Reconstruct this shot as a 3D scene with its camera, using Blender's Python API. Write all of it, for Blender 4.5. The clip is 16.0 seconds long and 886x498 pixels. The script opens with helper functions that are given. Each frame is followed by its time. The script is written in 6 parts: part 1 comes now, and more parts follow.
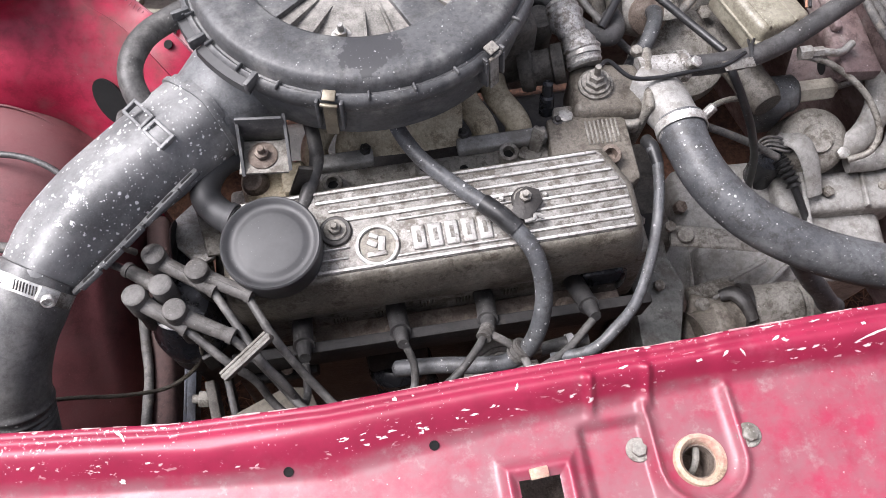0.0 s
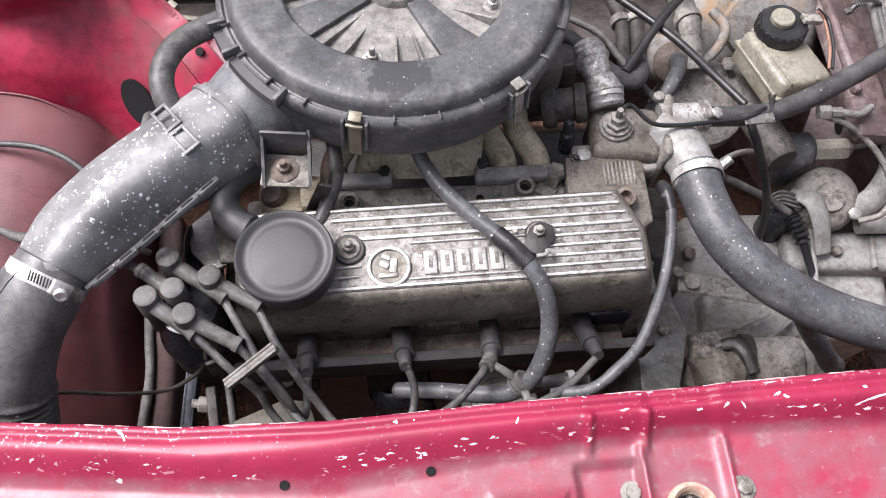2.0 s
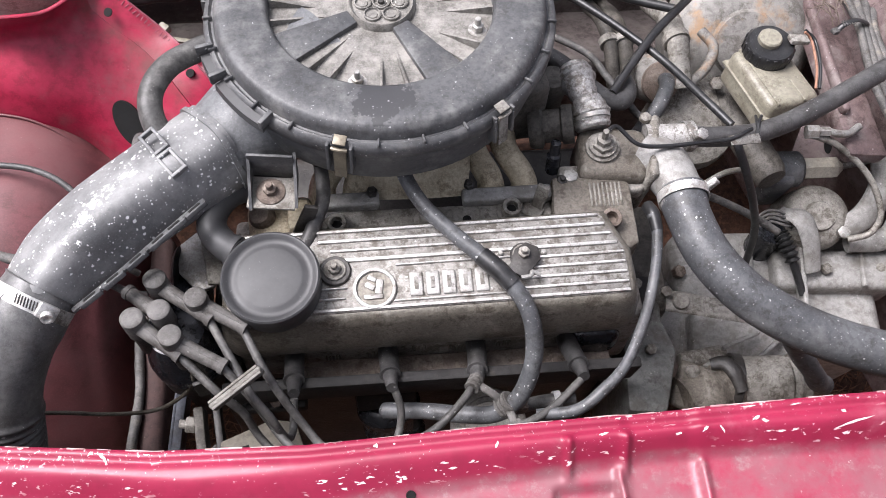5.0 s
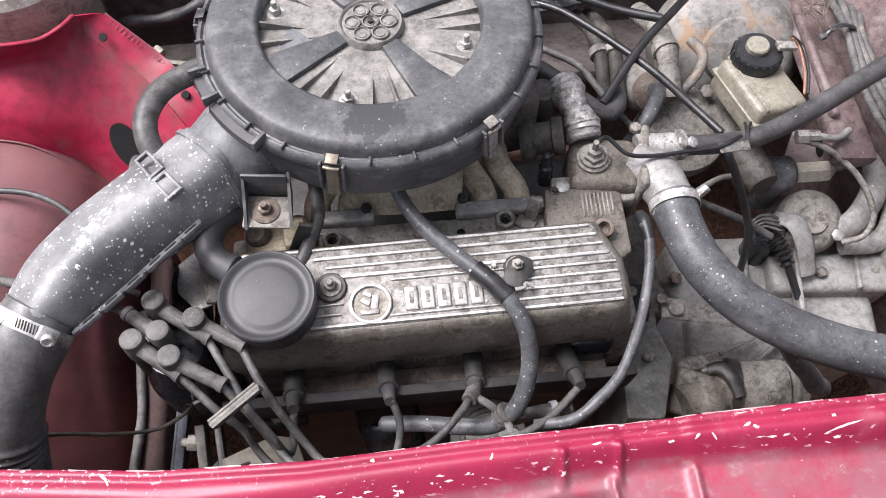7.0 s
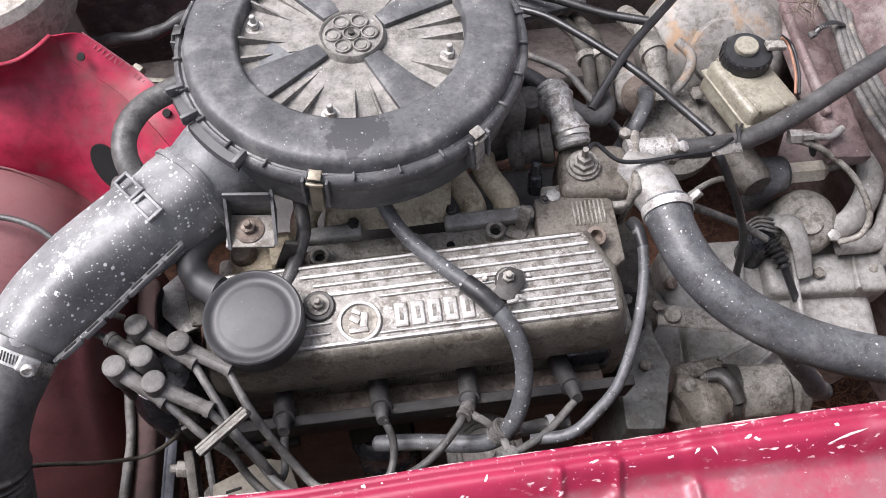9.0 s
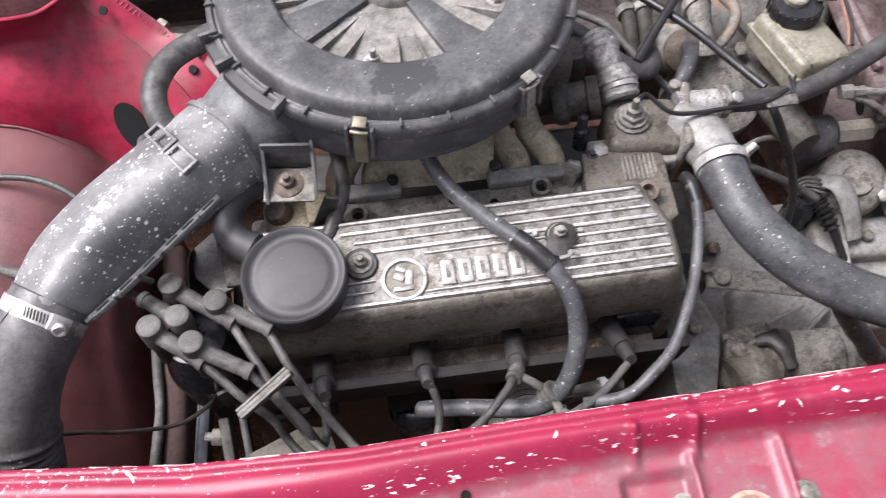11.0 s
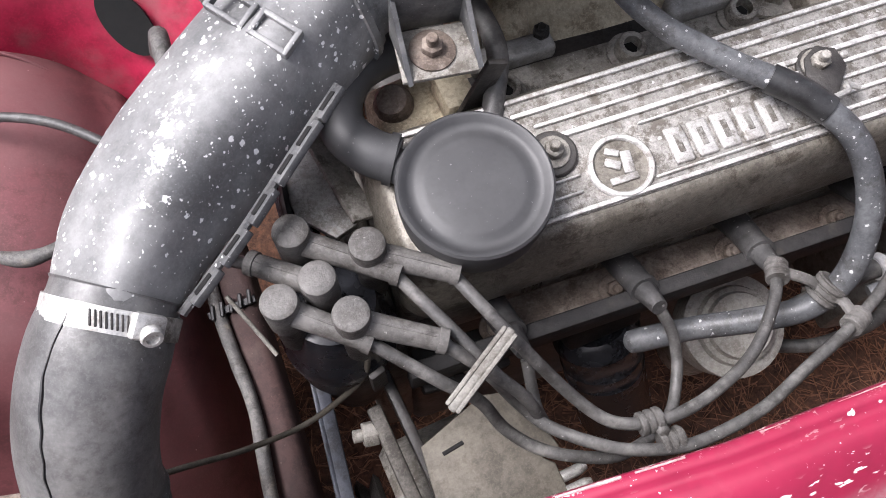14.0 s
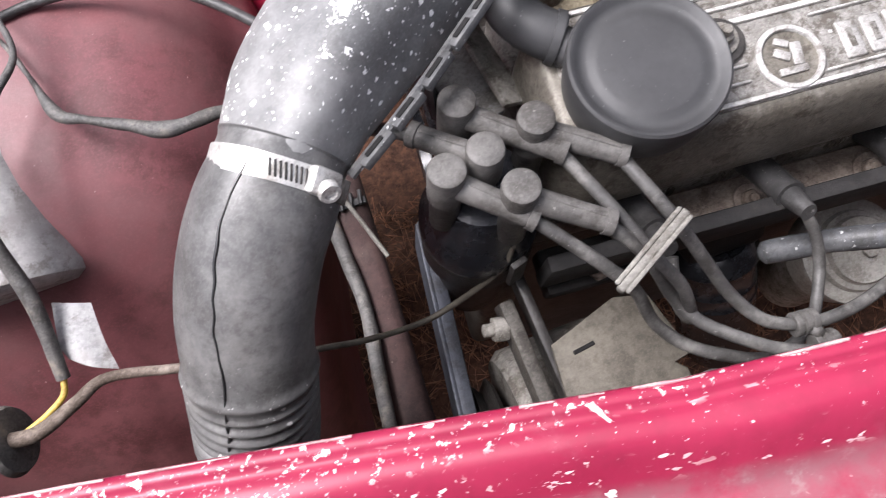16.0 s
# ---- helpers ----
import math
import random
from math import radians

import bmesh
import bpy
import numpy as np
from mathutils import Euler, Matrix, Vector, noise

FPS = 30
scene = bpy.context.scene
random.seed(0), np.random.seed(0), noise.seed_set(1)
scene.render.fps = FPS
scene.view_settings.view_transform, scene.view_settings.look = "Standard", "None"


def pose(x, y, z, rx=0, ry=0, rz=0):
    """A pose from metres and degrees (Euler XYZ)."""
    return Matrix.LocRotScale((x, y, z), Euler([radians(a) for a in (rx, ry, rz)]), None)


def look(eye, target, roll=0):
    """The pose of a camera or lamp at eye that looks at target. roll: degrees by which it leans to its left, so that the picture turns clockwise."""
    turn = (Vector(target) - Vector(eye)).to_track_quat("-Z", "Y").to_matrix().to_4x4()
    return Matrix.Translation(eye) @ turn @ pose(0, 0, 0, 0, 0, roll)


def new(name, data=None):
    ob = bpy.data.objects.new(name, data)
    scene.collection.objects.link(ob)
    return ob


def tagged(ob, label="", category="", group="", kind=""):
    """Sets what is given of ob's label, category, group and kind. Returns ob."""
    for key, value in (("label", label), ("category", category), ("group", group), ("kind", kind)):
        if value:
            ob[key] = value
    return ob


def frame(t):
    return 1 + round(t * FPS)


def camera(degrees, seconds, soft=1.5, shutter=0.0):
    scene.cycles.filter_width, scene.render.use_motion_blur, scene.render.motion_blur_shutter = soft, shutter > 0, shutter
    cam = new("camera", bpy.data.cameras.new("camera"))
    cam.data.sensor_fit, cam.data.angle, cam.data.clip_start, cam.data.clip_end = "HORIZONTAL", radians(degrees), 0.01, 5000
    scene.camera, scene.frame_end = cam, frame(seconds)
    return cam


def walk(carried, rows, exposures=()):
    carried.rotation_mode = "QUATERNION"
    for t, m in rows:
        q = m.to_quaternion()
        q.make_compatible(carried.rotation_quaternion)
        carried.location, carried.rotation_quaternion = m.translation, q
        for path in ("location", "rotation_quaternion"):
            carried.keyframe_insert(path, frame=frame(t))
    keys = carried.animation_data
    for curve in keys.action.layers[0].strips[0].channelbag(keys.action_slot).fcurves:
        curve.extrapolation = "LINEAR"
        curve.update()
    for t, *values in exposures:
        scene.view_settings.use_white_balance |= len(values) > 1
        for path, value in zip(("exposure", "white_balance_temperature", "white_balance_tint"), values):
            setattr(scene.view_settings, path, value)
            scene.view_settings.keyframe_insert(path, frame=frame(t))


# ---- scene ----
cam = camera(56.6, 16.0, soft=0.5, shutter=0.2)
EXPOSURE = 0.93
PATH = [
    (0, (0.002, 0.014, 1.491), (0.14, 0.908, -0.293), 0.1),
    (0.5, (0.0, 0.012, 1.496), (0.137, 0.919, -0.281), 2.0),
    (1, (-0.005, 0.013, 1.502), (0.131, 0.94, -0.265), 3.6),
    (1.5, (-0.007, 0.014, 1.499), (0.129, 0.951, -0.263), 4.2),
    (2, (-0.006, 0.015, 1.499), (0.132, 0.957, -0.26), 4.6),
    (2.5, (-0.004, 0.018, 1.5), (0.132, 0.964, -0.257), 4.5),
    (3, (-0.003, 0.021, 1.499), (0.136, 0.971, -0.255), 4.6),
    (3.5, (-0.001, 0.021, 1.501), (0.137, 0.977, -0.25), 4.5),
    (4, (0.003, 0.021, 1.503), (0.142, 0.98, -0.246), 4.6),
    (6.5, (0.015, 0.017, 1.515), (0.131, 0.998, -0.224), 2.5),
    (7, (0.018, 0.019, 1.517), (0.139, 1.004, -0.219), 2.0),
    (7.5, (0.024, 0.026, 1.509), (0.145, 1.016, -0.224), 1.5),
    (8, (0.025, 0.03, 1.506), (0.15, 1.025, -0.225), 1.3),
    (8.5, (0.025, 0.03, 1.506), (0.15, 1.029, -0.223), 1.0),
    (8.7, (0.026, 0.032, 1.507), (0.155, 1.031, -0.22), 0.9),
    (10.8, (0.019, 0.018, 1.482), (0.125, 1.004, -0.254), -1.2),
    (11, (-0.012, 0.028, 1.463), (0.113, 1.006, -0.276), 0.1),
    (11.5, (-0.125, 0.066, 1.361), (-0.03, 0.915, -0.448), -0.3),
    (12, (-0.181, 0.124, 1.282), (-0.082, 0.886, -0.564), -3.0),
    (12.5, (-0.162, 0.15, 1.278), (0.023, 0.888, -0.572), -1.5),
    (13, (-0.151, 0.155, 1.278), (0.085, 0.885, -0.569), -0.2),
    (13.5, (-0.156, 0.158, 1.28), (0.102, 0.884, -0.566), 1.2),
    (14, (-0.167, 0.159, 1.277), (0.101, 0.884, -0.567), 1.8),
    (14.5, (-0.178, 0.157, 1.271), (0.095, 0.885, -0.572), 2.5),
    (15, (-0.186, 0.154, 1.269), (0.089, 0.886, -0.572), 2.9),
    (15.5, (-0.209, 0.15, 1.264), (0.062, 0.856, -0.588), 4.1),
    (16, (-0.249, 0.146, 1.248), (-0.025, 0.809, -0.625), 3.1),
]

walk(cam, [(t, look(eye, target, roll)) for t, eye, target, roll in PATH], [(t, EXPOSURE + e, 6150, 17) for t, e in ((0, 0.0), (10.8, 0.0), (11.4, -0.2), (12.0, -0.18), (12.6, 0.12), (16.0, 0.10))])

# ---- light: bright overcast sky ----
world = bpy.data.worlds.new("sky")
scene.world = world
world.use_nodes = True
wn = world.node_tree.nodes
sky = wn.new("ShaderNodeTexSky")
sky.sky_type, sky.sun_disc = "NISHITA", False
sky.sun_elevation, sky.sun_rotation = radians(62), radians(290)
sky.air_density, sky.dust_density, sky.ozone_density = 1.0, 6.0, 0.6
wn["Background"].inputs["Strength"].default_value = 0.108
pale = wn.new("ShaderNodeHueSaturation")
pale.inputs["Saturation"].default_value = 0.35
world.node_tree.links.new(sky.outputs[0], pale.inputs["Color"])
world.node_tree.links.new(pale.outputs[0], wn["Background"].inputs["Color"])
sun_data = bpy.data.lights.new("sun", "SUN")
sun_data.energy, sun_data.angle, sun_data.color = 3.15, radians(30), (1.0, 0.97, 0.92)
sun = new("sun", sun_data)
sun.matrix_world = look((-1.05, 0.30, 1.7), (0, 0, 0))


# ---- materials ----
def surface(name, a, b, rough=0.6, metal=0.0, scale=25.0, dust=None, dust_at=(0.45, 0.7), dust_scale=18.0,
            specks=None, speck_scale=620.0, speck_size=0.26, bump=0.3, bump_scale=220.0, edge=None, stain=None, splash=(), coat=0.0, lip=None, grit=0.5, grime=0.6, grime_scale=48.0, grime_at=(0.50, 0.60), patch=(0.42, 0.62), fine=0.2, pits=0.0, smears=()):
    """Two colours mixed by cloudy noise, with dust patches, fine specks and grain; edge: worn metal on the raised edges;
    stain: (centre, radius, colour), an oil patch."""
    m = bpy.data.materials.new(name)
    m.use_nodes = True
    n, l = m.node_tree.nodes, m.node_tree.links
    shader = n["Principled BSDF"]
    where = n.new("ShaderNodeNewGeometry").outputs["Position"]

    def noise_of(sc, detail=5.0, roughness=0.6):
        t = n.new("ShaderNodeTexNoise")
        t.inputs["Scale"].default_value, t.inputs["Detail"].default_value, t.inputs["Roughness"].default_value = sc, detail, roughness
        l.new(where, t.inputs["Vector"])
        return t.outputs["Fac"]

    def ramp(fac, lo, hi):
        r = n.new("ShaderNodeMapRange")
        r.interpolation_type = "SMOOTHSTEP"
        r.inputs["From Min"].default_value, r.inputs["From Max"].default_value = lo, hi
        l.new(fac, r.inputs["Value"])
        return r.outputs["Result"]

    def mixed(fac, c1, c2):
        x = n.new("ShaderNodeMix")
        x.data_type = "RGBA"
        l.new(fac, x.inputs["Factor"])
        for sock, c in ((x.inputs["A"], c1), (x.inputs["B"], c2)):
            if isinstance(c, tuple):
                sock.default_value = (*c, 1)
            else:
                l.new(c, sock)
        return x.outputs["Result"]

    def times(p, q):
        x = n.new("ShaderNodeMath")
        x.operation = "MULTIPLY"
        l.new(p, x.inputs[0])
        if isinstance(q, float):
            x.inputs[1].default_value = q
        else:
            l.new(q, x.inputs[1])
        return x.outputs[0]

    colour = mixed(ramp(noise_of(scale), 0.35, 0.65), a, b)
    colour = mixed(times(ramp(noise_of(scale * 9, 3.0), 0.4, 0.7), grit), colour, tuple(0.5 * v for v in a))
    if grime:
        dirt = ramp(noise_of(grime_scale, 9.0, 0.74), *grime_at)
        colour = mixed(times(dirt, grime), colour, tuple(k * v for k, v in zip((0.32, 0.27, 0.22), a)))
        colour = mixed(times(ramp(noise_of(640.0, 3.0, 0.7), 0.50, 0.62), fine), colour, tuple(min(0.9, 1.5 * v) for v in b))
        if pits:
            colour = mixed(times(ramp(noise_of(300.0, 5.0, 0.75), 0.55, 0.62), pits), colour, tuple(0.4 * v for v in a))
    dusty = None
    if dust:
        dusty = ramp(noise_of(dust_scale, 7.0, 0.68), *dust_at)
        colour = mixed(times(dusty, 0.85), colour, dust)
    if edge:
        g = n.new("ShaderNodeNewGeometry").outputs["Pointiness"]
        worn = times(ramp(g, 0.52, 0.60), ramp(noise_of(90.0), 0.35, 0.6))
        colour = mixed(worn, colour, edge)
    if stain:
        d = n.new("ShaderNodeVectorMath")
        d.operation = "DISTANCE"
        l.new(where, d.inputs[0])
        d.inputs[1].default_value = stain[0]
        add = n.new("ShaderNodeMath")
        add.operation = "MULTIPLY_ADD"
        l.new(noise_of(70.0, 4.0), add.inputs[0])
        add.inputs[1].default_value = 0.05
        l.new(d.outputs["Value"], add.inputs[2])
        colour = mixed(ramp(add.outputs[0], stain[1] + 0.002, stain[1]), colour, stain[2])
    if specks:
        patchy = ramp(noise_of(16.0, 4.0), *patch)
        bend = n.new("ShaderNodeTexNoise")
        bend.inputs["Scale"].default_value, bend.inputs["Detail"].default_value = 900.0, 2.0
        l.new(where, bend.inputs["Vector"])
        warped = n.new("ShaderNodeVectorMath")
        warped.operation = "MULTIPLY_ADD"
        warped.inputs[1].default_value = (0.0022, 0.0022, 0.0022)
        l.new(bend.outputs["Color"], warped.inputs[0])
        l.new(where, warped.inputs[2])
        for k_scale, k_size in ((0.8, speck_size * 0.9), (0.34, speck_size), (0.22, speck_size * 0.6)):
            v = n.new("ShaderNodeTexVoronoi")
            v.inputs["Scale"].default_value = speck_scale * k_scale
            l.new(warped.outputs[0], v.inputs["Vector"])
            pick = n.new("ShaderNodeSeparateColor")
            l.new(v.outputs["Color"], pick.inputs[0])
            cube = n.new("ShaderNodeMath")
            cube.operation = "POWER"
            cube.inputs[1].default_value = 5.0
            l.new(pick.outputs[0], cube.inputs[0])
            gap = n.new("ShaderNodeMath")
            gap.operation = "MULTIPLY_ADD"
            gap.inputs[1].default_value = k_size
            l.new(cube.outputs[0], gap.inputs[0])
            minus = n.new("ShaderNodeMath")
            minus.operation = "MULTIPLY"
            minus.inputs[1].default_value = -1.0
            l.new(v.outputs["Distance"], minus.inputs[0])
            l.new(minus.outputs[0], gap.inputs[2])
            colour = mixed(times(times(ramp(gap.outputs[0], 0.0, 0.06), patchy), 0.9), colour, specks)
    for centre, radius in smears:
        d = n.new("ShaderNodeVectorMath")
        d.operation = "DISTANCE"
        l.new(where, d.inputs[0])
        d.inputs[1].default_value = centre
        add = n.new("ShaderNodeMath")
        add.operation = "MULTIPLY_ADD"
        l.new(noise_of(60.0, 6.0, 0.7), add.inputs[0])
        add.inputs[1].default_value = 0.03
        l.new(d.outputs["Value"], add.inputs[2])
        colour = mixed(times(ramp(add.outputs[0], radius + 0.022, radius), 0.6), colour, (0.11, 0.062, 0.05))
    for centre, radius in splash:
        d = n.new("ShaderNodeVectorMath")
        d.operation = "DISTANCE"
        l.new(where, d.inputs[0])
        d.inputs[1].default_value = centre
        add = n.new("ShaderNodeMath")
        add.operation = "MULTIPLY_ADD"
        l.new(noise_of(150.0, 5.0, 0.7), add.inputs[0])
        add.inputs[1].default_value = 0.06
        l.new(d.outputs["Value"], add.inputs[2])
        colour = mixed(times(ramp(add.outputs[0], radius + 0.033, radius + 0.031), 0.93), colour, specks)
    if lip:
        xyz = n.new("ShaderNodeSeparateXYZ")
        upright = n.new("ShaderNodeVectorMath")
        upright.operation = "DOT_PRODUCT"
        upright.inputs[1].default_value = (-0.075, 0.0, 1.0)
        l.new(where, upright.inputs[0])
        tall = n.new("ShaderNodeMath")
        tall.inputs[1].default_value = 0.0155
        l.new(upright.outputs["Value"], tall.inputs[0])
        l.new(where, xyz.inputs[0])
        height = tall.outputs[0]
        chip = ramp(noise_of(430.0, 4.0, 0.6), 0.664, 0.684)
        chip = times(chip, ramp(noise_of(22.0, 2.0), 0.45, 0.6))
        colour = mixed(times(chip, ramp(height, lip[0], lip[1])), colour, lip[2])
        along = n.new("ShaderNodeVectorMath")
        along.operation = "MULTIPLY"
        along.inputs[1].default_value = (0.45, 1.0, 1.0)
        l.new(where, along.inputs[0])
        scrape = n.new("ShaderNodeTexNoise")
        scrape.inputs["Scale"].default_value, scrape.inputs["Detail"].default_value = 330.0, 4.0
        l.new(along.outputs[0], scrape.inputs["Vector"])
        crest = times(ramp(height, 0.986, 0.991), ramp(height, 0.9985, 0.9955))
        crest = times(crest, ramp(noise_of(16.0, 2.0), 0.42, 0.55))
        colour = mixed(times(crest, ramp(scrape.outputs["Fac"], 0.625, 0.645)), colour, lip[2])
        tray = times(ramp(height, 0.990, 0.983), ramp(noise_of(30.0, 8.0, 0.68), 0.26, 0.66))
        colour = mixed(times(tray, 0.82), colour, (0.20, 0.088, 0.100))
        colour = mixed(times(times(tray, ramp(noise_of(85.0, 5.0, 0.7), 0.52, 0.70)), 0.5), colour, (0.27, 0.225, 0.22))
        behind = ramp(xyz.outputs["Y"], 0.170, 0.176)
        colour = mixed(times(times(behind, ramp(height, lip[0], lip[1])), ramp(noise_of(260.0, 6.0, 0.7), 0.585, 0.615)), colour, lip[2])
    l.new(colour, shader.inputs["Base Color"])
    shader.inputs["Metallic"].default_value = metal
    shader.inputs["Coat Weight"].default_value = coat
    rr = n.new("ShaderNodeMapRange")
    rr.inputs["To Min"].default_value, rr.inputs["To Max"].default_value = max(0.05, rough - 0.13), min(1.0, rough + 0.13)
    l.new(noise_of(scale * 2.2), rr.inputs["Value"])
    l.new(rr.outputs["Result"], shader.inputs["Roughness"])
    bm_ = n.new("ShaderNodeBump")
    bm_.inputs["Strength"].default_value, bm_.inputs["Distance"].default_value = bump, 0.002
    l.new(noise_of(bump_scale, 7.0, 0.66), bm_.inputs["Height"])
    l.new(bm_.outputs["Normal"], shader.inputs["Normal"])
    return m


PLASTIC = surface("dusty_black_plastic", (0.050, 0.051, 0.053), (0.082, 0.083, 0.085), 0.52, dust=(0.19, 0.187, 0.18), dust_at=(0.46, 0.74), dust_scale=30, grime=0.35,
                  specks=(0.6, 0.6, 0.6), speck_scale=760, bump=0.12, stain=((0.0095, 0.4365, 1.0), 0.046, (0.035, 0.035, 0.037)))
PLASTIC_DISH = surface("dirty_dish_plastic", (0.13, 0.123, 0.11), (0.21, 0.20, 0.182), 0.65, dust=(0.30, 0.285, 0.258), dust_at=(0.44, 0.70), dust_scale=40,
                       specks=(0.55, 0.55, 0.53), bump=0.4, grime=0.5)
DUCT = surface("chalky_black_plastic", (0.105, 0.106, 0.107), (0.165, 0.166, 0.166), 0.47, dust=(0.36, 0.358, 0.35), dust_at=(0.36, 0.82), dust_scale=18, grit=0.2, grime=0.2, patch=(0.22, 0.42),
               specks=(0.84, 0.84, 0.83), speck_scale=640, speck_size=0.44, bump=0.16,
               splash=(((-0.219, 0.381, 0.957), 0.0040), ((-0.225, 0.368, 0.955), 0.0020), ((-0.197, 0.404, 0.958), 0.0005), ((-0.232, 0.352, 0.951), -0.002), ((-0.213, 0.391, 0.957), -0.001)))
SNOUT = surface("chalky_snout_plastic", (0.105, 0.108, 0.112), (0.17, 0.174, 0.178), 0.5, dust=(0.32, 0.325, 0.33), dust_at=(0.48, 0.78), grime=0.35, specks=(0.7, 0.7, 0.7), bump=0.12)
RUBBER = surface("grey_dusty_rubber", (0.052, 0.050, 0.048), (0.090, 0.087, 0.083), 0.5, dust=(0.19, 0.182, 0.17), dust_at=(0.46, 0.76), dust_scale=60, grime=0.5,
                 specks=(0.36, 0.355, 0.34), speck_scale=800, bump=0.2)
RUBBER_SPOT = surface("spattered_rubber", (0.056, 0.058, 0.062), (0.10, 0.103, 0.107), 0.5, dust=(0.2, 0.2, 0.2), dust_at=(0.48, 0.8), patch=(0.24, 0.46),
                      specks=(0.46, 0.46, 0.455), speck_scale=680, speck_size=0.32, bump=0.12)
BLACK_CABLE = surface("black_cable", (0.012, 0.012, 0.013), (0.03, 0.03, 0.03), 0.4, specks=(0.3, 0.3, 0.3), bump=0.05)
CAP = surface("satin_black_cap", (0.037, 0.037, 0.038), (0.050, 0.050, 0.051), 0.52, specks=(0.22, 0.22, 0.215), speck_scale=900, speck_size=0.2, bump=0.06, grime=0.0, grit=0.2)
BOOT = surface("dusty_plug_boot", (0.076, 0.072, 0.067), (0.128, 0.121, 0.113), 0.6, dust=(0.19, 0.182, 0.172), dust_at=(0.52, 0.78), grime=0.6, bump=0.35, specks=(0.33, 0.32, 0.30), speck_scale=900, speck_size=0.24)
ALLOY = surface("grimy_cast_alloy", (0.18, 0.171, 0.155), (0.32, 0.308, 0.286), 0.5, 0.3, scale=75, dust=(0.085, 0.073, 0.058), dust_at=(0.50, 0.60), dust_scale=120,
                specks=(0.6, 0.6, 0.58), pits=0.35, bump=0.5, bump_scale=170, grime=0.75, grime_scale=110)
ALLOY_RIB = surface("bright_alloy_rib", (0.48, 0.47, 0.45), (0.61, 0.60, 0.58), 0.48, 0.35, scale=80, dust=(0.22, 0.2, 0.175), dust_at=(0.5, 0.66), dust_scale=110, bump=0.3, grime=0.4)
# same alloy, darkened: shade on the cover's upright sides put into the colour
ALLOY_DARK = surface("shaded_cover_side", (0.12, 0.108, 0.088), (0.20, 0.184, 0.154), 0.36, 0.3, scale=30, dust=(0.29, 0.272, 0.24), dust_at=(0.55, 0.75), dust_scale=40, grime=0.7, grime_scale=60, pits=0.35, bump=0.4)
CAST = surface("grey_cast_metal", (0.20, 0.188, 0.165), (0.335, 0.318, 0.285), 0.62, 0.15, scale=30, dust=(0.10, 0.088, 0.07), dust_at=(0.50, 0.68), dust_scale=55,
               specks=(0.5, 0.48, 0.45), speck_scale=900, speck_size=0.22, pits=0.30, bump=0.5, grime=0.75, grime_scale=70)
CAST_LIGHT = surface("pale_gearbox_casting", (0.25, 0.243, 0.23), (0.34, 0.333, 0.316), 0.6, 0.15, scale=16, dust=(0.16, 0.148, 0.13), dust_at=(0.50, 0.70), dust_scale=40, grime=0.35, grime_scale=60, pits=0.20, bump=0.45, specks=(0.55, 0.54, 0.52))
TAN = surface("oil_stained_manifold", (0.36, 0.305, 0.21), (0.52, 0.455, 0.33), 0.55, 0.1, scale=35, dust=(0.09, 0.07, 0.05), dust_at=(0.52, 0.7), bump=0.35)
# oily iron, base lowered to near black to paint in the cavities' shade
IRON = surface("oily_shaded_iron", (0.022, 0.020, 0.019), (0.045, 0.041, 0.037), 0.45, 0.1, dust=(0.09, 0.08, 0.067), dust_at=(0.56, 0.78), bump=0.4)
BLACK_OIL = surface("wet_black_metal", (0.012, 0.013, 0.016), (0.025, 0.026, 0.03), 0.25, bump=0.1)
STEEL = surface("zinc_steel", (0.34, 0.33, 0.31), (0.48, 0.47, 0.44), 0.42, 0.5, scale=70, dust=(0.2, 0.175, 0.14), dust_at=(0.5, 0.72), dust_scale=80, bump=0.2)
BRASS = surface("yellow_passivated_steel", (0.19, 0.165, 0.115), (0.27, 0.24, 0.178), 0.45, 0.4, scale=90, dust=(0.16, 0.14, 0.105), bump=0.2)
BAND = surface("bright_hose_clamp", (0.52, 0.51, 0.485), (0.63, 0.62, 0.59), 0.36, 0.45, scale=60, dust=(0.5, 0.47, 0.42), dust_at=(0.6, 0.8), bump=0.1)
RUST = surface("rusty_steel", (0.13, 0.10, 0.08), (0.22, 0.178, 0.148), 0.75, 0.15, scale=60, dust=(0.32, 0.28, 0.24), dust_at=(0.5, 0.75), dust_scale=60, bump=0.35)
SERVO = surface("rust_bloomed_steel", (0.20, 0.19, 0.175), (0.28, 0.27, 0.25), 0.7, 0.1, scale=14, dust=(0.33, 0.21, 0.12), dust_at=(0.54, 0.66), dust_scale=14, bump=0.4, grime=0.55)
FOIL = surface("crinkled_foil", (0.36, 0.35, 0.33), (0.58, 0.57, 0.55), 0.34, 0.6, scale=120, dust=(0.17, 0.15, 0.125), dust_at=(0.52, 0.62), dust_scale=90, bump=1.0, bump_scale=190, grime=0.7, grime_scale=130)
CREAM = surface("yellowed_plastic", (0.205, 0.19, 0.145), (0.275, 0.258, 0.204), 0.45, scale=25, dust=(0.19, 0.17, 0.135), dust_at=(0.48, 0.72), dust_scale=30, bump=0.12, grime=0.45, specks=(0.5, 0.48, 0.42), speck_scale=500)
RED = surface("faded_red_paint", (0.232, 0.007, 0.036), (0.285, 0.013, 0.049), 0.46, scale=9, dust=(0.32, 0.105, 0.135), dust_at=(0.54, 0.86), dust_scale=24,
              specks=(0.8, 0.62, 0.6), speck_scale=760, speck_size=0.18, bump=0.05, coat=0.08, lip=(0.990, 0.998, (0.78, 0.68, 0.65)), grit=0.2, grime=0.0)
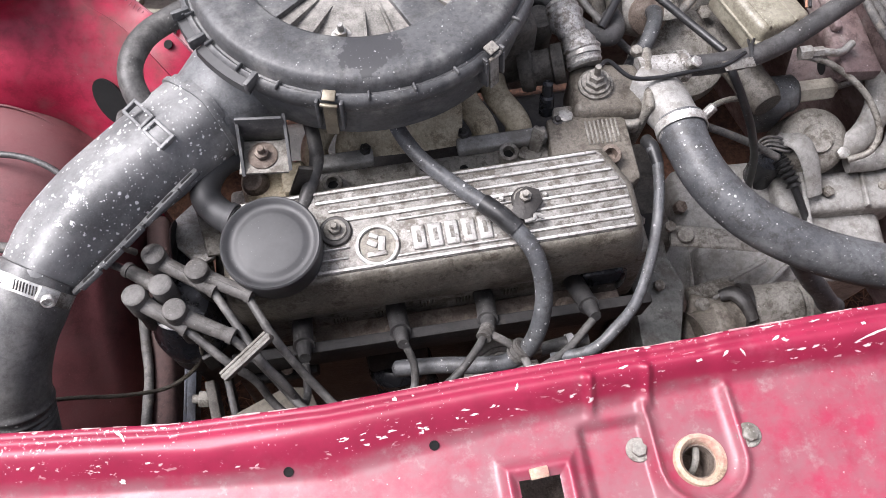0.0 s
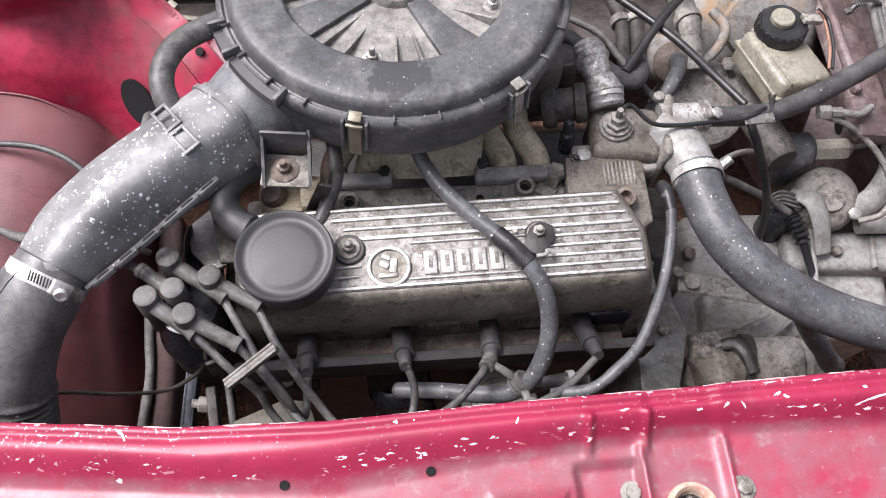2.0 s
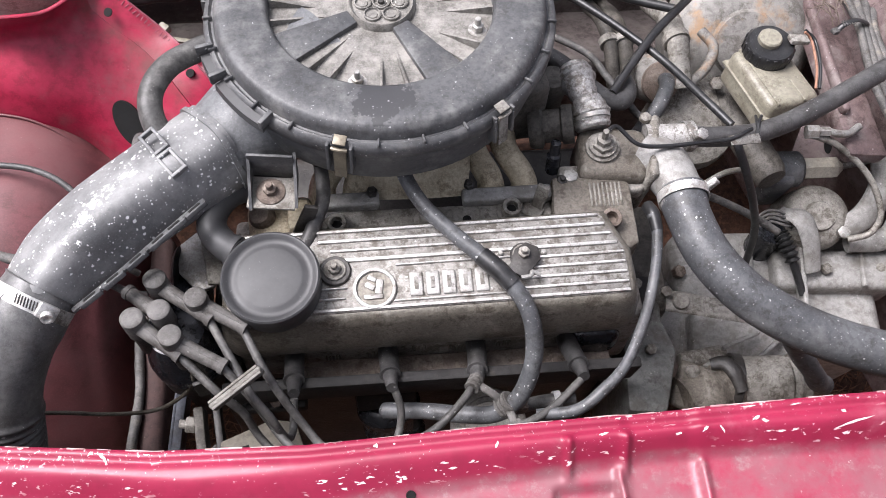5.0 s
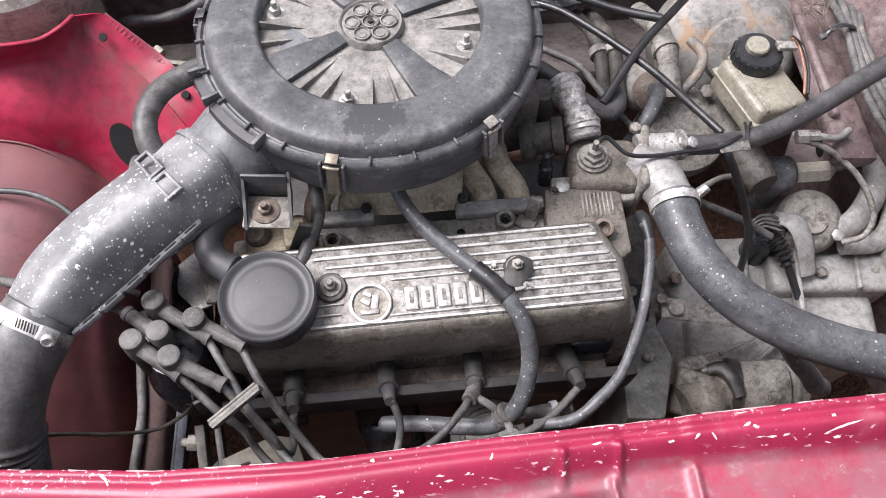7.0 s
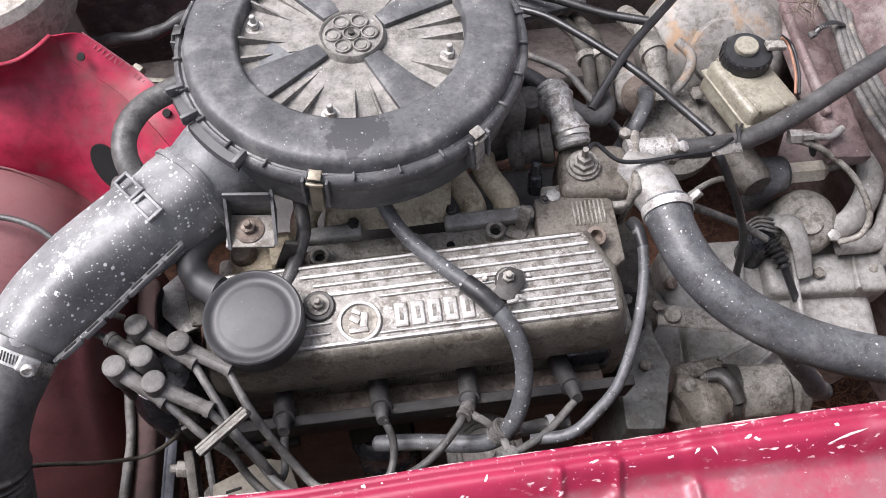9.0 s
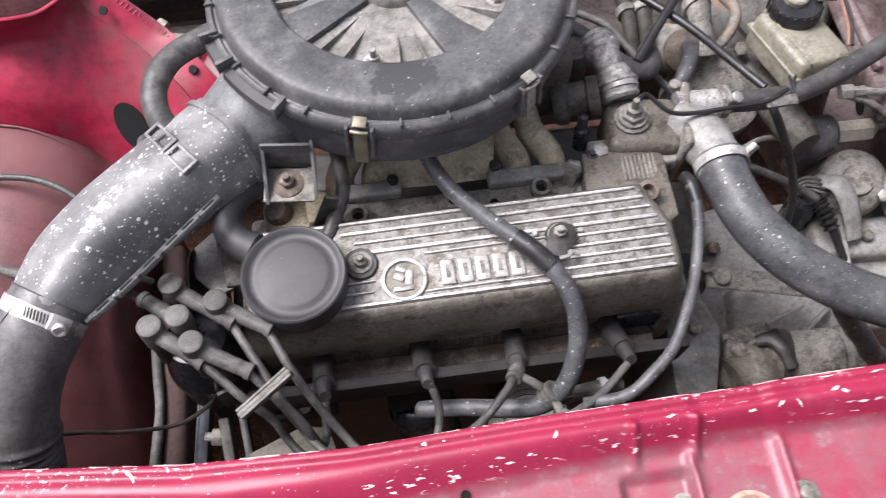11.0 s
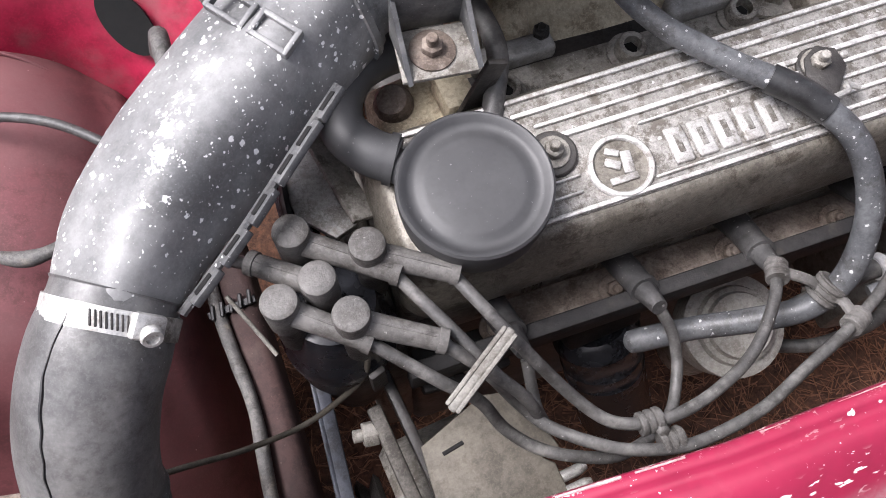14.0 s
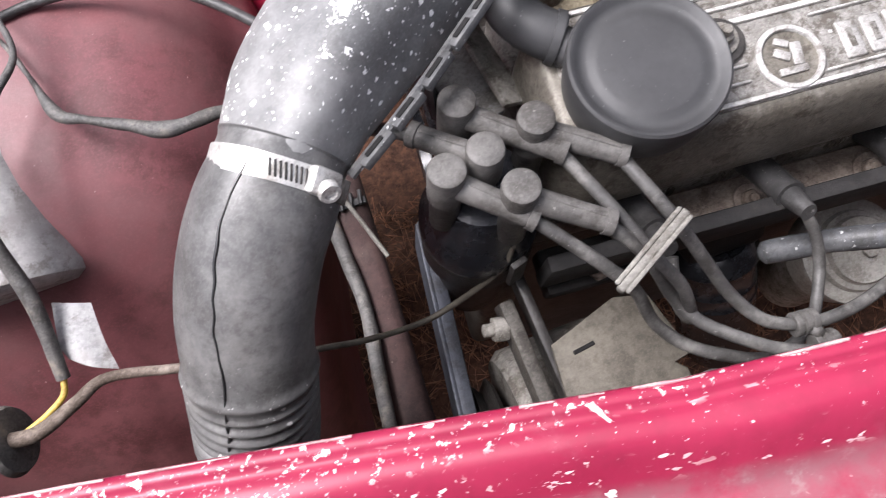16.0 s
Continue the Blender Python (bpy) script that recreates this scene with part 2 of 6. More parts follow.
RED_INNER = surface("dull_red_paint", (0.30, 0.010, 0.038), (0.39, 0.020, 0.058), 0.36, scale=10, dust=(0.26, 0.075, 0.085), dust_at=(0.46, 0.70), dust_scale=16, smears=(((-0.289, 0.658, 0.904), 0.013), ((-0.28, 0.651, 0.892), 0.013), ((-0.26, 0.638, 0.877), 0.013), ((-0.241, 0.625, 0.865), 0.013), ((-0.223, 0.612, 0.857), 0.013), ((-0.199, 0.583, 0.844), 0.013), ((-0.178, 0.558, 0.824), 0.013)),
                    specks=(0.6, 0.42, 0.42), speck_scale=620, speck_size=0.12, bump=0.06, grime=0.3, grime_scale=20)
MAROON = surface("dusty_maroon_paint", (0.130, 0.042, 0.047), (0.180, 0.066, 0.070), 0.5, scale=8, dust=(0.205, 0.095, 0.097), dust_at=(0.42, 0.72), dust_scale=9,
                 specks=(0.5, 0.35, 0.34), speck_scale=650, speck_size=0.14, bump=0.1, grime=0.45, grime_scale=14)
MAROON_DIRTY = surface("muddy_maroon_paint", (0.036, 0.018, 0.016), (0.058, 0.030, 0.027), 0.8, scale=12, dust=(0.068, 0.043, 0.037), dust_at=(0.50, 0.74), dust_scale=30,
                       specks=(0.24, 0.19, 0.16), speck_scale=520, speck_size=0.2, bump=0.25, grime=0.5)
PRIMER = surface("sandy_seam_sealer", (0.42, 0.31, 0.22), (0.50, 0.40, 0.30), 0.7, scale=60, dust=(0.38, 0.16, 0.13), dust_scale=60, bump=0.3)
BULKHEAD = surface("grimy_bulkhead", (0.10, 0.08, 0.075), (0.16, 0.135, 0.125), 0.7, scale=14, dust=(0.2, 0.18, 0.16), bump=0.2)
STRAP = surface("pale_rubber_strap", (0.155, 0.148, 0.132), (0.23, 0.22, 0.195), 0.7, scale=60, bump=0.2)
WIRE = surface("taped_wire", (0.07, 0.068, 0.066), (0.13, 0.123, 0.115), 0.65, scale=70, dust=(0.24, 0.21, 0.17), dust_at=(0.54, 0.74), dust_scale=70, bump=0.4)
YELLOW = surface("yellow_wire", (0.5, 0.34, 0.06), (0.58, 0.42, 0.1), 0.5, bump=0.05)
ORANGE = surface("orange_wire", (0.27, 0.13, 0.08), (0.33, 0.18, 0.12), 0.5, bump=0.05)
LABEL = surface("grey_paper_label", (0.34, 0.34, 0.34), (0.42, 0.415, 0.41), 0.75, bump=0.05, dust=(0.27, 0.25, 0.24))
SHROUD = surface("grey_lamp_cover", (0.42, 0.41, 0.40), (0.5, 0.49, 0.48), 0.6, scale=14, dust=(0.3, 0.28, 0.27), bump=0.08)
BLUEBAR = surface("blue_grey_steel", (0.055, 0.06, 0.075), (0.08, 0.087, 0.105), 0.5, 0.3, bump=0.15)
SOIL = surface("needle_litter", (0.075, 0.036, 0.023), (0.14, 0.066, 0.04), 0.9, scale=30, dust=(0.2, 0.095, 0.055), dust_at=(0.45, 0.7), dust_scale=120, bump=0.8, bump_scale=90)
NEEDLE = surface("dry_needle", (0.24, 0.105, 0.055), (0.38, 0.18, 0.095), 0.8, scale=200, bump=0.1, grime=0.2)
# oily brown casting, darkened further to add recess shade by colour
CAST_DARK = surface("oily_shaded_casting", (0.055, 0.05, 0.043), (0.11, 0.10, 0.085), 0.6, 0.15, scale=40, dust=(0.17, 0.15, 0.122), dust_at=(0.56, 0.76), dust_scale=34, grime=0.75, bump=0.45)
PLATE = surface("dusty_brown_plate", (0.075, 0.066, 0.051), (0.115, 0.102, 0.080), 0.7, 0.0, scale=25, dust=(0.165, 0.146, 0.117), dust_at=(0.5, 0.75), bump=0.2, grime=0.4)
ELBOW = surface("worn_elbow_rubber", (0.082, 0.081, 0.080), (0.13, 0.129, 0.127), 0.40, dust=(0.24, 0.235, 0.225), dust_at=(0.46, 0.80), dust_scale=22, grime=0.3,
                specks=(0.66, 0.65, 0.64), speck_scale=560, speck_size=0.32, bump=0.16)
DARK_RUBBER = surface("sooty_rubber", (0.038, 0.037, 0.037), (0.068, 0.066, 0.065), 0.5, dust=(0.15, 0.145, 0.14), dust_at=(0.5, 0.82), grime=0.5, specks=(0.35, 0.34, 0.33), bump=0.25)
RAIL = surface("near_black_rail", (0.012, 0.011, 0.011), (0.024, 0.022, 0.021), 0.75, 0.0, fine=0.05, dust=(0.042, 0.036, 0.03), dust_at=(0.58, 0.75), dust_scale=40, bump=0.35)
PUMP = surface("pale_pump_alloy", (0.36, 0.345, 0.31), (0.46, 0.445, 0.41), 0.6, 0.1, scale=30, dust=(0.26, 0.235, 0.2), dust_at=(0.5, 0.72), grime=0.4, bump=0.25)
FLANGE = surface("greenish_grey_casting", (0.105, 0.108, 0.10), (0.165, 0.166, 0.156), 0.55, 0.1, scale=18, dust=(0.06, 0.052, 0.042), dust_at=(0.5, 0.68), dust_scale=30, specks=(0.36, 0.35, 0.33), bump=0.35, grime=0.6)
RIM = surface("bared_rim_metal", (0.40, 0.22, 0.225), (0.56, 0.42, 0.41), 0.55, scale=120, dust=(0.45, 0.2, 0.22), dust_at=(0.5, 0.6), dust_scale=90, bump=0.2)
WING_DUST = surface("grey_dusted_wing", (0.125, 0.085, 0.083), (0.185, 0.135, 0.13), 0.6, scale=14, dust=(0.27, 0.235, 0.222), dust_at=(0.46, 0.70), dust_scale=30, specks=(0.5, 0.46, 0.44), bump=0.35, grime=0.6)
HEX = surface("pale_cream_plastic", (0.46, 0.43, 0.35), (0.56, 0.53, 0.45), 0.5, dust=(0.34, 0.31, 0.26), grime=0.35, bump=0.1)
TOWER = surface("dust_caked_tower", (0.36, 0.33, 0.29), (0.46, 0.43, 0.385), 0.8, scale=20, dust=(0.20, 0.175, 0.15), dust_at=(0.5, 0.7), dust_scale=40, grime=0.5, bump=0.3)
CHIP = surface("bared_cream_primer", (0.70, 0.63, 0.60), (0.82, 0.78, 0.75), 0.6, scale=150, dust=(0.6, 0.42, 0.42), dust_at=(0.56, 0.66), dust_scale=150, bump=0.2, grime=0.2)
CAST_BROWN = surface("brown_stained_casting", (0.115, 0.10, 0.080), (0.205, 0.184, 0.155), 0.6, 0.15, scale=40, dust=(0.27, 0.25, 0.22), dust_at=(0.54, 0.72), dust_scale=60, pits=0.35, bump=0.5, grime=0.75, grime_scale=80)
ALLOY_MID = surface("dulled_raised_alloy", (0.34, 0.33, 0.312), (0.46, 0.448, 0.428), 0.5, 0.3, scale=90, dust=(0.14, 0.125, 0.105), dust_at=(0.53, 0.64), dust_scale=130, bump=0.3, grime=0.5)
HOLE = surface("dark_hollow", (0.003, 0.003, 0.003), (0.006, 0.005, 0.005), 0.95, bump=0.1, grime=0.0)


# ---- builders ----
ORIGIN = {}


def thing(name, at, label, category, group="", kind=""):
    ob = new(name)
    ob.location = at
    ob.empty_display_size = 0.02
    ORIGIN[ob] = Vector(at)
    return tagged(ob, label, category, group, kind)


def finish(mesh, material, angle=38):
    mesh.materials.append(material)
    for p in mesh.polygons:
        p.use_smooth = True
    mesh.set_sharp_from_angle(angle=radians(angle))


def part(name, bm, material, parent, label="", angle=38):
    """One bmesh, given in world metres, as a mesh object under a thing or a part."""
    o = ORIGIN[parent]
    bmesh.ops.recalc_face_normals(bm, faces=bm.faces)
    bmesh.ops.translate(bm, verts=bm.verts, vec=-o)
    mesh = bpy.data.meshes.new(name)
    bm.to_mesh(mesh)
    bm.free()
    finish(mesh, material, angle)
    ob = new(name, mesh)
    ob.parent = parent
    ORIGIN[ob] = o
    return tagged(ob, label)


SHARED = {}


def shared(name, key, build, material, parent, m, label=""):
    """A part on a mesh that alike parts share; build() gives it at the origin, m is its pose in the world."""
    if key not in SHARED:
        bm = build()
        bmesh.ops.recalc_face_normals(bm, faces=bm.faces)
        mesh = bpy.data.meshes.new(name)
        bm.to_mesh(mesh)
        bm.free()
        finish(mesh, material)
        SHARED[key] = mesh
    ob = new(name, SHARED[key])
    ob.parent = parent
    ob.matrix_local = Matrix.Translation(-ORIGIN[parent]) @ m
    ORIGIN[ob] = ORIGIN[parent]
    return tagged(ob, label)


def spline(pts, steps=7):
    """Points of a smooth curve through pts."""
    p = [Vector(q) for q in pts]
    p = [2 * p[0] - p[1]] + p + [2 * p[-1] - p[-2]]
    out = []
    for i in range(1, len(p) - 2):
        for k in range(steps):
            t = k / steps
            a, b, c, d = p[i - 1:i + 3]
            out.append(0.5 * (2 * b + (c - a) * t + (2 * a - 5 * b + 4 * c - d) * t * t + (3 * b - a - 3 * c + d) * t ** 3))
    out.append(p[-2])
    return out


def tube(pts, r, n=14, steps=7, flat=1.0, up=(0, 0, 1), wobble=0.0, square=2.0):
    """A hose swept along a smooth curve; r: a radius, or one for each point; flat: height over width; square: 2 is round, more is boxier."""
    line = spline(pts, steps)
    count = len(line)
    if callable(r):
        radii = [r(i / (count - 1)) for i in range(count)]
    elif isinstance(r, (int, float)):
        radii = [r] * count
    else:
        radii = [float(v) for v in np.interp(np.linspace(0, len(r) - 1, count), range(len(r)), r)]
    bm = bmesh.new()
    rings = []
    side = None
    for i, p in enumerate(line):
        d = (line[min(i + 1, count - 1)] - line[max(i - 1, 0)]).normalized()
        if side is None:
            ref = Vector(up)
            side = d.cross(ref) if abs(d.dot(ref)) < 0.95 else d.cross(Vector((1, 0, 0)))
        side = (side - d * side.dot(d)).normalized()
        top = side.cross(d)
        rr = radii[i] * (1 + wobble * noise.noise(p * 60))
        rings.append([bm.verts.new(p + rr * (abs(math.cos(a)) ** square + abs(math.sin(a)) ** square) ** (-1 / square) * (math.cos(a) * side + flat * math.sin(a) * top)) for a in (2 * math.pi * k / n for k in range(n))])
    for a, b in zip(rings, rings[1:]):
        for k in range(n):
            bm.faces.new((a[k], a[(k + 1) % n], b[(k + 1) % n], b[k]))
    bm.faces.new(rings[0])
    bm.faces.new(rings[-1][::-1])
    return bm


def lathe(profile, at, axis=(0, 0, 1), n=40, capped=True):
    """A turned shape: profile of (radius, height) along axis from at."""
    bm = bmesh.new()
    turn = Vector(axis).normalized().to_track_quat("Z", "Y").to_matrix().to_4x4()
    m = Matrix.Translation(at) @ turn
    rings = []
    for r, h in profile:
        if r < 1e-6:
            rings.append([bm.verts.new(m @ Vector((0, 0, h)))])
        else:
            rings.append([bm.verts.new(m @ Vector((r * math.cos(2 * math.pi * k / n), r * math.sin(2 * math.pi * k / n), h))) for k in range(n)])
    for a, b in zip(rings, rings[1:]):
        for k in range(n):
            q = (k + 1) % n
            if len(a) == 1 and len(b) == 1:
                continue
            if len(a) == 1:
                bm.faces.new((a[0], b[q], b[k]))
            elif len(b) == 1:
                bm.faces.new((a[k], a[q], b[0]))
            else:
                bm.faces.new((a[k], a[q], b[q], b[k]))
    loop = profile[0] == profile[-1]
    for ring, turnover in ((rings[0], True), (rings[-1], False)):
        if len(ring) > 1 and capped and not loop:
            bm.faces.new(ring[::-1] if turnover else ring)
    return bm


def rbox(size, m, bevel=0.002, segments=2, taper=1.0):
    """A block with rounded edges at the pose m; taper: the top's size over the bottom's."""
    bm = bmesh.new()
    bmesh.ops.create_cube(bm, size=1)
    for v in bm.verts:
        k = taper if v.co.z > 0 else 1.0
        v.co = Vector((v.co.x * size[0] * k, v.co.y * size[1] * k, v.co.z * size[2]))
    bmesh.ops.bevel(bm, geom=bm.edges[:], offset=bevel, segments=segments, profile=0.5, affect="EDGES")
    bmesh.ops.transform(bm, matrix=m if isinstance(m, Matrix) else Matrix.Translation(m), verts=bm.verts)
    return bm


def prism(outline, z0, z1, bevel=0.0015, m=None):
    """An upright slab with a rounded outline."""
    bm = bmesh.new()
    face = bm.faces.new([bm.verts.new((x, y, z0)) for x, y in outline])
    up = bmesh.ops.extrude_face_region(bm, geom=[face])
    bmesh.ops.translate(bm, verts=[g for g in up["geom"] if isinstance(g, bmesh.types.BMVert)], vec=(0, 0, z1 - z0))
    if bevel:
        bmesh.ops.bevel(bm, geom=bm.edges[:], offset=bevel, segments=2, profile=0.5, affect="EDGES")
    if m:
        bmesh.ops.transform(bm, matrix=m, verts=bm.verts)
    return bm


def sheet(curves, steps=8, across=8, thick=0.0015):
    """A pressed sheet lofted through curves of like length."""
    fine = [spline(c, steps) for c in curves]
    cols = [spline([f[i] for f in fine], across) for i in range(len(fine[0]))]
    bm = bmesh.new()
    grid = [[bm.verts.new(p) for p in col] for col in cols]
    for a, b in zip(grid, grid[1:]):
        for k in range(len(a) - 1):
            bm.faces.new((a[k], a[k + 1], b[k + 1], b[k]))
    if thick:
        bmesh.ops.recalc_face_normals(bm, faces=bm.faces)
        bmesh.ops.solidify(bm, geom=bm.faces[:], thickness=thick)
    return bm


def joined(*bms):
    out = bms[0]
    for b in bms[1:]:
        mesh = bpy.data.meshes.new("tmp")
        b.to_mesh(mesh)
        b.free()
        out.from_mesh(mesh)
        bpy.data.meshes.remove(mesh)
    return out


def facing(at, axis=(0, 0, 1), spin=0):
    return Matrix.Translation(at) @ Vector(axis).normalized().to_track_quat("Z", "Y").to_matrix().to_4x4() @ pose(0, 0, 0, 0, 0, spin)


def hexagon(r, h0, h1, bevel=0.0008):
    pts = [(r * math.cos(math.pi * k / 3), r * math.sin(math.pi * k / 3)) for k in range(6)]
    return prism(pts, h0, h1, bevel)


def bolt(parent, at, r=0.006, h=0.005, axis=(0, 0, 1), material=None, washer=0.0, spin=10, stud=0.0):
    """A hex head, with a washer and a stud end where they show."""
    m = facing(at, axis, spin)
    material = material or STEEL
    low = 0.0015 if washer else 0.0
    head = shared("bolt", ("bolt", r, h, material.name, washer > 0), lambda: hexagon(r, low, low + h), material, parent, m)
    if washer:
        shared("washer", ("washer", washer, material.name), lambda: lathe([(0.003, 0), (washer, 0), (washer, 0.0012), (washer - 0.0005, 0.0016), (0.003, 0.0016)], (0, 0, 0), n=24), material, parent, m)
    if stud:
        shared("stud", ("stud", r, stud, material.name), lambda: lathe([(r * 0.5, 0), (r * 0.5, low + h + stud - 0.0006), (r * 0.4, low + h + stud)], (0, 0, 0), n=12), material, parent, m)
    return head


def socket_bolt(parent, at, axis=(0, -0.15, 1)):
    m = facing(at, axis)
    shared("cap_screw", "cap_screw", lambda: lathe([(0.0135, 0), (0.0135, 0.002), (0.0095, 0.0025), (0.0092, 0.011), (0.0084, 0.012), (0.0056, 0.012), (0.0052, 0.005), (0, 0.005)], (0, 0, 0), n=24), CAST, parent, m, "grimy socket-head screw")
    shared("socket", "socket_floor", lambda: hexagon(0.005, 0.004, 0.0056, 0.0003), HOLE, parent, m)


def band(at, axis, r, width=0.010, thick=0.0012):
    return lathe([(r, -width / 2), (r + thick, -width / 2), (r + thick, width / 2), (r, width / 2), (r, -width / 2)], at, axis, 36)


def hose(name, label, pts, r, material, category="hose", group="", n=14, steps=7, wobble=0.02):
    """A plain hose, wire or cable: one thing of one mesh."""
    bm = tube(pts, r, n, steps, wobble=wobble)
    o = Vector(pts[0])
    bmesh.ops.recalc_face_normals(bm, faces=bm.faces)
    bmesh.ops.translate(bm, verts=bm.verts, vec=-o)
    mesh = bpy.data.meshes.new(name)
    bm.to_mesh(mesh)
    bm.free()
    finish(mesh, material)
    ob = new(name, mesh)
    ob.location = o
    ORIGIN[ob] = o
    return tagged(ob, label, category, group)

# ---- the setting ----
def ground():
    bm = bmesh.new()
    bmesh.ops.create_grid(bm, x_segments=60, y_segments=60, size=1.2)
    for v in bm.verts:
        v.co.z = 0.30 + 0.006 * noise.noise(v.co * 9) + 0.003 * noise.noise(v.co * 40)
    rim = [e for e in bm.edges if e.is_boundary]
    far = bmesh.ops.extrude_edge_only(bm, edges=rim)
    for v in far["geom"]:
        if isinstance(v, bmesh.types.BMVert):
            v.co.x, v.co.y = v.co.x * 250, v.co.y * 250
    mesh = bpy.data.meshes.new("ground")
    bm.to_mesh(mesh)
    bm.free()
    finish(mesh, SOIL)
    tagged(new("ground", mesh), "brown soil covered in dry fallen needles", "ground", kind="structure")


ground()


def litter():
    rng = random.Random(4)
    verts, faces = [], []
    for _ in range(7000):
        x, y = rng.uniform(-0.35, 0.75), rng.uniform(0.12, 0.55)
        z = 0.305 + rng.uniform(0, 0.02)
        a, length, w = rng.uniform(0, 6.3), rng.uniform(0.012, 0.04), rng.uniform(0.0005, 0.001)
        dx, dy, dz = math.cos(a) * length / 2, math.sin(a) * length / 2, rng.uniform(-0.005, 0.005)
        px, py = -math.sin(a) * w, math.cos(a) * w
        k = len(verts)
        verts += [(x - dx - px, y - dy - py, z - dz), (x - dx + px, y - dy + py, z - dz), (x + dx, y + dy, z + dz), (x, y, z + 0.0015)]
        faces += [(k, k + 1, k + 3), (k + 1, k + 2, k + 3), (k + 2, k, k + 3)]
    mesh = bpy.data.meshes.new("needle_litter")
    mesh.from_pydata(verts, [], faces)
    mesh.materials.append(NEEDLE)
    tagged(new("needle_litter", mesh), "scattered reddish-brown dry pine needles on the soil", "needles", kind="stuff")


litter()


# ---- red front cross panel ----
def rear_edge(x):
    return float(np.interp(x, (-0.8, -0.45, -0.3, -0.15, -0.05, 0.05, 0.15, 0.3, 0.8), (0.243, 0.2065, 0.1908, 0.1733, 0.1688, 0.1708, 0.1715, 0.1728, 0.168)))


SLOPE = 0.075


def lean(x):
    """How far the panel lies above its height at the square opening; it falls away towards the duct side."""
    return SLOPE * x - 0.0155


def step_foot(x):
    """Where the step under the top strip ends in the flat panel."""
    return float(np.interp(x, (-0.4731, -0.309, -0.1205, -0.0496, 0.0588, 0.1733, 0.5421), (0.1518, 0.1541, 0.1336, 0.1264, 0.1374, 0.1449, 0.1359)))


def crease(x):
    return float(np.interp(x, (-0.4951, -0.2564, -0.126, -0.073, 0.0, 0.1016, 0.2002, 0.564), (0.1878, 0.1753, 0.1578, 0.1578, 0.1615, 0.1624, 0.1642, 0.154)))


def smooth(v, lo, hi):
    t = min(1, max(0, (v - lo) / (hi - lo)))
    return t * t * (3 - 2 * t)


LATCH = Vector((0.1771, 0.1025))


def panel_height(x, y):
    z = 0.982 + lean(x) + 0.018 * smooth(y, step_foot(x), crease(x))
    z -= 0.05 * smooth(0.06 - y, 0.0, 0.10)
    z -= 0.0025 * math.exp(-((y - rear_edge(x) + 0.004) / 0.003) ** 2)
    # shallow dish left of the latch and the two upright beads above it
    dish = smooth(0.024 - abs(x - 0.1286), 0, 0.008) * smooth(0.138 - y, 0, 0.008) * smooth(y - 0.02, 0, 0.01)
    z -= 0.006 * dish
    for bx in (0.1176, 0.1549):
        z += 0.0045 * math.exp(-((x - bx) / 0.0032) ** 2) * smooth(y, 0.136, 0.146) * (1 - smooth(y, 0.158, 0.166))
    # raised tongue round the latch hole
    dx = abs(x - LATCH.x)
    gap = (dx if y > LATCH.y else math.hypot(dx, y - LATCH.y)) - 0.027
    z += 0.0034 * math.exp(-(gap / 0.0030) ** 2) * smooth(0.152 - y, 0, 0.012) - 0.002 * smooth(-gap, 0, 0.01)
    # raised edge round the square opening
    q = max(abs(x - 0.0772), abs(y - 0.0902) * 0.8)
    z += 0.005 * math.exp(-((q - 0.019) / 0.004) ** 2)
    return z + 0.0009 * noise.noise(Vector((x * 14, y * 14, 3)))


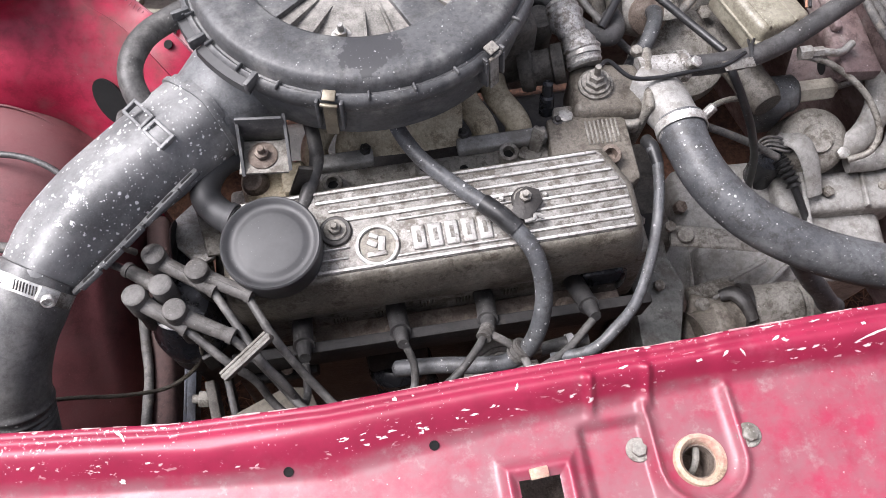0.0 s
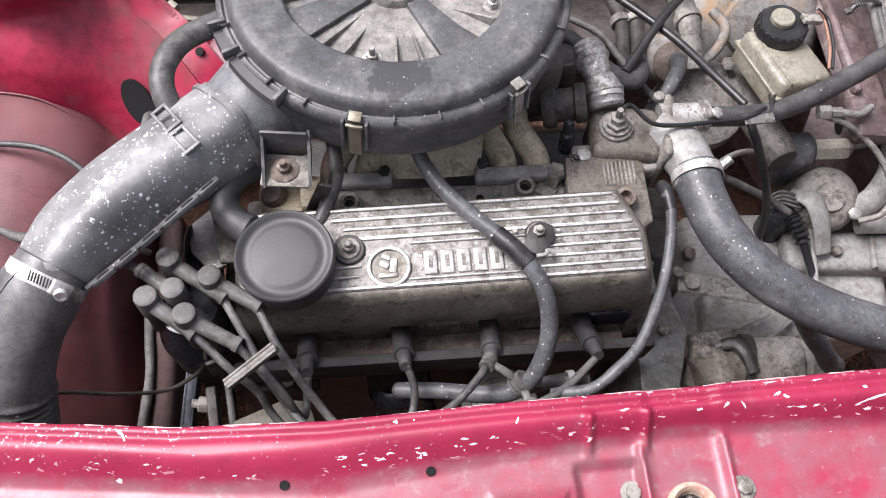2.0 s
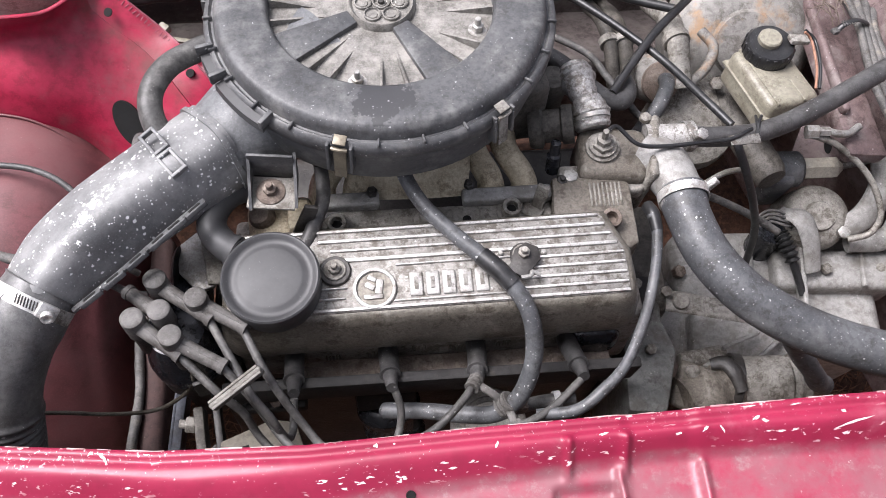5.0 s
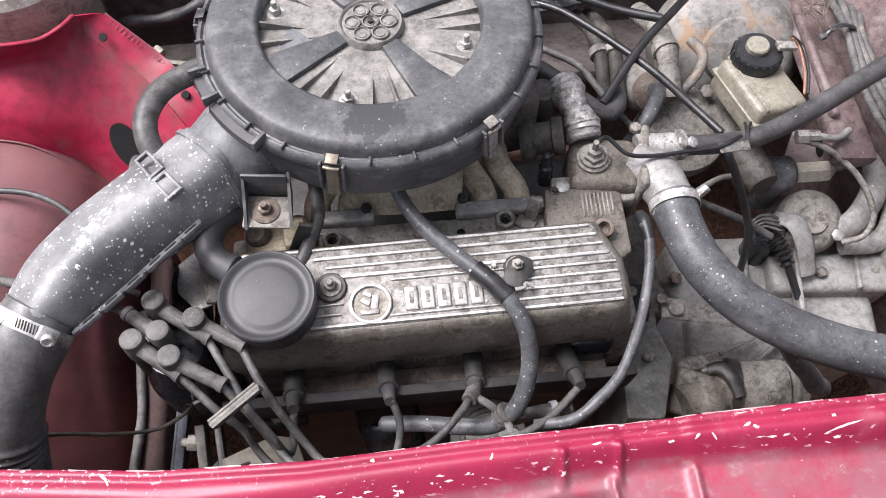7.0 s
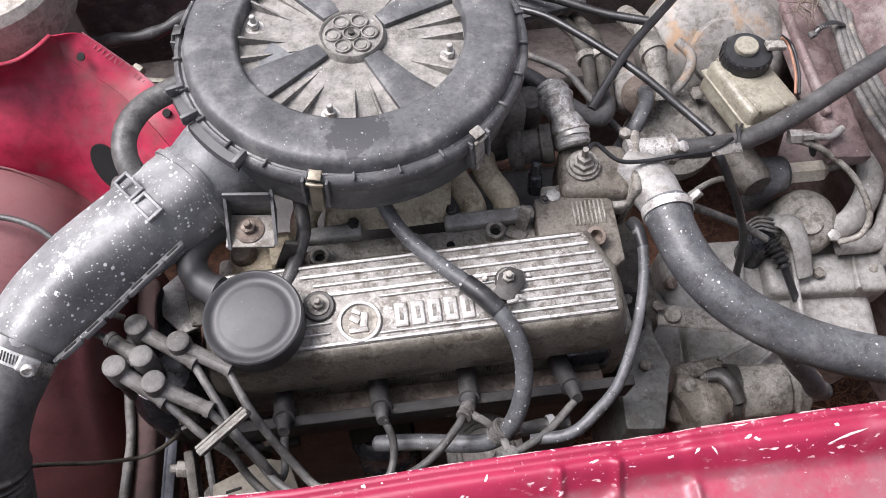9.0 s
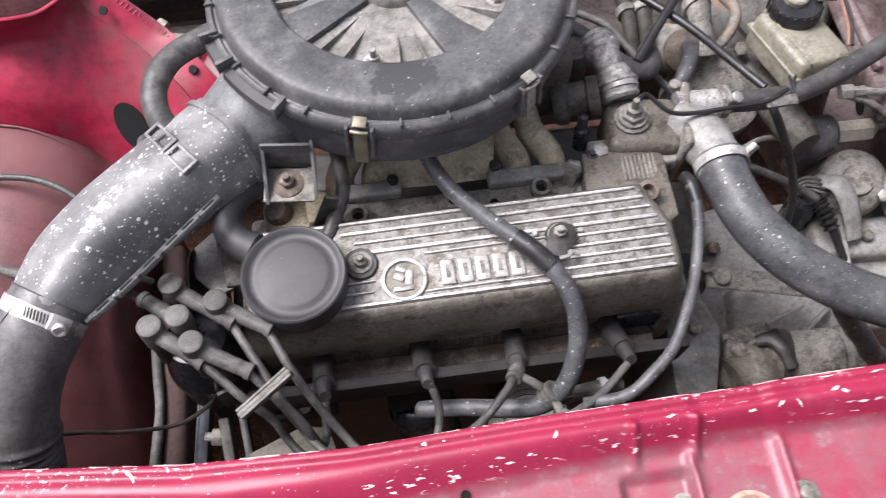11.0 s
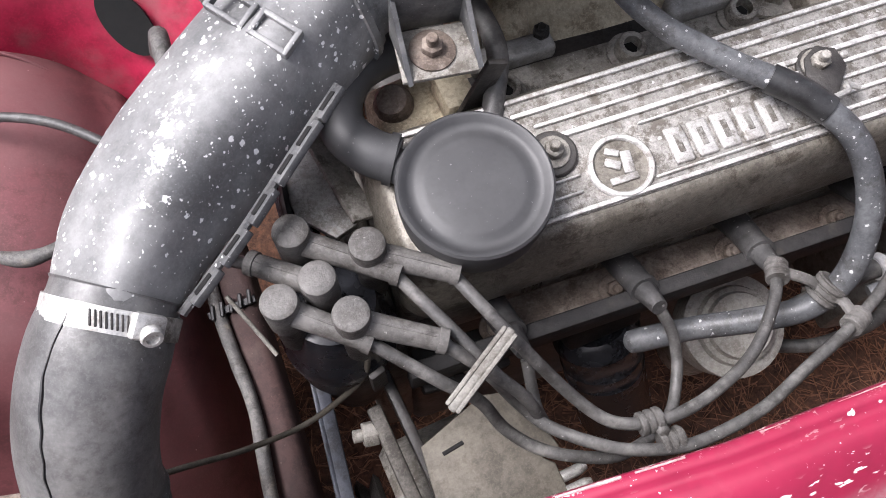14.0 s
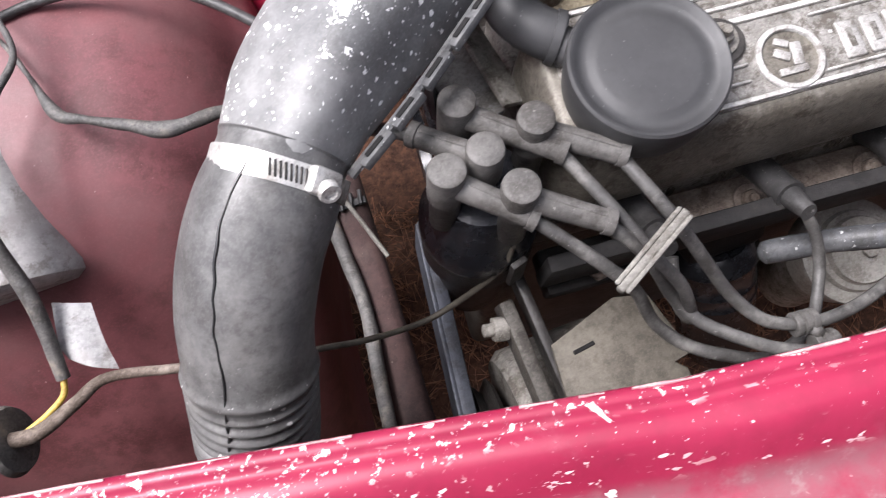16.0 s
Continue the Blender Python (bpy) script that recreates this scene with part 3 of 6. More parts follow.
def front_panel():
    t = thing("front_cross_panel", (0.0, 0.1, 0.90), "faded crimson painted steel front panel with chipped rear lip", "body panel", kind="structure")
    bm = bmesh.new()
    xs = np.concatenate([np.linspace(-0.78, 0.05, 290), np.linspace(0.05, 0.27, 200)[1:], np.linspace(0.27, 0.82, 190)[1:]])
    vs = np.concatenate([np.linspace(-0.12, 0.08, 40), np.linspace(0.0825, 1.0, 110)[1:]])
    rows = []
    for x in xs:
        edge = rear_edge(x)
        col = [bm.verts.new((x, y, panel_height(x, y))) for y in [edge * k if k > 0 else k for k in vs]]
        z = panel_height(x, edge)
        col += [bm.verts.new((x, edge + 0.0035, z - 0.0015)), bm.verts.new((x, edge + 0.0045, z - 0.005)), bm.verts.new((x, edge + 0.0030, z - 0.011)),
                bm.verts.new((x, edge - 0.003, z - 0.010))]
        rows.append(col)
    for a, b in zip(rows, rows[1:]):
        for k in range(len(a) - 1):
            c = (a[k].co + b[k + 1].co) / 2
            if (c.xy - LATCH).length < 0.0130 and k < len(vs):
                continue
            if abs(c.x - 0.0772) < 0.0130 and abs(c.y - 0.0902) < 0.0173 and k < len(vs):
                continue
            bm.faces.new((a[k], a[k + 1], b[k + 1], b[k]))
    panel = part("panel", bm, RED, t, angle=60)
    rng = random.Random(8)
    x = -0.5
    while x < 0.5:
        span = rng.uniform(0.008, 0.05)
        run = [x + span * k / 5 for k in range(6)]
        part("worn_rim", tube([(v, rear_edge(v) + 0.0032, panel_height(v, rear_edge(v)) - 0.0011) for v in run], 0.00045, 6, 4, wobble=1.2), RIM, t, "paint worn to pale metal along the rim")
        x += span + rng.uniform(0.002, 0.03)
    for x, y, wide, deep, turn in ((0.151, 0.173, 0.0056, 0.0042, 5), (0.3, 0.158, 0.0262, 0.0028, 12), (0.243, 0.163, 0.0063, 0.0038, -30), (0.236, 0.174, 0.0135, 0.0019, 2), (0.265, 0.172, 0.0071, 0.0014, 5), (0.205, 0.161, 0.0063, 0.0028, 40), (0.216, 0.16, 0.0063, 0.0024, -50), (0.14, 0.163, 0.0071, 0.0024, 15), (0.189, 0.16, 0.0056, 0.0019, 5), (0.072, 0.162, 0.0056, 0.0024, 60), (0.294, 0.165, 0.004, 0.0038, 0), (-0.18, 0.173, 0.0096, 0.0024, -60), (-0.183, 0.176, 0.0064, 0.0019, -40), (-0.153, 0.175, 0.0048, 0.0038, 0), (-0.183, 0.148, 0.0064, 0.0048, 0), (-0.005, 0.168, 0.004, 0.0038, 0), (0.238, 0.165, 0.008, 0.0029, 20)):
        bm = bmesh.new()
        rim = []
        for k in range(14):
            a = 2 * math.pi * k / 14
            ragged = rng.uniform(0.45, 1.3)
            dx, dy = 0.42 * wide * ragged * math.cos(a), 0.34 * deep * ragged * math.sin(a)
            c, q = math.cos(radians(turn)), math.sin(radians(turn))
            px_, py_ = x + dx * c - dy * q, y + dx * q + dy * c
            py_ = min(py_, rear_edge(px_) + 0.001)
            rim.append(bm.verts.new((px_, py_, panel_height(px_, py_) + 0.0004)))
        hub = bm.verts.new((x, min(y, rear_edge(x)), panel_height(x, min(y, rear_edge(x))) + 0.0005))
        for k in range(14):
            bm.faces.new((rim[k], rim[(k + 1) % 14], hub))
        part("paint_chip", bm, CHIP, t, "cream chip in the red paint")
    z = panel_height(LATCH.x, LATCH.y + 0.018)
    part("latch_ring", lathe([(0.0100, -0.014), (0.0107, -0.004), (0.0113, 0.0005), (0.0134, 0.0028), (0.0160, 0.0020), (0.0172, -0.003)], (*LATCH, z), capped=False), PRIMER, t, "sandy sealed rim of the bonnet-latch hole")
    part("latch_tube", lathe([(0.0104, -0.035), (0.0108, -0.004), (0.0098, -0.004), (0.0096, -0.03), (0, -0.03)], (*LATCH, z)), RUST, t)
    part("latch_spring", tube([(LATCH.x - 0.006, LATCH.y - 0.01, z - 0.026), (LATCH.x, LATCH.y, z - 0.012), (LATCH.x + 0.003, LATCH.y + 0.011, z - 0.01)], 0.0022, 8), STRAP, t)
    for x, y in ((0.1422, 0.1155), (0.2096, 0.1121)):
        bolt(t, (x, y, panel_height(x, y)), 0.0052, 0.0035, washer=0.0078, material=CAST)
    for x, y in ((0.0158, 0.1383), (-0.0774, 0.137)):
        part("drain_hole", lathe([(0.0032, -0.001), (0.0032, 0.0010), (0.0028, 0.0012), (0.0026, 0.0008), (0, 0.0008)], (x, y, panel_height(x, y)), (0, -0.55, 1), 20), HOLE, t)
    part("latch_tab", rbox((0.012, 0.007, 0.003), pose(0.0772, 0.1102, panel_height(0.0772, 0.1102) + 0.001, 12, 0, 5), 0.001), PRIMER, t)
    # inner stiffener behind the lip and the lower front skin
    part("stiffener", sheet([[(x, y0, z0 + lean(x)) for x in (-0.75, -0.2, 0.3, 0.8)] for y0, z0 in ((0.150, 0.93), (0.145, 0.80), (0.05, 0.62))], 6, 5), MAROON_DIRTY, t)
    part("latch_floor", rbox((0.2, 0.12, 0.004), (0.13, 0.09, 0.915), 0.001), RUST, t)

    s = thing("bonnet_stop", (-0.3061, 0.1520, 0.955), "grey threaded bonnet stop in a black rubber collar", "bonnet stop")
    z = panel_height(-0.3061, 0.1520)
    thread = [(0.0, -0.006)]
    for k in range(6):
        thread += [(0.0105, -0.006 + 0.0042 * k), (0.0122, -0.0045 + 0.0042 * k), (0.0105, -0.0028 + 0.0042 * k)]
    part("stud", lathe(thread + [(0.010, 0.021), (0.0, 0.022)], (-0.3061, 0.1520, z), (0, 0.1, 1), 28), RUBBER, s)
    part("collar", lathe([(0.012, -0.002), (0.019, -0.002), (0.018, 0.003), (0.012, 0.004)], (-0.3011, 0.1510, z + 0.002), (0, -0.1, 1), 28), BLACK_CABLE, s)


front_panel()


# ---- inner wings, bulkhead ----
def wing_left():
    t = thing("inner_wing", (-0.4, 0.4, 0.6), "dusty maroon inner wing with rounded shoulder beside the engine", "body panel", kind="structure")
    def shoulder(y, ex, drop):
        top = 0.832 - drop
        return [(-0.80, y, top - 0.02), (-0.45, y, top), (ex - 0.120, y, top - 0.003), (ex - 0.072, y, top - 0.018), (ex - 0.034, y, top - 0.055), (ex - 0.010, y, top - 0.11), (ex + 0.003, y, 0.45)]
    rows = [shoulder(*r) for r in ((0.10, -0.270, 0.34), (0.20, -0.269, 0.27), (0.29, -0.268, 0.135), (0.38, -0.264, 0.025), (0.47, -0.255, 0.0), (0.550, -0.257, 0.0), (0.592, -0.272, 0.006), (0.617, -0.292, 0.040), (0.627, -0.308, 0.14))]
    part("shoulder", sheet(rows, 6, 5), MAROON, t)
    part("lower_rail", rbox((0.026, 0.40, 0.06), pose(-0.2355, 0.30, 0.672, 0, 0, 2), 0.009, 3), MAROON_DIRTY, t, "dirt-streaked chassis rail")
    part("seam", tube([(-0.47, 0.578, 0.8325), (-0.375, 0.575, 0.8285), (-0.330, 0.566, 0.8135), (-0.300, 0.552, 0.785)], 0.0013, 8), MAROON, t)
    u = thing("suspension_tower_skirt", (-0.3, 0.62, 0.7), "glossy red painted skirt of the suspension tower with stamped flange", "body panel", kind="structure")
    edge = [(-0.283, 0.658, 0.915), (-0.256, 0.667, 0.905), (-0.232, 0.653, 0.889), (-0.21, 0.639, 0.875), (-0.193, 0.623, 0.868), (-0.169, 0.597, 0.853), (-0.15, 0.576, 0.835)]
    fold = [(-0.286, 0.661, 0.905), (-0.277, 0.654, 0.893), (-0.257, 0.641, 0.878), (-0.238, 0.628, 0.866), (-0.22, 0.615, 0.858), (-0.196, 0.586, 0.845), (-0.175, 0.561, 0.825)]
    head = [(-0.351, 0.607, 0.93), (-0.307, 0.624, 0.92), (-0.283, 0.658, 0.915), (-0.277, 0.654, 0.893), (-0.257, 0.641, 0.878), (-0.22, 0.615, 0.858), (-0.175, 0.561, 0.825)]
    mid = [(-0.372, 0.618, 0.89), (-0.333, 0.627, 0.884), (-0.301, 0.623, 0.868), (-0.278, 0.61, 0.85), (-0.255, 0.597, 0.833), (-0.23, 0.576, 0.815), (-0.204, 0.55, 0.8)]
    low = [(-0.388, 0.586, 0.845), (-0.345, 0.582, 0.842), (-0.31, 0.581, 0.825), (-0.294, 0.574, 0.805), (-0.279, 0.562, 0.785), (-0.261, 0.547, 0.765), (-0.24, 0.522, 0.75)]
    foot = [(x + 0.01, y - 0.03, z - 0.12) for x, y, z in low]
    part("skirt", sheet([head, mid, low, foot], 7, 7), RED_INNER, u)
    part("flange", sheet([fold, edge], 7, 4), RED_INNER, u, "upturned flange with stamped marks")
    part("flange_back", sheet([edge, [(x + 0.004, y + 0.006, z - 0.10) for x, y, z in edge]], 7, 3), RED_INNER, u)
    part("flange_edge", tube([Vector(p) + Vector((0.0, 0.001, 0.0006)) for p in edge[1:]], 0.0011, 8), RED, u)
    part("bead", tube([(-0.351, 0.607, 0.93), (-0.324, 0.614, 0.925), (-0.307, 0.624, 0.92), (-0.29, 0.639, 0.92), (-0.283, 0.658, 0.915)], 0.0022, 10, flat=0.5), RED_INNER, u, "pressed bead along the tower")
    for at in ((-0.258, 0.645, 0.8955), (-0.183, 0.597, 0.8565)):
        part("hole", lathe([(0.0045, 0), (0.0045, 0.0012), (0, 0.0012)], at, (-0.3, -0.5, 1), 20), HOLE, u)
    m = facing((-0.2520, 0.5680, 0.8147), (-0.05, -0.75, 0.66))
    d = m.to_3x3().inverted() @ Vector((0.35, -0.80, -0.45))
    turn = math.atan2(d.y, d.x)
    oval = [(0.026 * math.cos(a) * math.cos(turn) - 0.0140 * math.sin(a) * math.sin(turn), 0.026 * math.cos(a) * math.sin(turn) + 0.0140 * math.sin(a) * math.cos(turn)) for a in (2 * math.pi * k / 28 for k in range(28))]
    part("cable_opening", prism(oval, -0.004, 0.0006, 0.0, m), HOLE, u)
    rng = random.Random(2)
    for k in range(17):
        f = k / 16
        a = Vector((-0.252, 0.662, 0.9)).lerp(Vector((-0.197, 0.624, 0.8675)), f)
        part("stamped_mark", rbox((0.0011, 0.0055 if rng.random() > 0.3 else 0.003, 0.0008), Matrix.Translation(a) @ pose(0, 0, 0, 25, 25, -45 + rng.uniform(-20, 20)), 0.0003, 1), RED, u)
    w = thing("strut_top", (-0.36, 0.735, 0.90), "dull grey ring on top of the suspension tower", "strut mount", kind="structure")
    part("ring", lathe([(0.045, 0.0), (0.05, 0.012), (0.058, 0.016), (0.085, 0.012), (0.092, 0.004), (0.092, -0.05)], (-0.36, 0.735, 0.945), (0.1, -0.15, 1)), TOWER, w)
    part("dome", lathe([(0.045, 0.004), (0.03, 0.01), (0.0, 0.012)], (-0.36, 0.735, 0.94), (0.1, -0.15, 1)), CAST, w)
    x = thing("clip", (-0.21, 0.61, 0.86), "cream plastic clip hooked on the red flange", "clip")
    part("body", rbox((0.012, 0.009, 0.009), pose(-0.2100, 0.6460, 0.870, 10, 0, -40), 0.002), CREAM, x)
    part("tail", rbox((0.05, 0.006, 0.003), pose(-0.1900, 0.6340, 0.864, 0, 5, -8), 0.001), CREAM, x)


wing_left()


def wing_right():
    t = thing("inner_wing", (0.62, 0.5, 0.6), "grimy maroon inner wing on the gearbox side", "body panel", kind="structure")
    rows = [[(0.80, y, 0.95), (0.66 + s, y, 0.90), (0.60 + s, y, 0.80), (0.585 + s, y, 0.70), (0.60 + s, y, 0.45)] for y, s in ((0.16, 0.09), (0.35, 0.06), (0.5, 0.02), (0.65, -0.03), (0.80, -0.06), (0.9, -0.06))]
    part("skin", sheet(rows, 6, 5), WING_DUST, t)
    part("ledge", rbox((0.05, 0.30, 0.02), pose(0.535, 0.66, 0.79, 5, 10, 2), 0.006), WING_DUST, t)
    part("ledge_rib", rbox((0.010, 0.16, 0.012), pose(0.520, 0.64, 0.806, 5, 10, 2), 0.004, 3), WING_DUST, t)


wing_right()


def bulkhead():
    t = thing("bulkhead", (0, 0.86, 0.6), "grimy brown bulkhead behind the engine", "body panel", kind="structure")
    part("wall", rbox((1.6, 0.02, 0.75), (0.0, 0.90, 0.70), 0.004), BULKHEAD, t)
    part("shelf", rbox((1.5, 0.16, 0.02), pose(0.0, 0.83, 0.64, -18, 0, 0), 0.006), BULKHEAD, t)
    for sx in (-0.79, 0.83):
        part("outer_wing", rbox((0.02, 1.05, 0.60), (sx, 0.38, 0.70), 0.006), RED, t)
    part("cowl", rbox((1.6, 0.25, 0.02), pose(0.0, 1.02, 1.07, 4, 0, 0), 0.006), BULKHEAD, t)


bulkhead()


# ---- engine ----
def engine():
    t = thing("engine_block", (0.05, 0.36, 0.45), "grimy cast engine block and cylinder head", "engine")
    # near-black colour carries the shade deep beside the block
    part("block", rbox((0.37, 0.17, 0.30), (0.05, 0.40, 0.60), 0.012, 3), IRON, t, "oily lower block, its colour deepened for cavity shade")
    part("head", rbox((0.372, 0.120, 0.10), (0.052, 0.3735, 0.785), 0.006, 3), CAST, t)
    part("plug_ledge", rbox((0.29, 0.028, 0.010), pose(0.070, 0.298, 0.772, -8, 0, 0.5), 0.003), RUST, t, "oil-browned ledge over the spark plugs")
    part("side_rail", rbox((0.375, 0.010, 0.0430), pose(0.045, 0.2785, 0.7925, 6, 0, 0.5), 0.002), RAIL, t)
    part("rear_plate", prism([(-0.056, 0.388), (0.235, 0.380), (0.240, 0.440), (0.160, 0.440), (0.150, 0.430), (-0.035, 0.428), (-0.056, 0.415)], 0.835, 0.851, 0.002), CAST, t)
    part("end_casting", prism([(0.160, 0.385), (0.226, 0.366), (0.236, 0.372), (0.238, 0.436), (0.230, 0.443), (0.165, 0.446)], 0.838, 0.867, 0.003), CAST_BROWN, t)
    for k in range(8):
        part("cooling_fin", rbox((0.0018, 0.026, 0.0016), pose(0.199 + k * 0.004, 0.424, 0.8676, 0, 0, -2), 0.0005, 1), CAST, t)
    for x, y in ((-0.037, 0.411), (0.047, 0.416), (0.125, 0.420)):
        socket_bolt(t, (x, y, 0.851))
    m = facing((0.211, 0.394, 0.867), (0, -0.2, 1))
    shared("cap_screw", "rust_screw", lambda: lathe([(0.0095, 0), (0.0095, 0.012), (0.0088, 0.013), (0.0056, 0.013), (0.0052, 0.005), (0, 0.005)], (0, 0, 0), n=24), RUST, t, m, "rust-brown socket-head screw")
    part("dowel", lathe([(0.004, 0), (0.004, 0.001), (0.0025, 0.0014), (0.0022, 0.0006), (0, 0.0006)], (0.083, 0.413, 0.851), n=18), HOLE, t)
    part("lifting_eye", joined(rbox((0.012, 0.006, 0.028), pose(0.152, 0.425, 0.866, -15, 0, -35), 0.002), rbox((0.020, 0.014, 0.004), pose(0.145, 0.418, 0.853, 0, 0, -30), 0.0015)), CAST, t)
    for x in (-0.082, 0.0, 0.083, 0.160):
        bolt(t, (x + 0.001, 0.294, 0.778), 0.006, 0.006, (0, -0.35, 1), RUST, washer=0.010, stud=0.004)
    for x, z in ((-0.048, 0.775), (-0.009, 0.779), (0.033, 0.788), (0.067, 0.786), (0.112, 0.789)):
        for k in range(5):
            shared("cast_mark", "cast_mark", lambda: rbox((0.0013, 0.0026, 0.0095), Matrix(), 0.0005, 1), CAST_BROWN, t, pose(x + 0.003 * (k - 2), 0.3128, z))
    part("end_cover", rbox((0.050, 0.030, 0.040), pose(0.1980, 0.318, 0.7880, 0, 0, 0), 0.013, 4), BLACK_OIL, t, "rounded black end cover")
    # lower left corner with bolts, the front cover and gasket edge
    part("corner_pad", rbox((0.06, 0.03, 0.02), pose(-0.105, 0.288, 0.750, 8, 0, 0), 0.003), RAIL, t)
    bolt(t, (-0.102, 0.278, 0.763), 0.006, 0.006, (0, -0.4, 1), RUST)
    part("timing_cover", rbox((0.03, 0.15, 0.22), (-0.150, 0.375, 0.66), 0.008, 3), CAST_DARK, t)
    # shade behind the head is in this block's colour too
    part("rear_block", rbox((0.34, 0.13, 0.12), (0.07, 0.495, 0.70), 0.012, 3), IRON, t, "oily rear of the block, its colour deepened for cavity shade")
    part("adaptor", rbox((0.085, 0.13, 0.10), pose(0.262, 0.43, 0.685, 0, 0, -4), 0.010, 3), CAST_DARK, t, "browned casting beneath the thermostat")
    part("support_plate", prism([(-0.182, 0.398), (-0.158, 0.420), (-0.140, 0.392), (-0.146, 0.357), (-0.160, 0.352), (-0.178, 0.372)], 0.845, 0.850, 0.001), STEEL, t, "pale bent steel support plate")
    part("support_web", rbox((0.016, 0.062, 0.004), pose(-0.148, 0.385, 0.857, 0, 25, 12), 0.001), CAST, t)
    part("rear_lump", joined(rbox((0.060, 0.045, 0.05), pose(-0.088, 0.418, 0.835, 0, 0, 8), 0.008, 3), rbox((0.020, 0.03, 0.02), pose(-0.070, 0.412, 0.867, 0, 0, 4), 0.004)), TAN, t, "oil-stained lug")
    part("rust_plug", lathe([(0.012, 0), (0.012, 0.006), (0.009, 0.012), (0, 0.013)], (-0.104, 0.420, 0.858), (-0.2, -0.2, 1), 16), RUST, t)


engine()


def manifold():
    t = thing("intake_manifold", (0.04, 0.47, 0.80), "oil-stained tan cast intake manifold beneath the air filter", "manifold")
    part("plenum", rbox((0.11, 0.06, 0.06), pose(0.03, 0.50, 0.85, 12, 0, 0), 0.014, 3), TAN, t)
    part("web", sheet([[(-0.01, 0.440, 0.850), (0.04, 0.438, 0.851), (0.085, 0.440, 0.850)], [(-0.015, 0.465, 0.868), (0.04, 0.468, 0.872), (0.09, 0.468, 0.868)], [(-0.01, 0.50, 0.878), (0.04, 0.5, 0.88), (0.09, 0.50, 0.878)]], 5, 5, 0.004), TAN, t)
    for x0, x1 in ((-0.050, -0.035), (-0.018, -0.005), (0.108, 0.095), (0.140, 0.125)):
        part("runner", tube([(x0, 0.437, 0.842), (x0, 0.455, 0.855), (x1, 0.485, 0.862), (x1, 0.53, 0.86)], (0.014, 0.0125, 0.0125, 0.014), 16), TAN, t)
    for x0, w in ((-0.025, 0.055), (0.122, 0.085)):
        part("flange", rbox((w, 0.015, 0.012), pose(x0, 0.434, 0.857, 0, 0, 1), 0.003, 3), CAST_LIGHT, t)
    for x, y in ((-0.004, 0.439), (0.087, 0.443), (0.175, 0.443)):
        bolt(t, (x, y, 0.862), 0.0055, 0.006, (0, -0.1, 1), IRON, stud=0.003)


manifold()


# ---- valve cover ----
def rounded(x0, x1, y0, y1, r, cut=0.0, n=6):
    """A rounded rectangle; cut: a slanted rear corner on the x1 side."""
    pts = []
    for cx, cy, a0 in ((x1 - r, y0 + r, -90), (x1 - r, y1 - r, 0), (x0 + r, y1 - r, 90), (x0 + r, y0 + r, 180)):
        if cut and a0 == 0:
            pts += [(x1, y1 - 2.2 * cut + k * 0.0003) for k in range(2)] + [(x1 - cut * (0.33 * k), y1 - 2.2 * cut * (1 - 0.33 * k)) for k in range(1, 4)] + [(x1 - cut - 0.002 - 0.0003 * k, y1) for k in range(2)]
        else:
            pts += [(cx + r * math.cos(radians(a0 + 90 * k / n)), cy + r * math.sin(radians(a0 + 90 * k / n))) for k in range(n + 1)]
    return pts


COVER_TILT = 0.10


def cover_z(y):
    return 0.8885 + COVER_TILT * (y - 0.345)


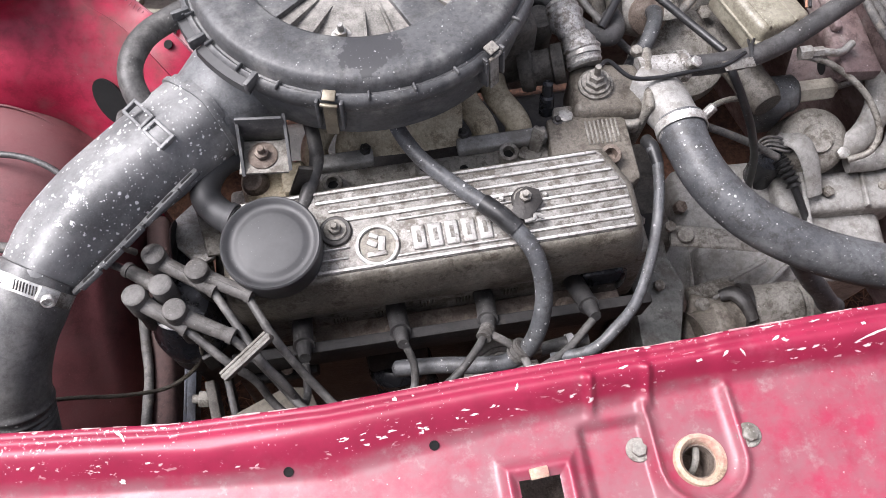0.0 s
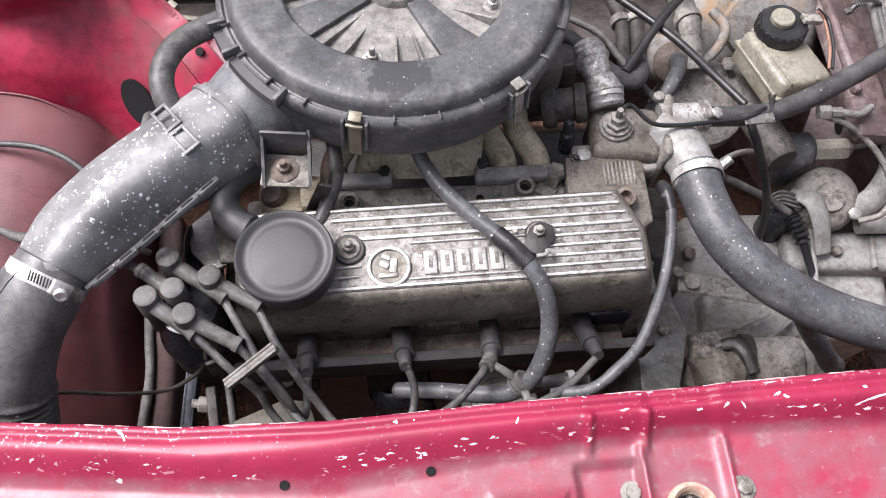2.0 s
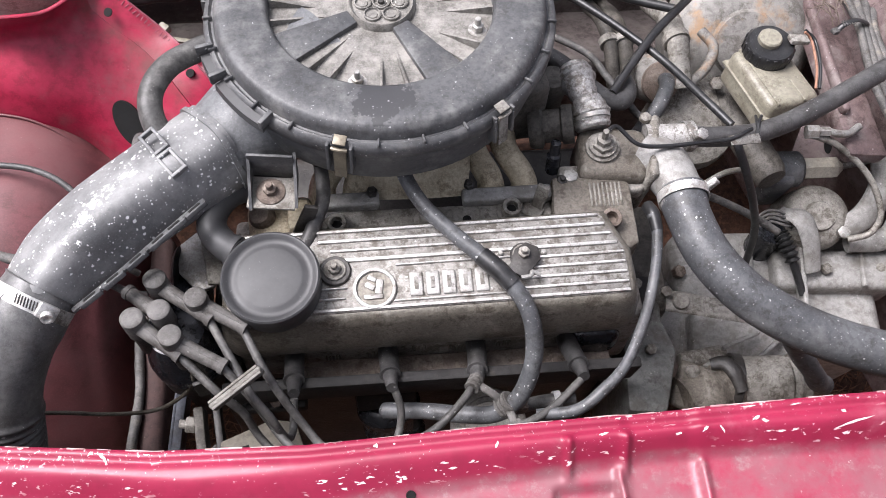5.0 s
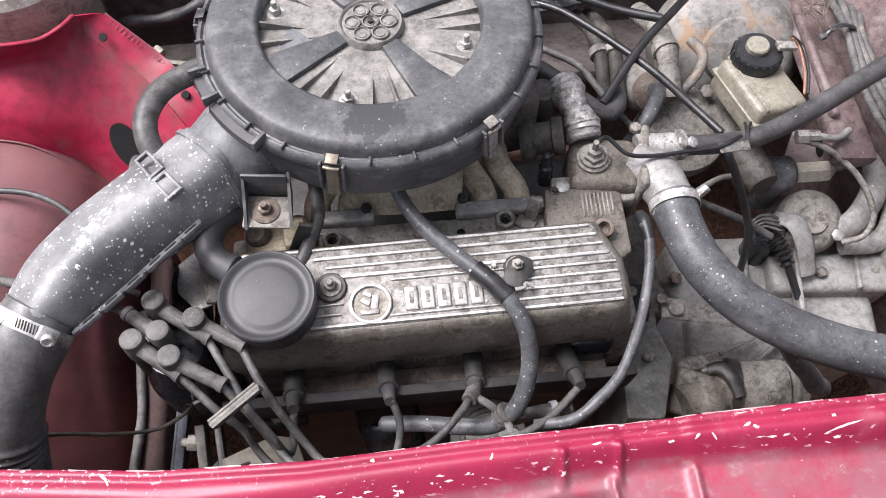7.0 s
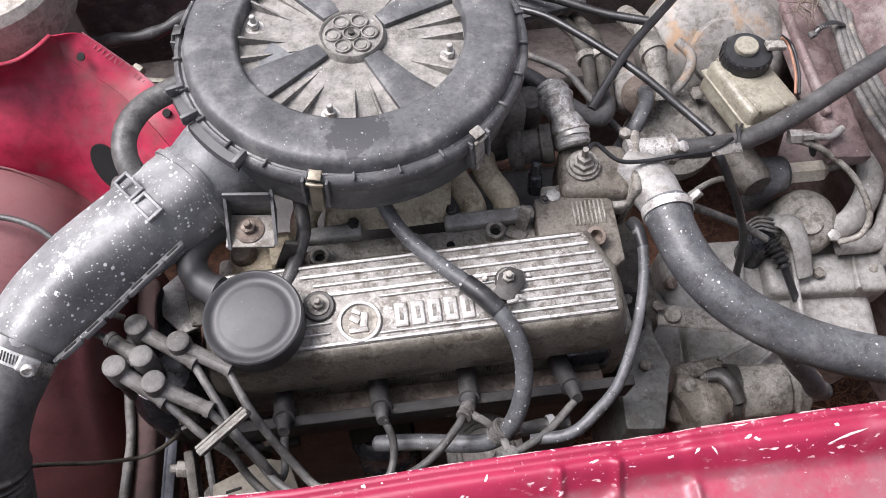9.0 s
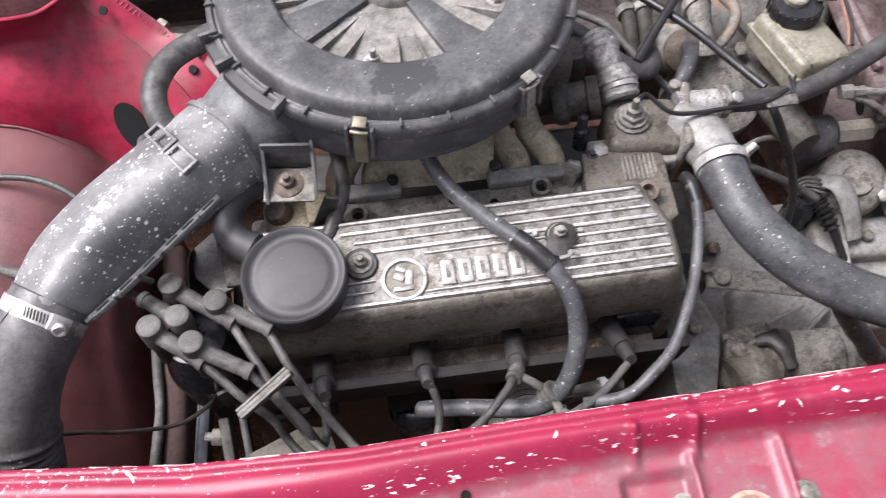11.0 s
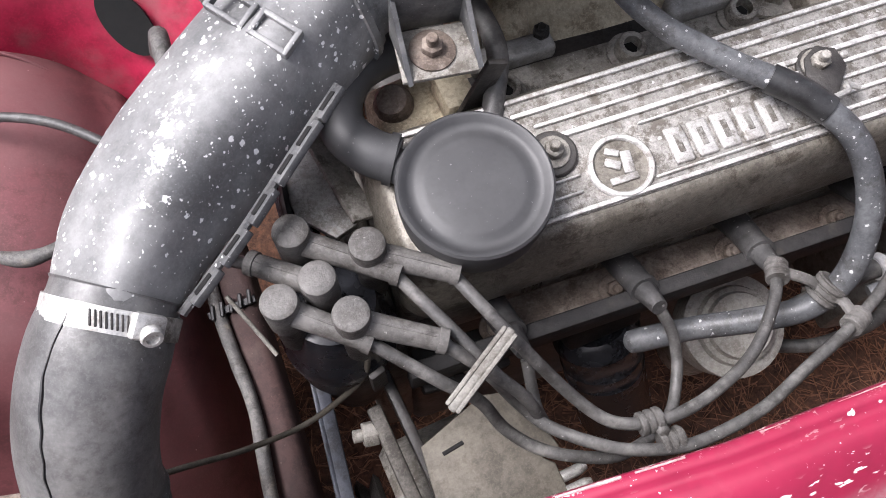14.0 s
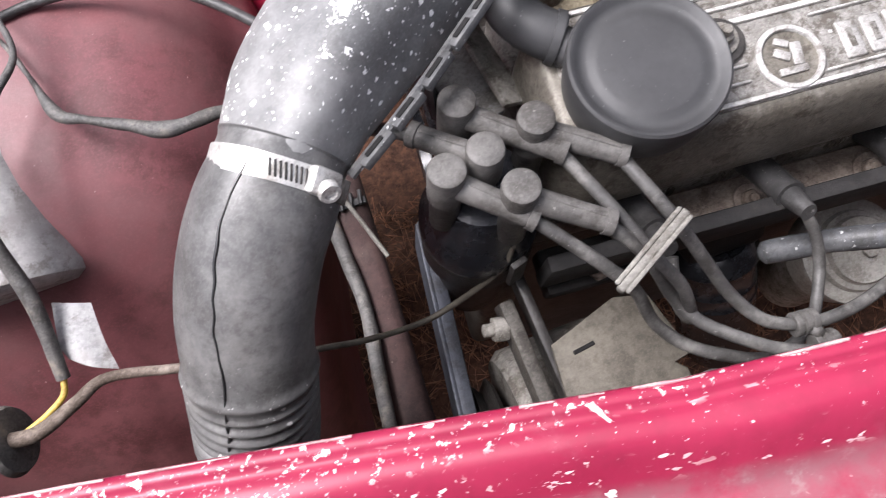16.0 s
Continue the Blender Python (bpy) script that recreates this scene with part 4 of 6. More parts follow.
def valve_cover():
    t = thing("valve_cover", (0.045, 0.345, 0.84), "ribbed cast-alloy valve cover, grimy with bright worn ribs", "engine cover")
    bm = bmesh.new()
    levels = [(0.004, -0.052), (0.0085, -0.049), (0.0095, -0.043), (0.0085, -0.030), (0.0045, -0.010), (0.0022, -0.004), (-0.0005, -0.0008), (-0.003, 0.0)]
    loops = []
    for grow, drop in levels:
        loops.append([bm.verts.new((x, y, cover_z(y) + drop)) for x, y in rounded(-0.128 - grow, 0.2165 + grow, 0.306 - grow, 0.3865 + min(grow, 0.004), 0.014 + grow * 0.6, 0.017)])
    for a, b in zip(loops, loops[1:]):
        for k in range(len(a)):
            bm.faces.new((a[k], a[(k + 1) % len(a)], b[(k + 1) % len(a)], b[k]))
    bm.faces.new(loops[-1])
    bm.faces.new(loops[0][::-1])
    # sides take the shade-darkened alloy; the top face stays lighter
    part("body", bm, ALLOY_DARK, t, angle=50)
    part("top_face", prism(rounded(-0.122, 0.2125, 0.3095, 0.3845, 0.011, 0.016), 0, 0.0012, 0.0004,
                           Matrix.Translation((0, 0, cover_z(0))) @ Matrix.Shear("XY", 4, (0, 0)) @ Matrix(((1, 0, 0, 0), (0, 1, 0, 0), (0, COVER_TILT, 1, 0), (0, 0, 0, 1)))), ALLOY, t)

    def rib(x0, x1, y, w=0.0030, mat=ALLOY_RIB):
        part("rib", rbox((x1 - x0, w, 0.0032), pose((x0 + x1) / 2, y, cover_z(y) + 0.0018, degrees_tilt, 0, 0), 0.0012, 2), mat, t)
    degrees_tilt = math.degrees(math.atan(COVER_TILT))
    rib(-0.120, 0.194, 0.3825)
    rib(-0.05, 0.1985, 0.3735)
    rib(-0.04, 0.203, 0.3645, 0.0024)
    rib(-0.028, 0.207, 0.3555, 0.0034)
    for y in (0.3465, 0.3375, 0.3285, 0.3195):
        rib(0.122, 0.2115, y, 0.0026)
    rib(-0.055, 0.2115, 0.3115, 0.0030)
    for x0, x1, y in ((-0.052, -0.026, 0.3305), (-0.052, -0.028, 0.3215), (0.015, 0.115, 0.3485), (0.012, 0.115, 0.3165)):
        rib(x0, x1, y, 0.0018)
    z = cover_z(0.3285) + 0.001
    up = (0, -COVER_TILT, 1)
    part("emblem_field", lathe([(0.0165, 0), (0.0165, 0.0008), (0, 0.0008)], (-0.0035, 0.3285, z), up), ALLOY_DARK, t)
    part("emblem_ring", lathe([(0.0150, 0), (0.0150, 0.0022), (0.0156, 0.003), (0.0176, 0.003), (0.0184, 0.002), (0.0184, 0), (0.0150, 0)], (-0.0035, 0.3285, z), up, 48), ALLOY_RIB, t, "plain raised ring of the cast emblem")
    for dx, dy, w, h, a in ((-0.001, -0.0075, 0.016, 0.0042, 0), (0.004, 0.001, 0.006, 0.013, -8), (-0.004, 0.002, 0.009, 0.005, -35), (-0.002, 0.0085, 0.008, 0.004, -30)):
        part("emblem_shape", rbox((w, h, 0.0022), pose(-0.0035 + dx, 0.3285 + dy, z + 0.0014 + COVER_TILT * dy, degrees_tilt, 0, a), 0.0008, 2), ALLOY_MID, t)
    for k in range(5):
        x = 0.0315 + k * 0.0139
        part("raised_bar", rbox((0.0115, 0.0215, 0.0028), pose(x, 0.3300, cover_z(0.33) + 0.0018, degrees_tilt, 0, 0), 0.0014, 3), ALLOY_MID, t, "plain raised block in place of cast lettering")
        part("bar_recess", rbox((0.0034, 0.0105, 0.0006), pose(x, 0.3300, cover_z(0.33) + 0.0034, degrees_tilt, 0, 0), 0.0002, 1), ALLOY, t)
    for x, y, r in ((-0.036, 0.3465, 0.0135), (0.1245, 0.3485, 0.0118)):
        part("seat", lathe([(r, -0.003), (r, 0.003), (r - 0.001, 0.004), (0, 0.004)], (x, y, cover_z(y)), up, 32), IRON, t)
        bolt(t, (x, y, cover_z(y) + 0.004), 0.0056, 0.0055, up, CAST, washer=0.0095, stud=0.005)
    for x, y in ((0.105, 0.352), (0.142, 0.350)):
        part("pin", lathe([(0.0024, 0), (0.0024, 0.0045), (0.0015, 0.0055), (0, 0.0055)], (x, y, cover_z(y)), up, 14), STEEL, t)
    # hose clip held by the right-hand nut
    c = thing("hose_clip", (0.115, 0.335, 0.89), "black-sleeved bent steel hose clip bolted to the valve cover", "clip")
    part("tongue", prism([(0.108, 0.334), (0.122, 0.326), (0.137, 0.343), (0.136, 0.355), (0.126, 0.360), (0.116, 0.354)], cover_z(0.345) + 0.0042, cover_z(0.345) + 0.0062, 0.0006), IRON, c)
    part("hook", tube([(0.118, 0.325, 0.897), (0.126, 0.326, 0.898), (0.128, 0.330, 0.897), (0.135, 0.327, 0.896)], 0.0019, 8), STEEL, c)
    t.rotation_euler = (0, radians(-1.2), radians(0.8))
    c.location.z += 0.003


valve_cover()


def oil_cap():
    t = thing("oil_filler_cap", (-0.087, 0.324, 0.88), "round satin black plastic oil filler cap with hose spigot", "cap")
    up = (-0.02, -0.08, 1)
    at = (-0.0868, 0.3330, 0.8812)
    part("lid", lathe([(0.0366, 0), (0.0386, 0.006), (0.0401, 0.022), (0.0405, 0.029), (0.0401, 0.0318), (0.0388, 0.0330), (0.0372, 0.0326), (0.0352, 0.0302), (0.0325, 0.0290), (0.0295, 0.0294), (0.0270, 0.0306), (0.0245, 0.0311), (0.012, 0.0314), (0, 0.0314)], at, up, 64), CAP, t)
    part("neck", lathe([(0.03, -0.02), (0.031, 0.002)], at, up, 40), CAST, t)
    part("spigot", tube([(-0.110, 0.352, 0.895), (-0.122, 0.363, 0.897), (-0.130, 0.369, 0.899)], (0.010, 0.0095, 0.0095), 20), CAP, t)


oil_cap()


# ---- air filter ----
AIR = Vector((0.0125, 0.5495, 0.0))


def air_filter():
    t = thing("air_filter_housing", (AIR.x, AIR.y, 0.93), "round dusty black plastic air filter housing with clipped lid", "air filter")
    c = (AIR.x, AIR.y, 0.0)
    part("bowl", lathe([(0.10, 0.924), (0.132, 0.927), (0.1405, 0.933), (0.1432, 0.945), (0.1440, 0.957), (0.1458, 0.959), (0.1462, 0.974), (0.147, 0.978)], c, n=96), PLASTIC, t)
    lid = part("lid", lathe([(0.1475, 0.972), (0.1515, 0.975), (0.1520, 0.983), (0.1505, 0.9875), (0.1470, 0.9890), (0.1450, 0.9868), (0.1432, 0.9872), (0.1418, 0.9940), (0.1396, 0.9984), (0.1360, 1.0003), (0.1280, 1.0006),
                            (0.1010, 1.0005), (0.0985, 0.9995), (0.0970, 0.9965), (0.0960, 0.9850)], c, n=120), PLASTIC, t, angle=50)
    part("dish", lathe([(0.0962, 0.9865), (0.088, 0.9852), (0.045, 0.9838), (0.030, 0.9842), (0.0285, 0.991), (0.0272, 0.993), (0.0258, 0.992), (0.025, 0.9905), (0, 0.9905)], c, n=96), PLASTIC_DISH, lid, "dust-whitened sunken centre")
    for a in (-150, -58, 30, 122):
        m = Matrix.Translation((AIR.x, AIR.y, 0.990)) @ pose(0, 0, 0, 0, 0, a)
        part("spoke", prism([(0.029, -0.008), (0.096, -0.0175), (0.0965, 0.0), (0.096, 0.0175), (0.029, 0.008)], -0.005, 0.0015, 0.0012, m), PLASTIC, lid)
    for a in (-105, -20, 165, 75):
        for off in (-13, 13, -26, 26):
            h = 0.0105 if abs(off) < 20 else 0.008
            m = Matrix.Translation((AIR.x, AIR.y, 0.985)) @ pose(0, 0, 0, 0, 0, a + off)
            bm = bmesh.new()
            x0, x1 = (0.050, 0.0955) if abs(off) < 20 else (0.034, 0.0955)
            vs = [bm.verts.new(m @ Vector(p)) for p in ((x0, -0.0009, 0), (x1, -0.0014, 0), (x1, -0.001, h), (x0, 0.0009, 0), (x1, 0.0014, 0), (x1, 0.001, h))]
            for f in ((0, 1, 2), (3, 5, 4), (0, 3, 4, 1), (0, 2, 5, 3), (1, 4, 5, 2)):
                bm.faces.new([vs[i] for i in f])
            part("fin", bm, PLASTIC_DISH, lid)
        r = radians(a)
        bolt(lid, (AIR.x + 0.086 * math.cos(r), AIR.y + 0.086 * math.sin(r), 0.985), 0.0052, 0.006, (0, 0, 1), STEEL, washer=0.0085, stud=0.007)
    for k in range(7):
        r = radians(60 * k)
        q = 0.0158 if k < 6 else 0.0
        at = (AIR.x + q * math.cos(r), AIR.y + q * math.sin(r), 0.9905)
        part("petal", lathe([(0.0076, -0.001), (0.0075, 0.0022), (0.0066, 0.0026), (0.0060, 0.0006), (0.0044, 0.0004), (0.0040, 0.0012), (0, 0.0012)], at, n=24), PLASTIC_DISH, lid)
    part("centre_nut", lathe([(0.0028, 0), (0.0026, 0.004), (0, 0.0045)], (AIR.x, AIR.y, 0.9905), n=12), IRON, lid)
    for k in range(26):
        a = radians(360 / 26 * k + 4)
        m = Matrix.Translation((AIR.x, AIR.y, 0)) @ pose(0, 0, 0, 0, 0, math.degrees(a)) @ Matrix.Translation((0.1475, 0, 0.9895))
        shared("rim_tab", "rim_tab", lambda: rbox((0.008, 0.0022, 0.004), Matrix(), 0.0008, 1), PLASTIC, lid, m)
    # bar-shaped trim on the rim over the snout
    for a0, a1 in ((-163, -152), (-150, -128)):
        bm = bmesh.new()
        rings = []
        for k in range(13):
            a = radians(a0 + (a1 - a0) * k / 12)
            rings.append([bm.verts.new((AIR.x + r * math.cos(a), AIR.y + r * math.sin(a), z)) for r, z in ((0.1475, 0.982), (0.1475, 0.9868), (0.1580, 0.9855), (0.1590, 0.979))])
        for p, q in zip(rings, rings[1:]):
            for k in range(4):
                bm.faces.new((p[k], p[(k + 1) % 4], q[(k + 1) % 4], q[k]))
        bm.faces.new(rings[0])
        bm.faces.new(rings[-1][::-1])
        part("rim_trim", bm, CAP, lid)
    for a in (-151, -128, -163):
        r = radians(a)
        m = Matrix.Translation((AIR.x + 0.1535 * math.cos(r), AIR.y + 0.1535 * math.sin(r), 0.990)) @ pose(0, 0, 0, 0, 0, a)
        part("rim_wedge", rbox((0.015, 0.004, 0.009), m, 0.001), PLASTIC, lid)
    # spring clips
    for a, mat in ((-104.5, BRASS), (-52, CAST), (172, IRON)):
        m = Matrix.Translation((AIR.x, AIR.y, 0)) @ pose(0, 0, 0, 0, 0, a)
        clip = part("spring_clip", joined(rbox((0.0022, 0.0105, 0.034), m @ pose(0.1535, 0, 0.968, 0, -6, 0), 0.0009), rbox((0.009, 0.0105, 0.0022), m @ pose(0.1490, 0, 0.9912, 0, 14, 0), 0.0009), tube([m @ Vector((0.1535, -0.0065, 0.985)), m @ Vector((0.1545, 0, 0.9855)), m @ Vector((0.1535, 0.0065, 0.985))], 0.0016, 8)), mat, t, "sprung steel lid clip")
        for s in (-0.0095, 0.0095):
            part("clip_guard", rbox((0.009, 0.0028, 0.030), m @ pose(0.151, s, 0.973, 0, -4, 0), 0.0009), PLASTIC, t)
    # snout from the bowl to the duct
    part("snout", tube([(-0.040, 0.532, 0.930), (-0.075, 0.503, 0.930), (-0.105, 0.478, 0.927), (-0.133, 0.455, 0.924)], (0.070, 0.062, 0.047, 0.0380), 40, flat=0.88), SNOUT, t)
    part("snout_lip", tube([(-0.127, 0.460, 0.925), (-0.133, 0.455, 0.924)], 0.0392, 36, flat=0.9), SNOUT, t)
    # mounting bracket under the snout
    b = thing("filter_bracket", (-0.085, 0.40, 0.90), "black pressed bracket with rusty bolt holding the air filter", "bracket")
    part("base", rbox((0.040, 0.030, 0.003), pose(-0.0850, 0.4015, 0.9265, 4, 0, -6), 0.001), CAST, b)
    part("back", rbox((0.038, 0.003, 0.036), pose(-0.0835, 0.419, 0.942, 8, 0, -6), 0.001), PLASTIC, b)
    for sx in (-0.104, -0.0665):
        bm = bmesh.new()
        vs = [bm.verts.new(p) for p in ((sx, 0.386, 0.926), (sx, 0.420, 0.926), (sx + 0.001, 0.421, 0.956), (sx + 0.0025, 0.386, 0.926), (sx + 0.0025, 0.420, 0.926), (sx + 0.0035, 0.421, 0.956))]
        for f in ((0, 1, 2), (3, 5, 4), (0, 3, 4, 1), (0, 2, 5, 3), (1, 4, 5, 2)):
            bm.faces.new([vs[i] for i in f])
        part("gusset", bm, PLASTIC, b)
    part("leg", rbox((0.012, 0.004, 0.05), pose(-0.062, 0.392, 0.895, 0, 20, 0), 0.001), IRON, b)
    part("washer", lathe([(0.003, 0), (0.0122, 0), (0.0122, 0.0012), (0.0108, 0.0020), (0.003, 0.0020)], (-0.0865, 0.402, 0.928), (0, -0.06, 1), 32), RUST, b)
    bolt(b, (-0.0865, 0.402, 0.930), 0.0062, 0.005, (0, -0.06, 1), RUST, stud=0.006)


air_filter()


def intake_duct():
    t = thing("intake_duct", (-0.2, 0.37, 0.88), "white-spattered black plastic intake duct with slotted seam", "duct")
    path = [(-0.130, 0.457, 0.924), (-0.178, 0.418, 0.922), (-0.2175, 0.3845, 0.920), (-0.246, 0.357, 0.917), (-0.2590, 0.3390, 0.9150), (-0.270, 0.322, 0.911)]
    part("pipe", tube(path, (0.0366, 0.0360, 0.0348, 0.0318, 0.0286, 0.0256), 48, 12, flat=0.94, up=(-0.25, 0.30, 1), square=3.6), DUCT, t)
    part("joint_ring", tube([(-0.1345, 0.4535, 0.924), (-0.138, 0.4505, 0.924)], 0.0386, 48, flat=0.94, up=(-0.25, 0.30, 1), square=3.6), DUCT, t)
    # slotted flange along the underside seam
    line = spline([(-0.1385, 0.3920, 0.935), (-0.170, 0.364, 0.930), (-0.204, 0.335, 0.922), (-0.2395, 0.3100, 0.911)], 8)
    part("seam_flange", tube(line[::4], 0.0026, 8, 6), PLASTIC, t)
    for i in (1, 5, 8, 12, 16, 20):
        p, q = line[i], line[min(i + 2, len(line) - 1)]
        d = q - p
        m = Matrix.Translation((p + q) / 2 + Vector((0.0012, -0.0016, 0.001))) @ d.to_track_quat("X", "Z").to_matrix().to_4x4()
        lug = part("seam_lug", rbox((0.0200, 0.0072, 0.0045), m @ pose(0, 0, 0, 30, 0, 0), 0.0008), PLASTIC, t)
        part("slot", rbox((0.0115, 0.0032, 0.0012), m @ pose(0, 0, 0, 30, 0, 0) @ pose(0, 0, 0.0022), 0.0004, 1), HOLE, lug)
    # latch lugs on top
    for at, w in (((-0.1765, 0.4345, 0.9590), 0.020), ((-0.1605, 0.4130, 0.9590), 0.020)):
        d = Matrix.Translation(at) @ pose(0, 0, 0, 12, 8, -50)
        lug = part("latch_lug", joined(*[rbox(s, d @ pose(*o), 0.001) for s, o in (((w, 0.003, 0.006), (0, 0.006, 0)), ((w, 0.003, 0.006), (0, -0.006, 0)), ((0.003, 0.015, 0.006), (w / 2, 0, 0)), ((0.003, 0.015, 0.006), (-w / 2, 0, 0)))]), DUCT, t)
    e = thing("elbow_hose", (-0.30, 0.22, 0.6), "black rubber intake elbow hose with ribbed section", "hose")
    def girth(u):
        g = 0.0297 + 0.0029 * smooth(u, 0.05, 0.22) - 0.0012 * smooth(u, 0.34, 0.54) - 0.0040 * smooth(u, 0.82, 0.85)
        if 0.60 < u < 0.82:
            g += 0.0011 * math.sin((u - 0.60) / 0.22 * 8 * 2 * math.pi)
        g += 0.0018 * math.exp(-((u - 0.575) / 0.011) ** 2) + 0.0010 * math.exp(-(u / 0.012) ** 2)
        return g
    bend = [(-0.2650, 0.3305, 0.9130), (-0.2735, 0.3170, 0.909), (-0.2900, 0.2945, 0.896), (-0.3015, 0.272, 0.878), (-0.3075, 0.252, 0.857), (-0.3135, 0.236, 0.829), (-0.320, 0.223, 0.795), (-0.330, 0.21, 0.70)]
    part("elbow", tube(bend, girth, 48, 44), ELBOW, e)
    # raised moulding seam, wandering a little along the outer curve
    line = spline(bend, 10)
    ridge = []
    for k in range(7, int(0.80 * len(line)), 2):
        d = (line[k + 1] - line[k - 1]).normalized()
        side = d.cross(Vector((0, 0, 1))).normalized()
        up = side.cross(d)
        a = radians(82 + 0.8 * math.sin(k * 1.7) + 0.9 * math.sin(k * 0.31))
        ridge.append(line[k] + (girth(k / (len(line) - 1)) + 0.0002) * (math.cos(a) * side + math.sin(a) * up))
    part("mould_seam", tube(ridge, 0.00062, 6, 3, wobble=0.8), BLACK_CABLE, e, "dark ragged moulding seam")
    c = thing("hose_clamp", (-0.263, 0.305, 0.90), "bright worm-drive hose clamp round the intake elbow", "clamp")
    axis = Vector((-0.0205, -0.0345, -0.012))
    top = Vector((-0.2715, 0.3195, 0.9105))
    part("band", band(top, axis, 0.0300, 0.0112), BAND, c)
    ax = axis.normalized()
    side = ax.cross(Vector((0, 0, 1))).normalized()
    n_up = side.cross(ax)

    def around(deg, r):
        a = radians(deg)
        d = -math.cos(a) * side + math.sin(a) * n_up
        tangent = math.sin(a) * side + math.cos(a) * n_up
        m = Matrix((tangent, ax, tangent.cross(ax))).transposed().to_4x4()
        return Matrix.Translation(top + d * r) @ m
    part("screw_housing", rbox((0.016, 0.0125, 0.006), around(36, 0.0328), 0.002), BAND, c)
    part("band_tail", rbox((0.020, 0.0115, 0.0016), around(12, 0.0312), 0.0006), CAST, c, "dull bent tail of the band")
    at = around(35, 0.0350).to_translation()
    part("screw", lathe([(0.0050, 0), (0.0053, 0.003), (0.0046, 0.0046), (0.003, 0.0046), (0.0028, 0.0028), (0, 0.0028)], at + ax * 0.002, -1 * (side * 0.6) + n_up * 0.5 + ax * 0.5, 18), BAND, c)
    for k in range(10):
        part("band_slot", rbox((0.0011, 0.0075, 0.0011), around(80 - k * 4.2, 0.0311) @ pose(0, 0, 0, 0, 0, 14), 0.0003, 1), IRON, c)


intake_duct()
# ---- hoses round the filter and valve cover ----
hose("breather_hose", "thick grey rubber breather hose looping from the air filter", [(-0.125, 0.548, 0.955), (-0.150, 0.536, 0.955), (-0.174, 0.518, 0.955), (-0.186, 0.492, 0.953), (-0.184, 0.468, 0.944), (-0.168, 0.446, 0.925)], 0.0105, RUBBER, n=20)
cap_hose = hose("cap_hose", "black rubber breather hose on the oil filler cap", [(-0.1185, 0.364, 0.896), (-0.131, 0.373, 0.898), (-0.140, 0.388, 0.899), (-0.138, 0.405, 0.900), (-0.126, 0.421, 0.900), (-0.108, 0.433, 0.892), (-0.085, 0.45, 0.87)], 0.0128, CAP, n=20)
part("lip", tube([(-0.1190, 0.3645, 0.896), (-0.1230, 0.3668, 0.8965)], 0.0142, 24), CAP, cap_hose, "thickened rubber lip")
hose("vacuum_hose", "thin grey rubber hose beside the filter bracket", [(-0.053, 0.47, 0.90), (-0.047, 0.437, 0.902), (-0.046, 0.410, 0.900), (-0.055, 0.388, 0.893), (-0.066, 0.366, 0.885)], 0.0062, RUBBER)
long_hose = hose("crankcase_hose", "grey spattered rubber hose crossing over the valve cover", [(0.022, 0.46, 0.925), (0.023, 0.428, 0.920), (0.040, 0.393, 0.912), (0.070, 0.360, 0.907), (0.099, 0.331, 0.904), (0.121, 0.300, 0.893), (0.126, 0.270, 0.868), (0.115, 0.245, 0.838), (0.095, 0.237, 0.815), (0.065, 0.243, 0.80), (0.035, 0.252, 0.787), (0.006, 0.2568, 0.7788), (-0.003, 0.258, 0.777), (-0.0065, 0.2584, 0.7763)],
                 (0.0066, 0.0066, 0.0066, 0.0066, 0.0072, 0.0074, 0.0076, 0.0076, 0.0078, 0.0078, 0.0075, 0.0078, 0.0072, 0.0025), RUBBER_SPOT, n=18)
part("sleeve", tube([(0.086, 0.3445, 0.9055), (0.099, 0.331, 0.9045), (0.110, 0.318, 0.901)], 0.0082, 18), BLACK_CABLE, long_hose, "black sleeve under the clip")


# ---- ignition ----
CAPS = ((-0.1815, 0.3375), (-0.1475, 0.3190), (-0.1755, 0.3095), (-0.1960, 0.3035), (-0.1650, 0.2870))


def distributor():
    t = thing("distributor", (-0.173, 0.312, 0.78), "black plastic distributor with five dusty lead boots", "distributor")
    c = (-0.173, 0.312, 0)
    part("cap", lathe([(0.030, 0.806), (0.034, 0.810), (0.034, 0.822), (0.031, 0.827), (0.028, 0.850), (0.024, 0.862), (0.012, 0.866), (0, 0.866)], c, n=40), BLACK_OIL, t)
    part("body", lathe([(0.022, 0.70), (0.024, 0.77), (0.032, 0.78), (0.033, 0.806), (0.03, 0.807)], c, n=32), IRON, t)
    for a in (-70, 110):
        r = radians(a)
        part("spring_clip", rbox((0.010, 0.004, 0.03), pose(c[0] + 0.037 * math.cos(r), c[1] + 0.037 * math.sin(r), 0.81, 0, 0, a + 90), 0.001), IRON, t)
    for x, y in CAPS:
        part("tower", lathe([(0.008, 0.85), (0.008, 0.886)], (x, y, 0), n=18), IRON, t)


distributor()


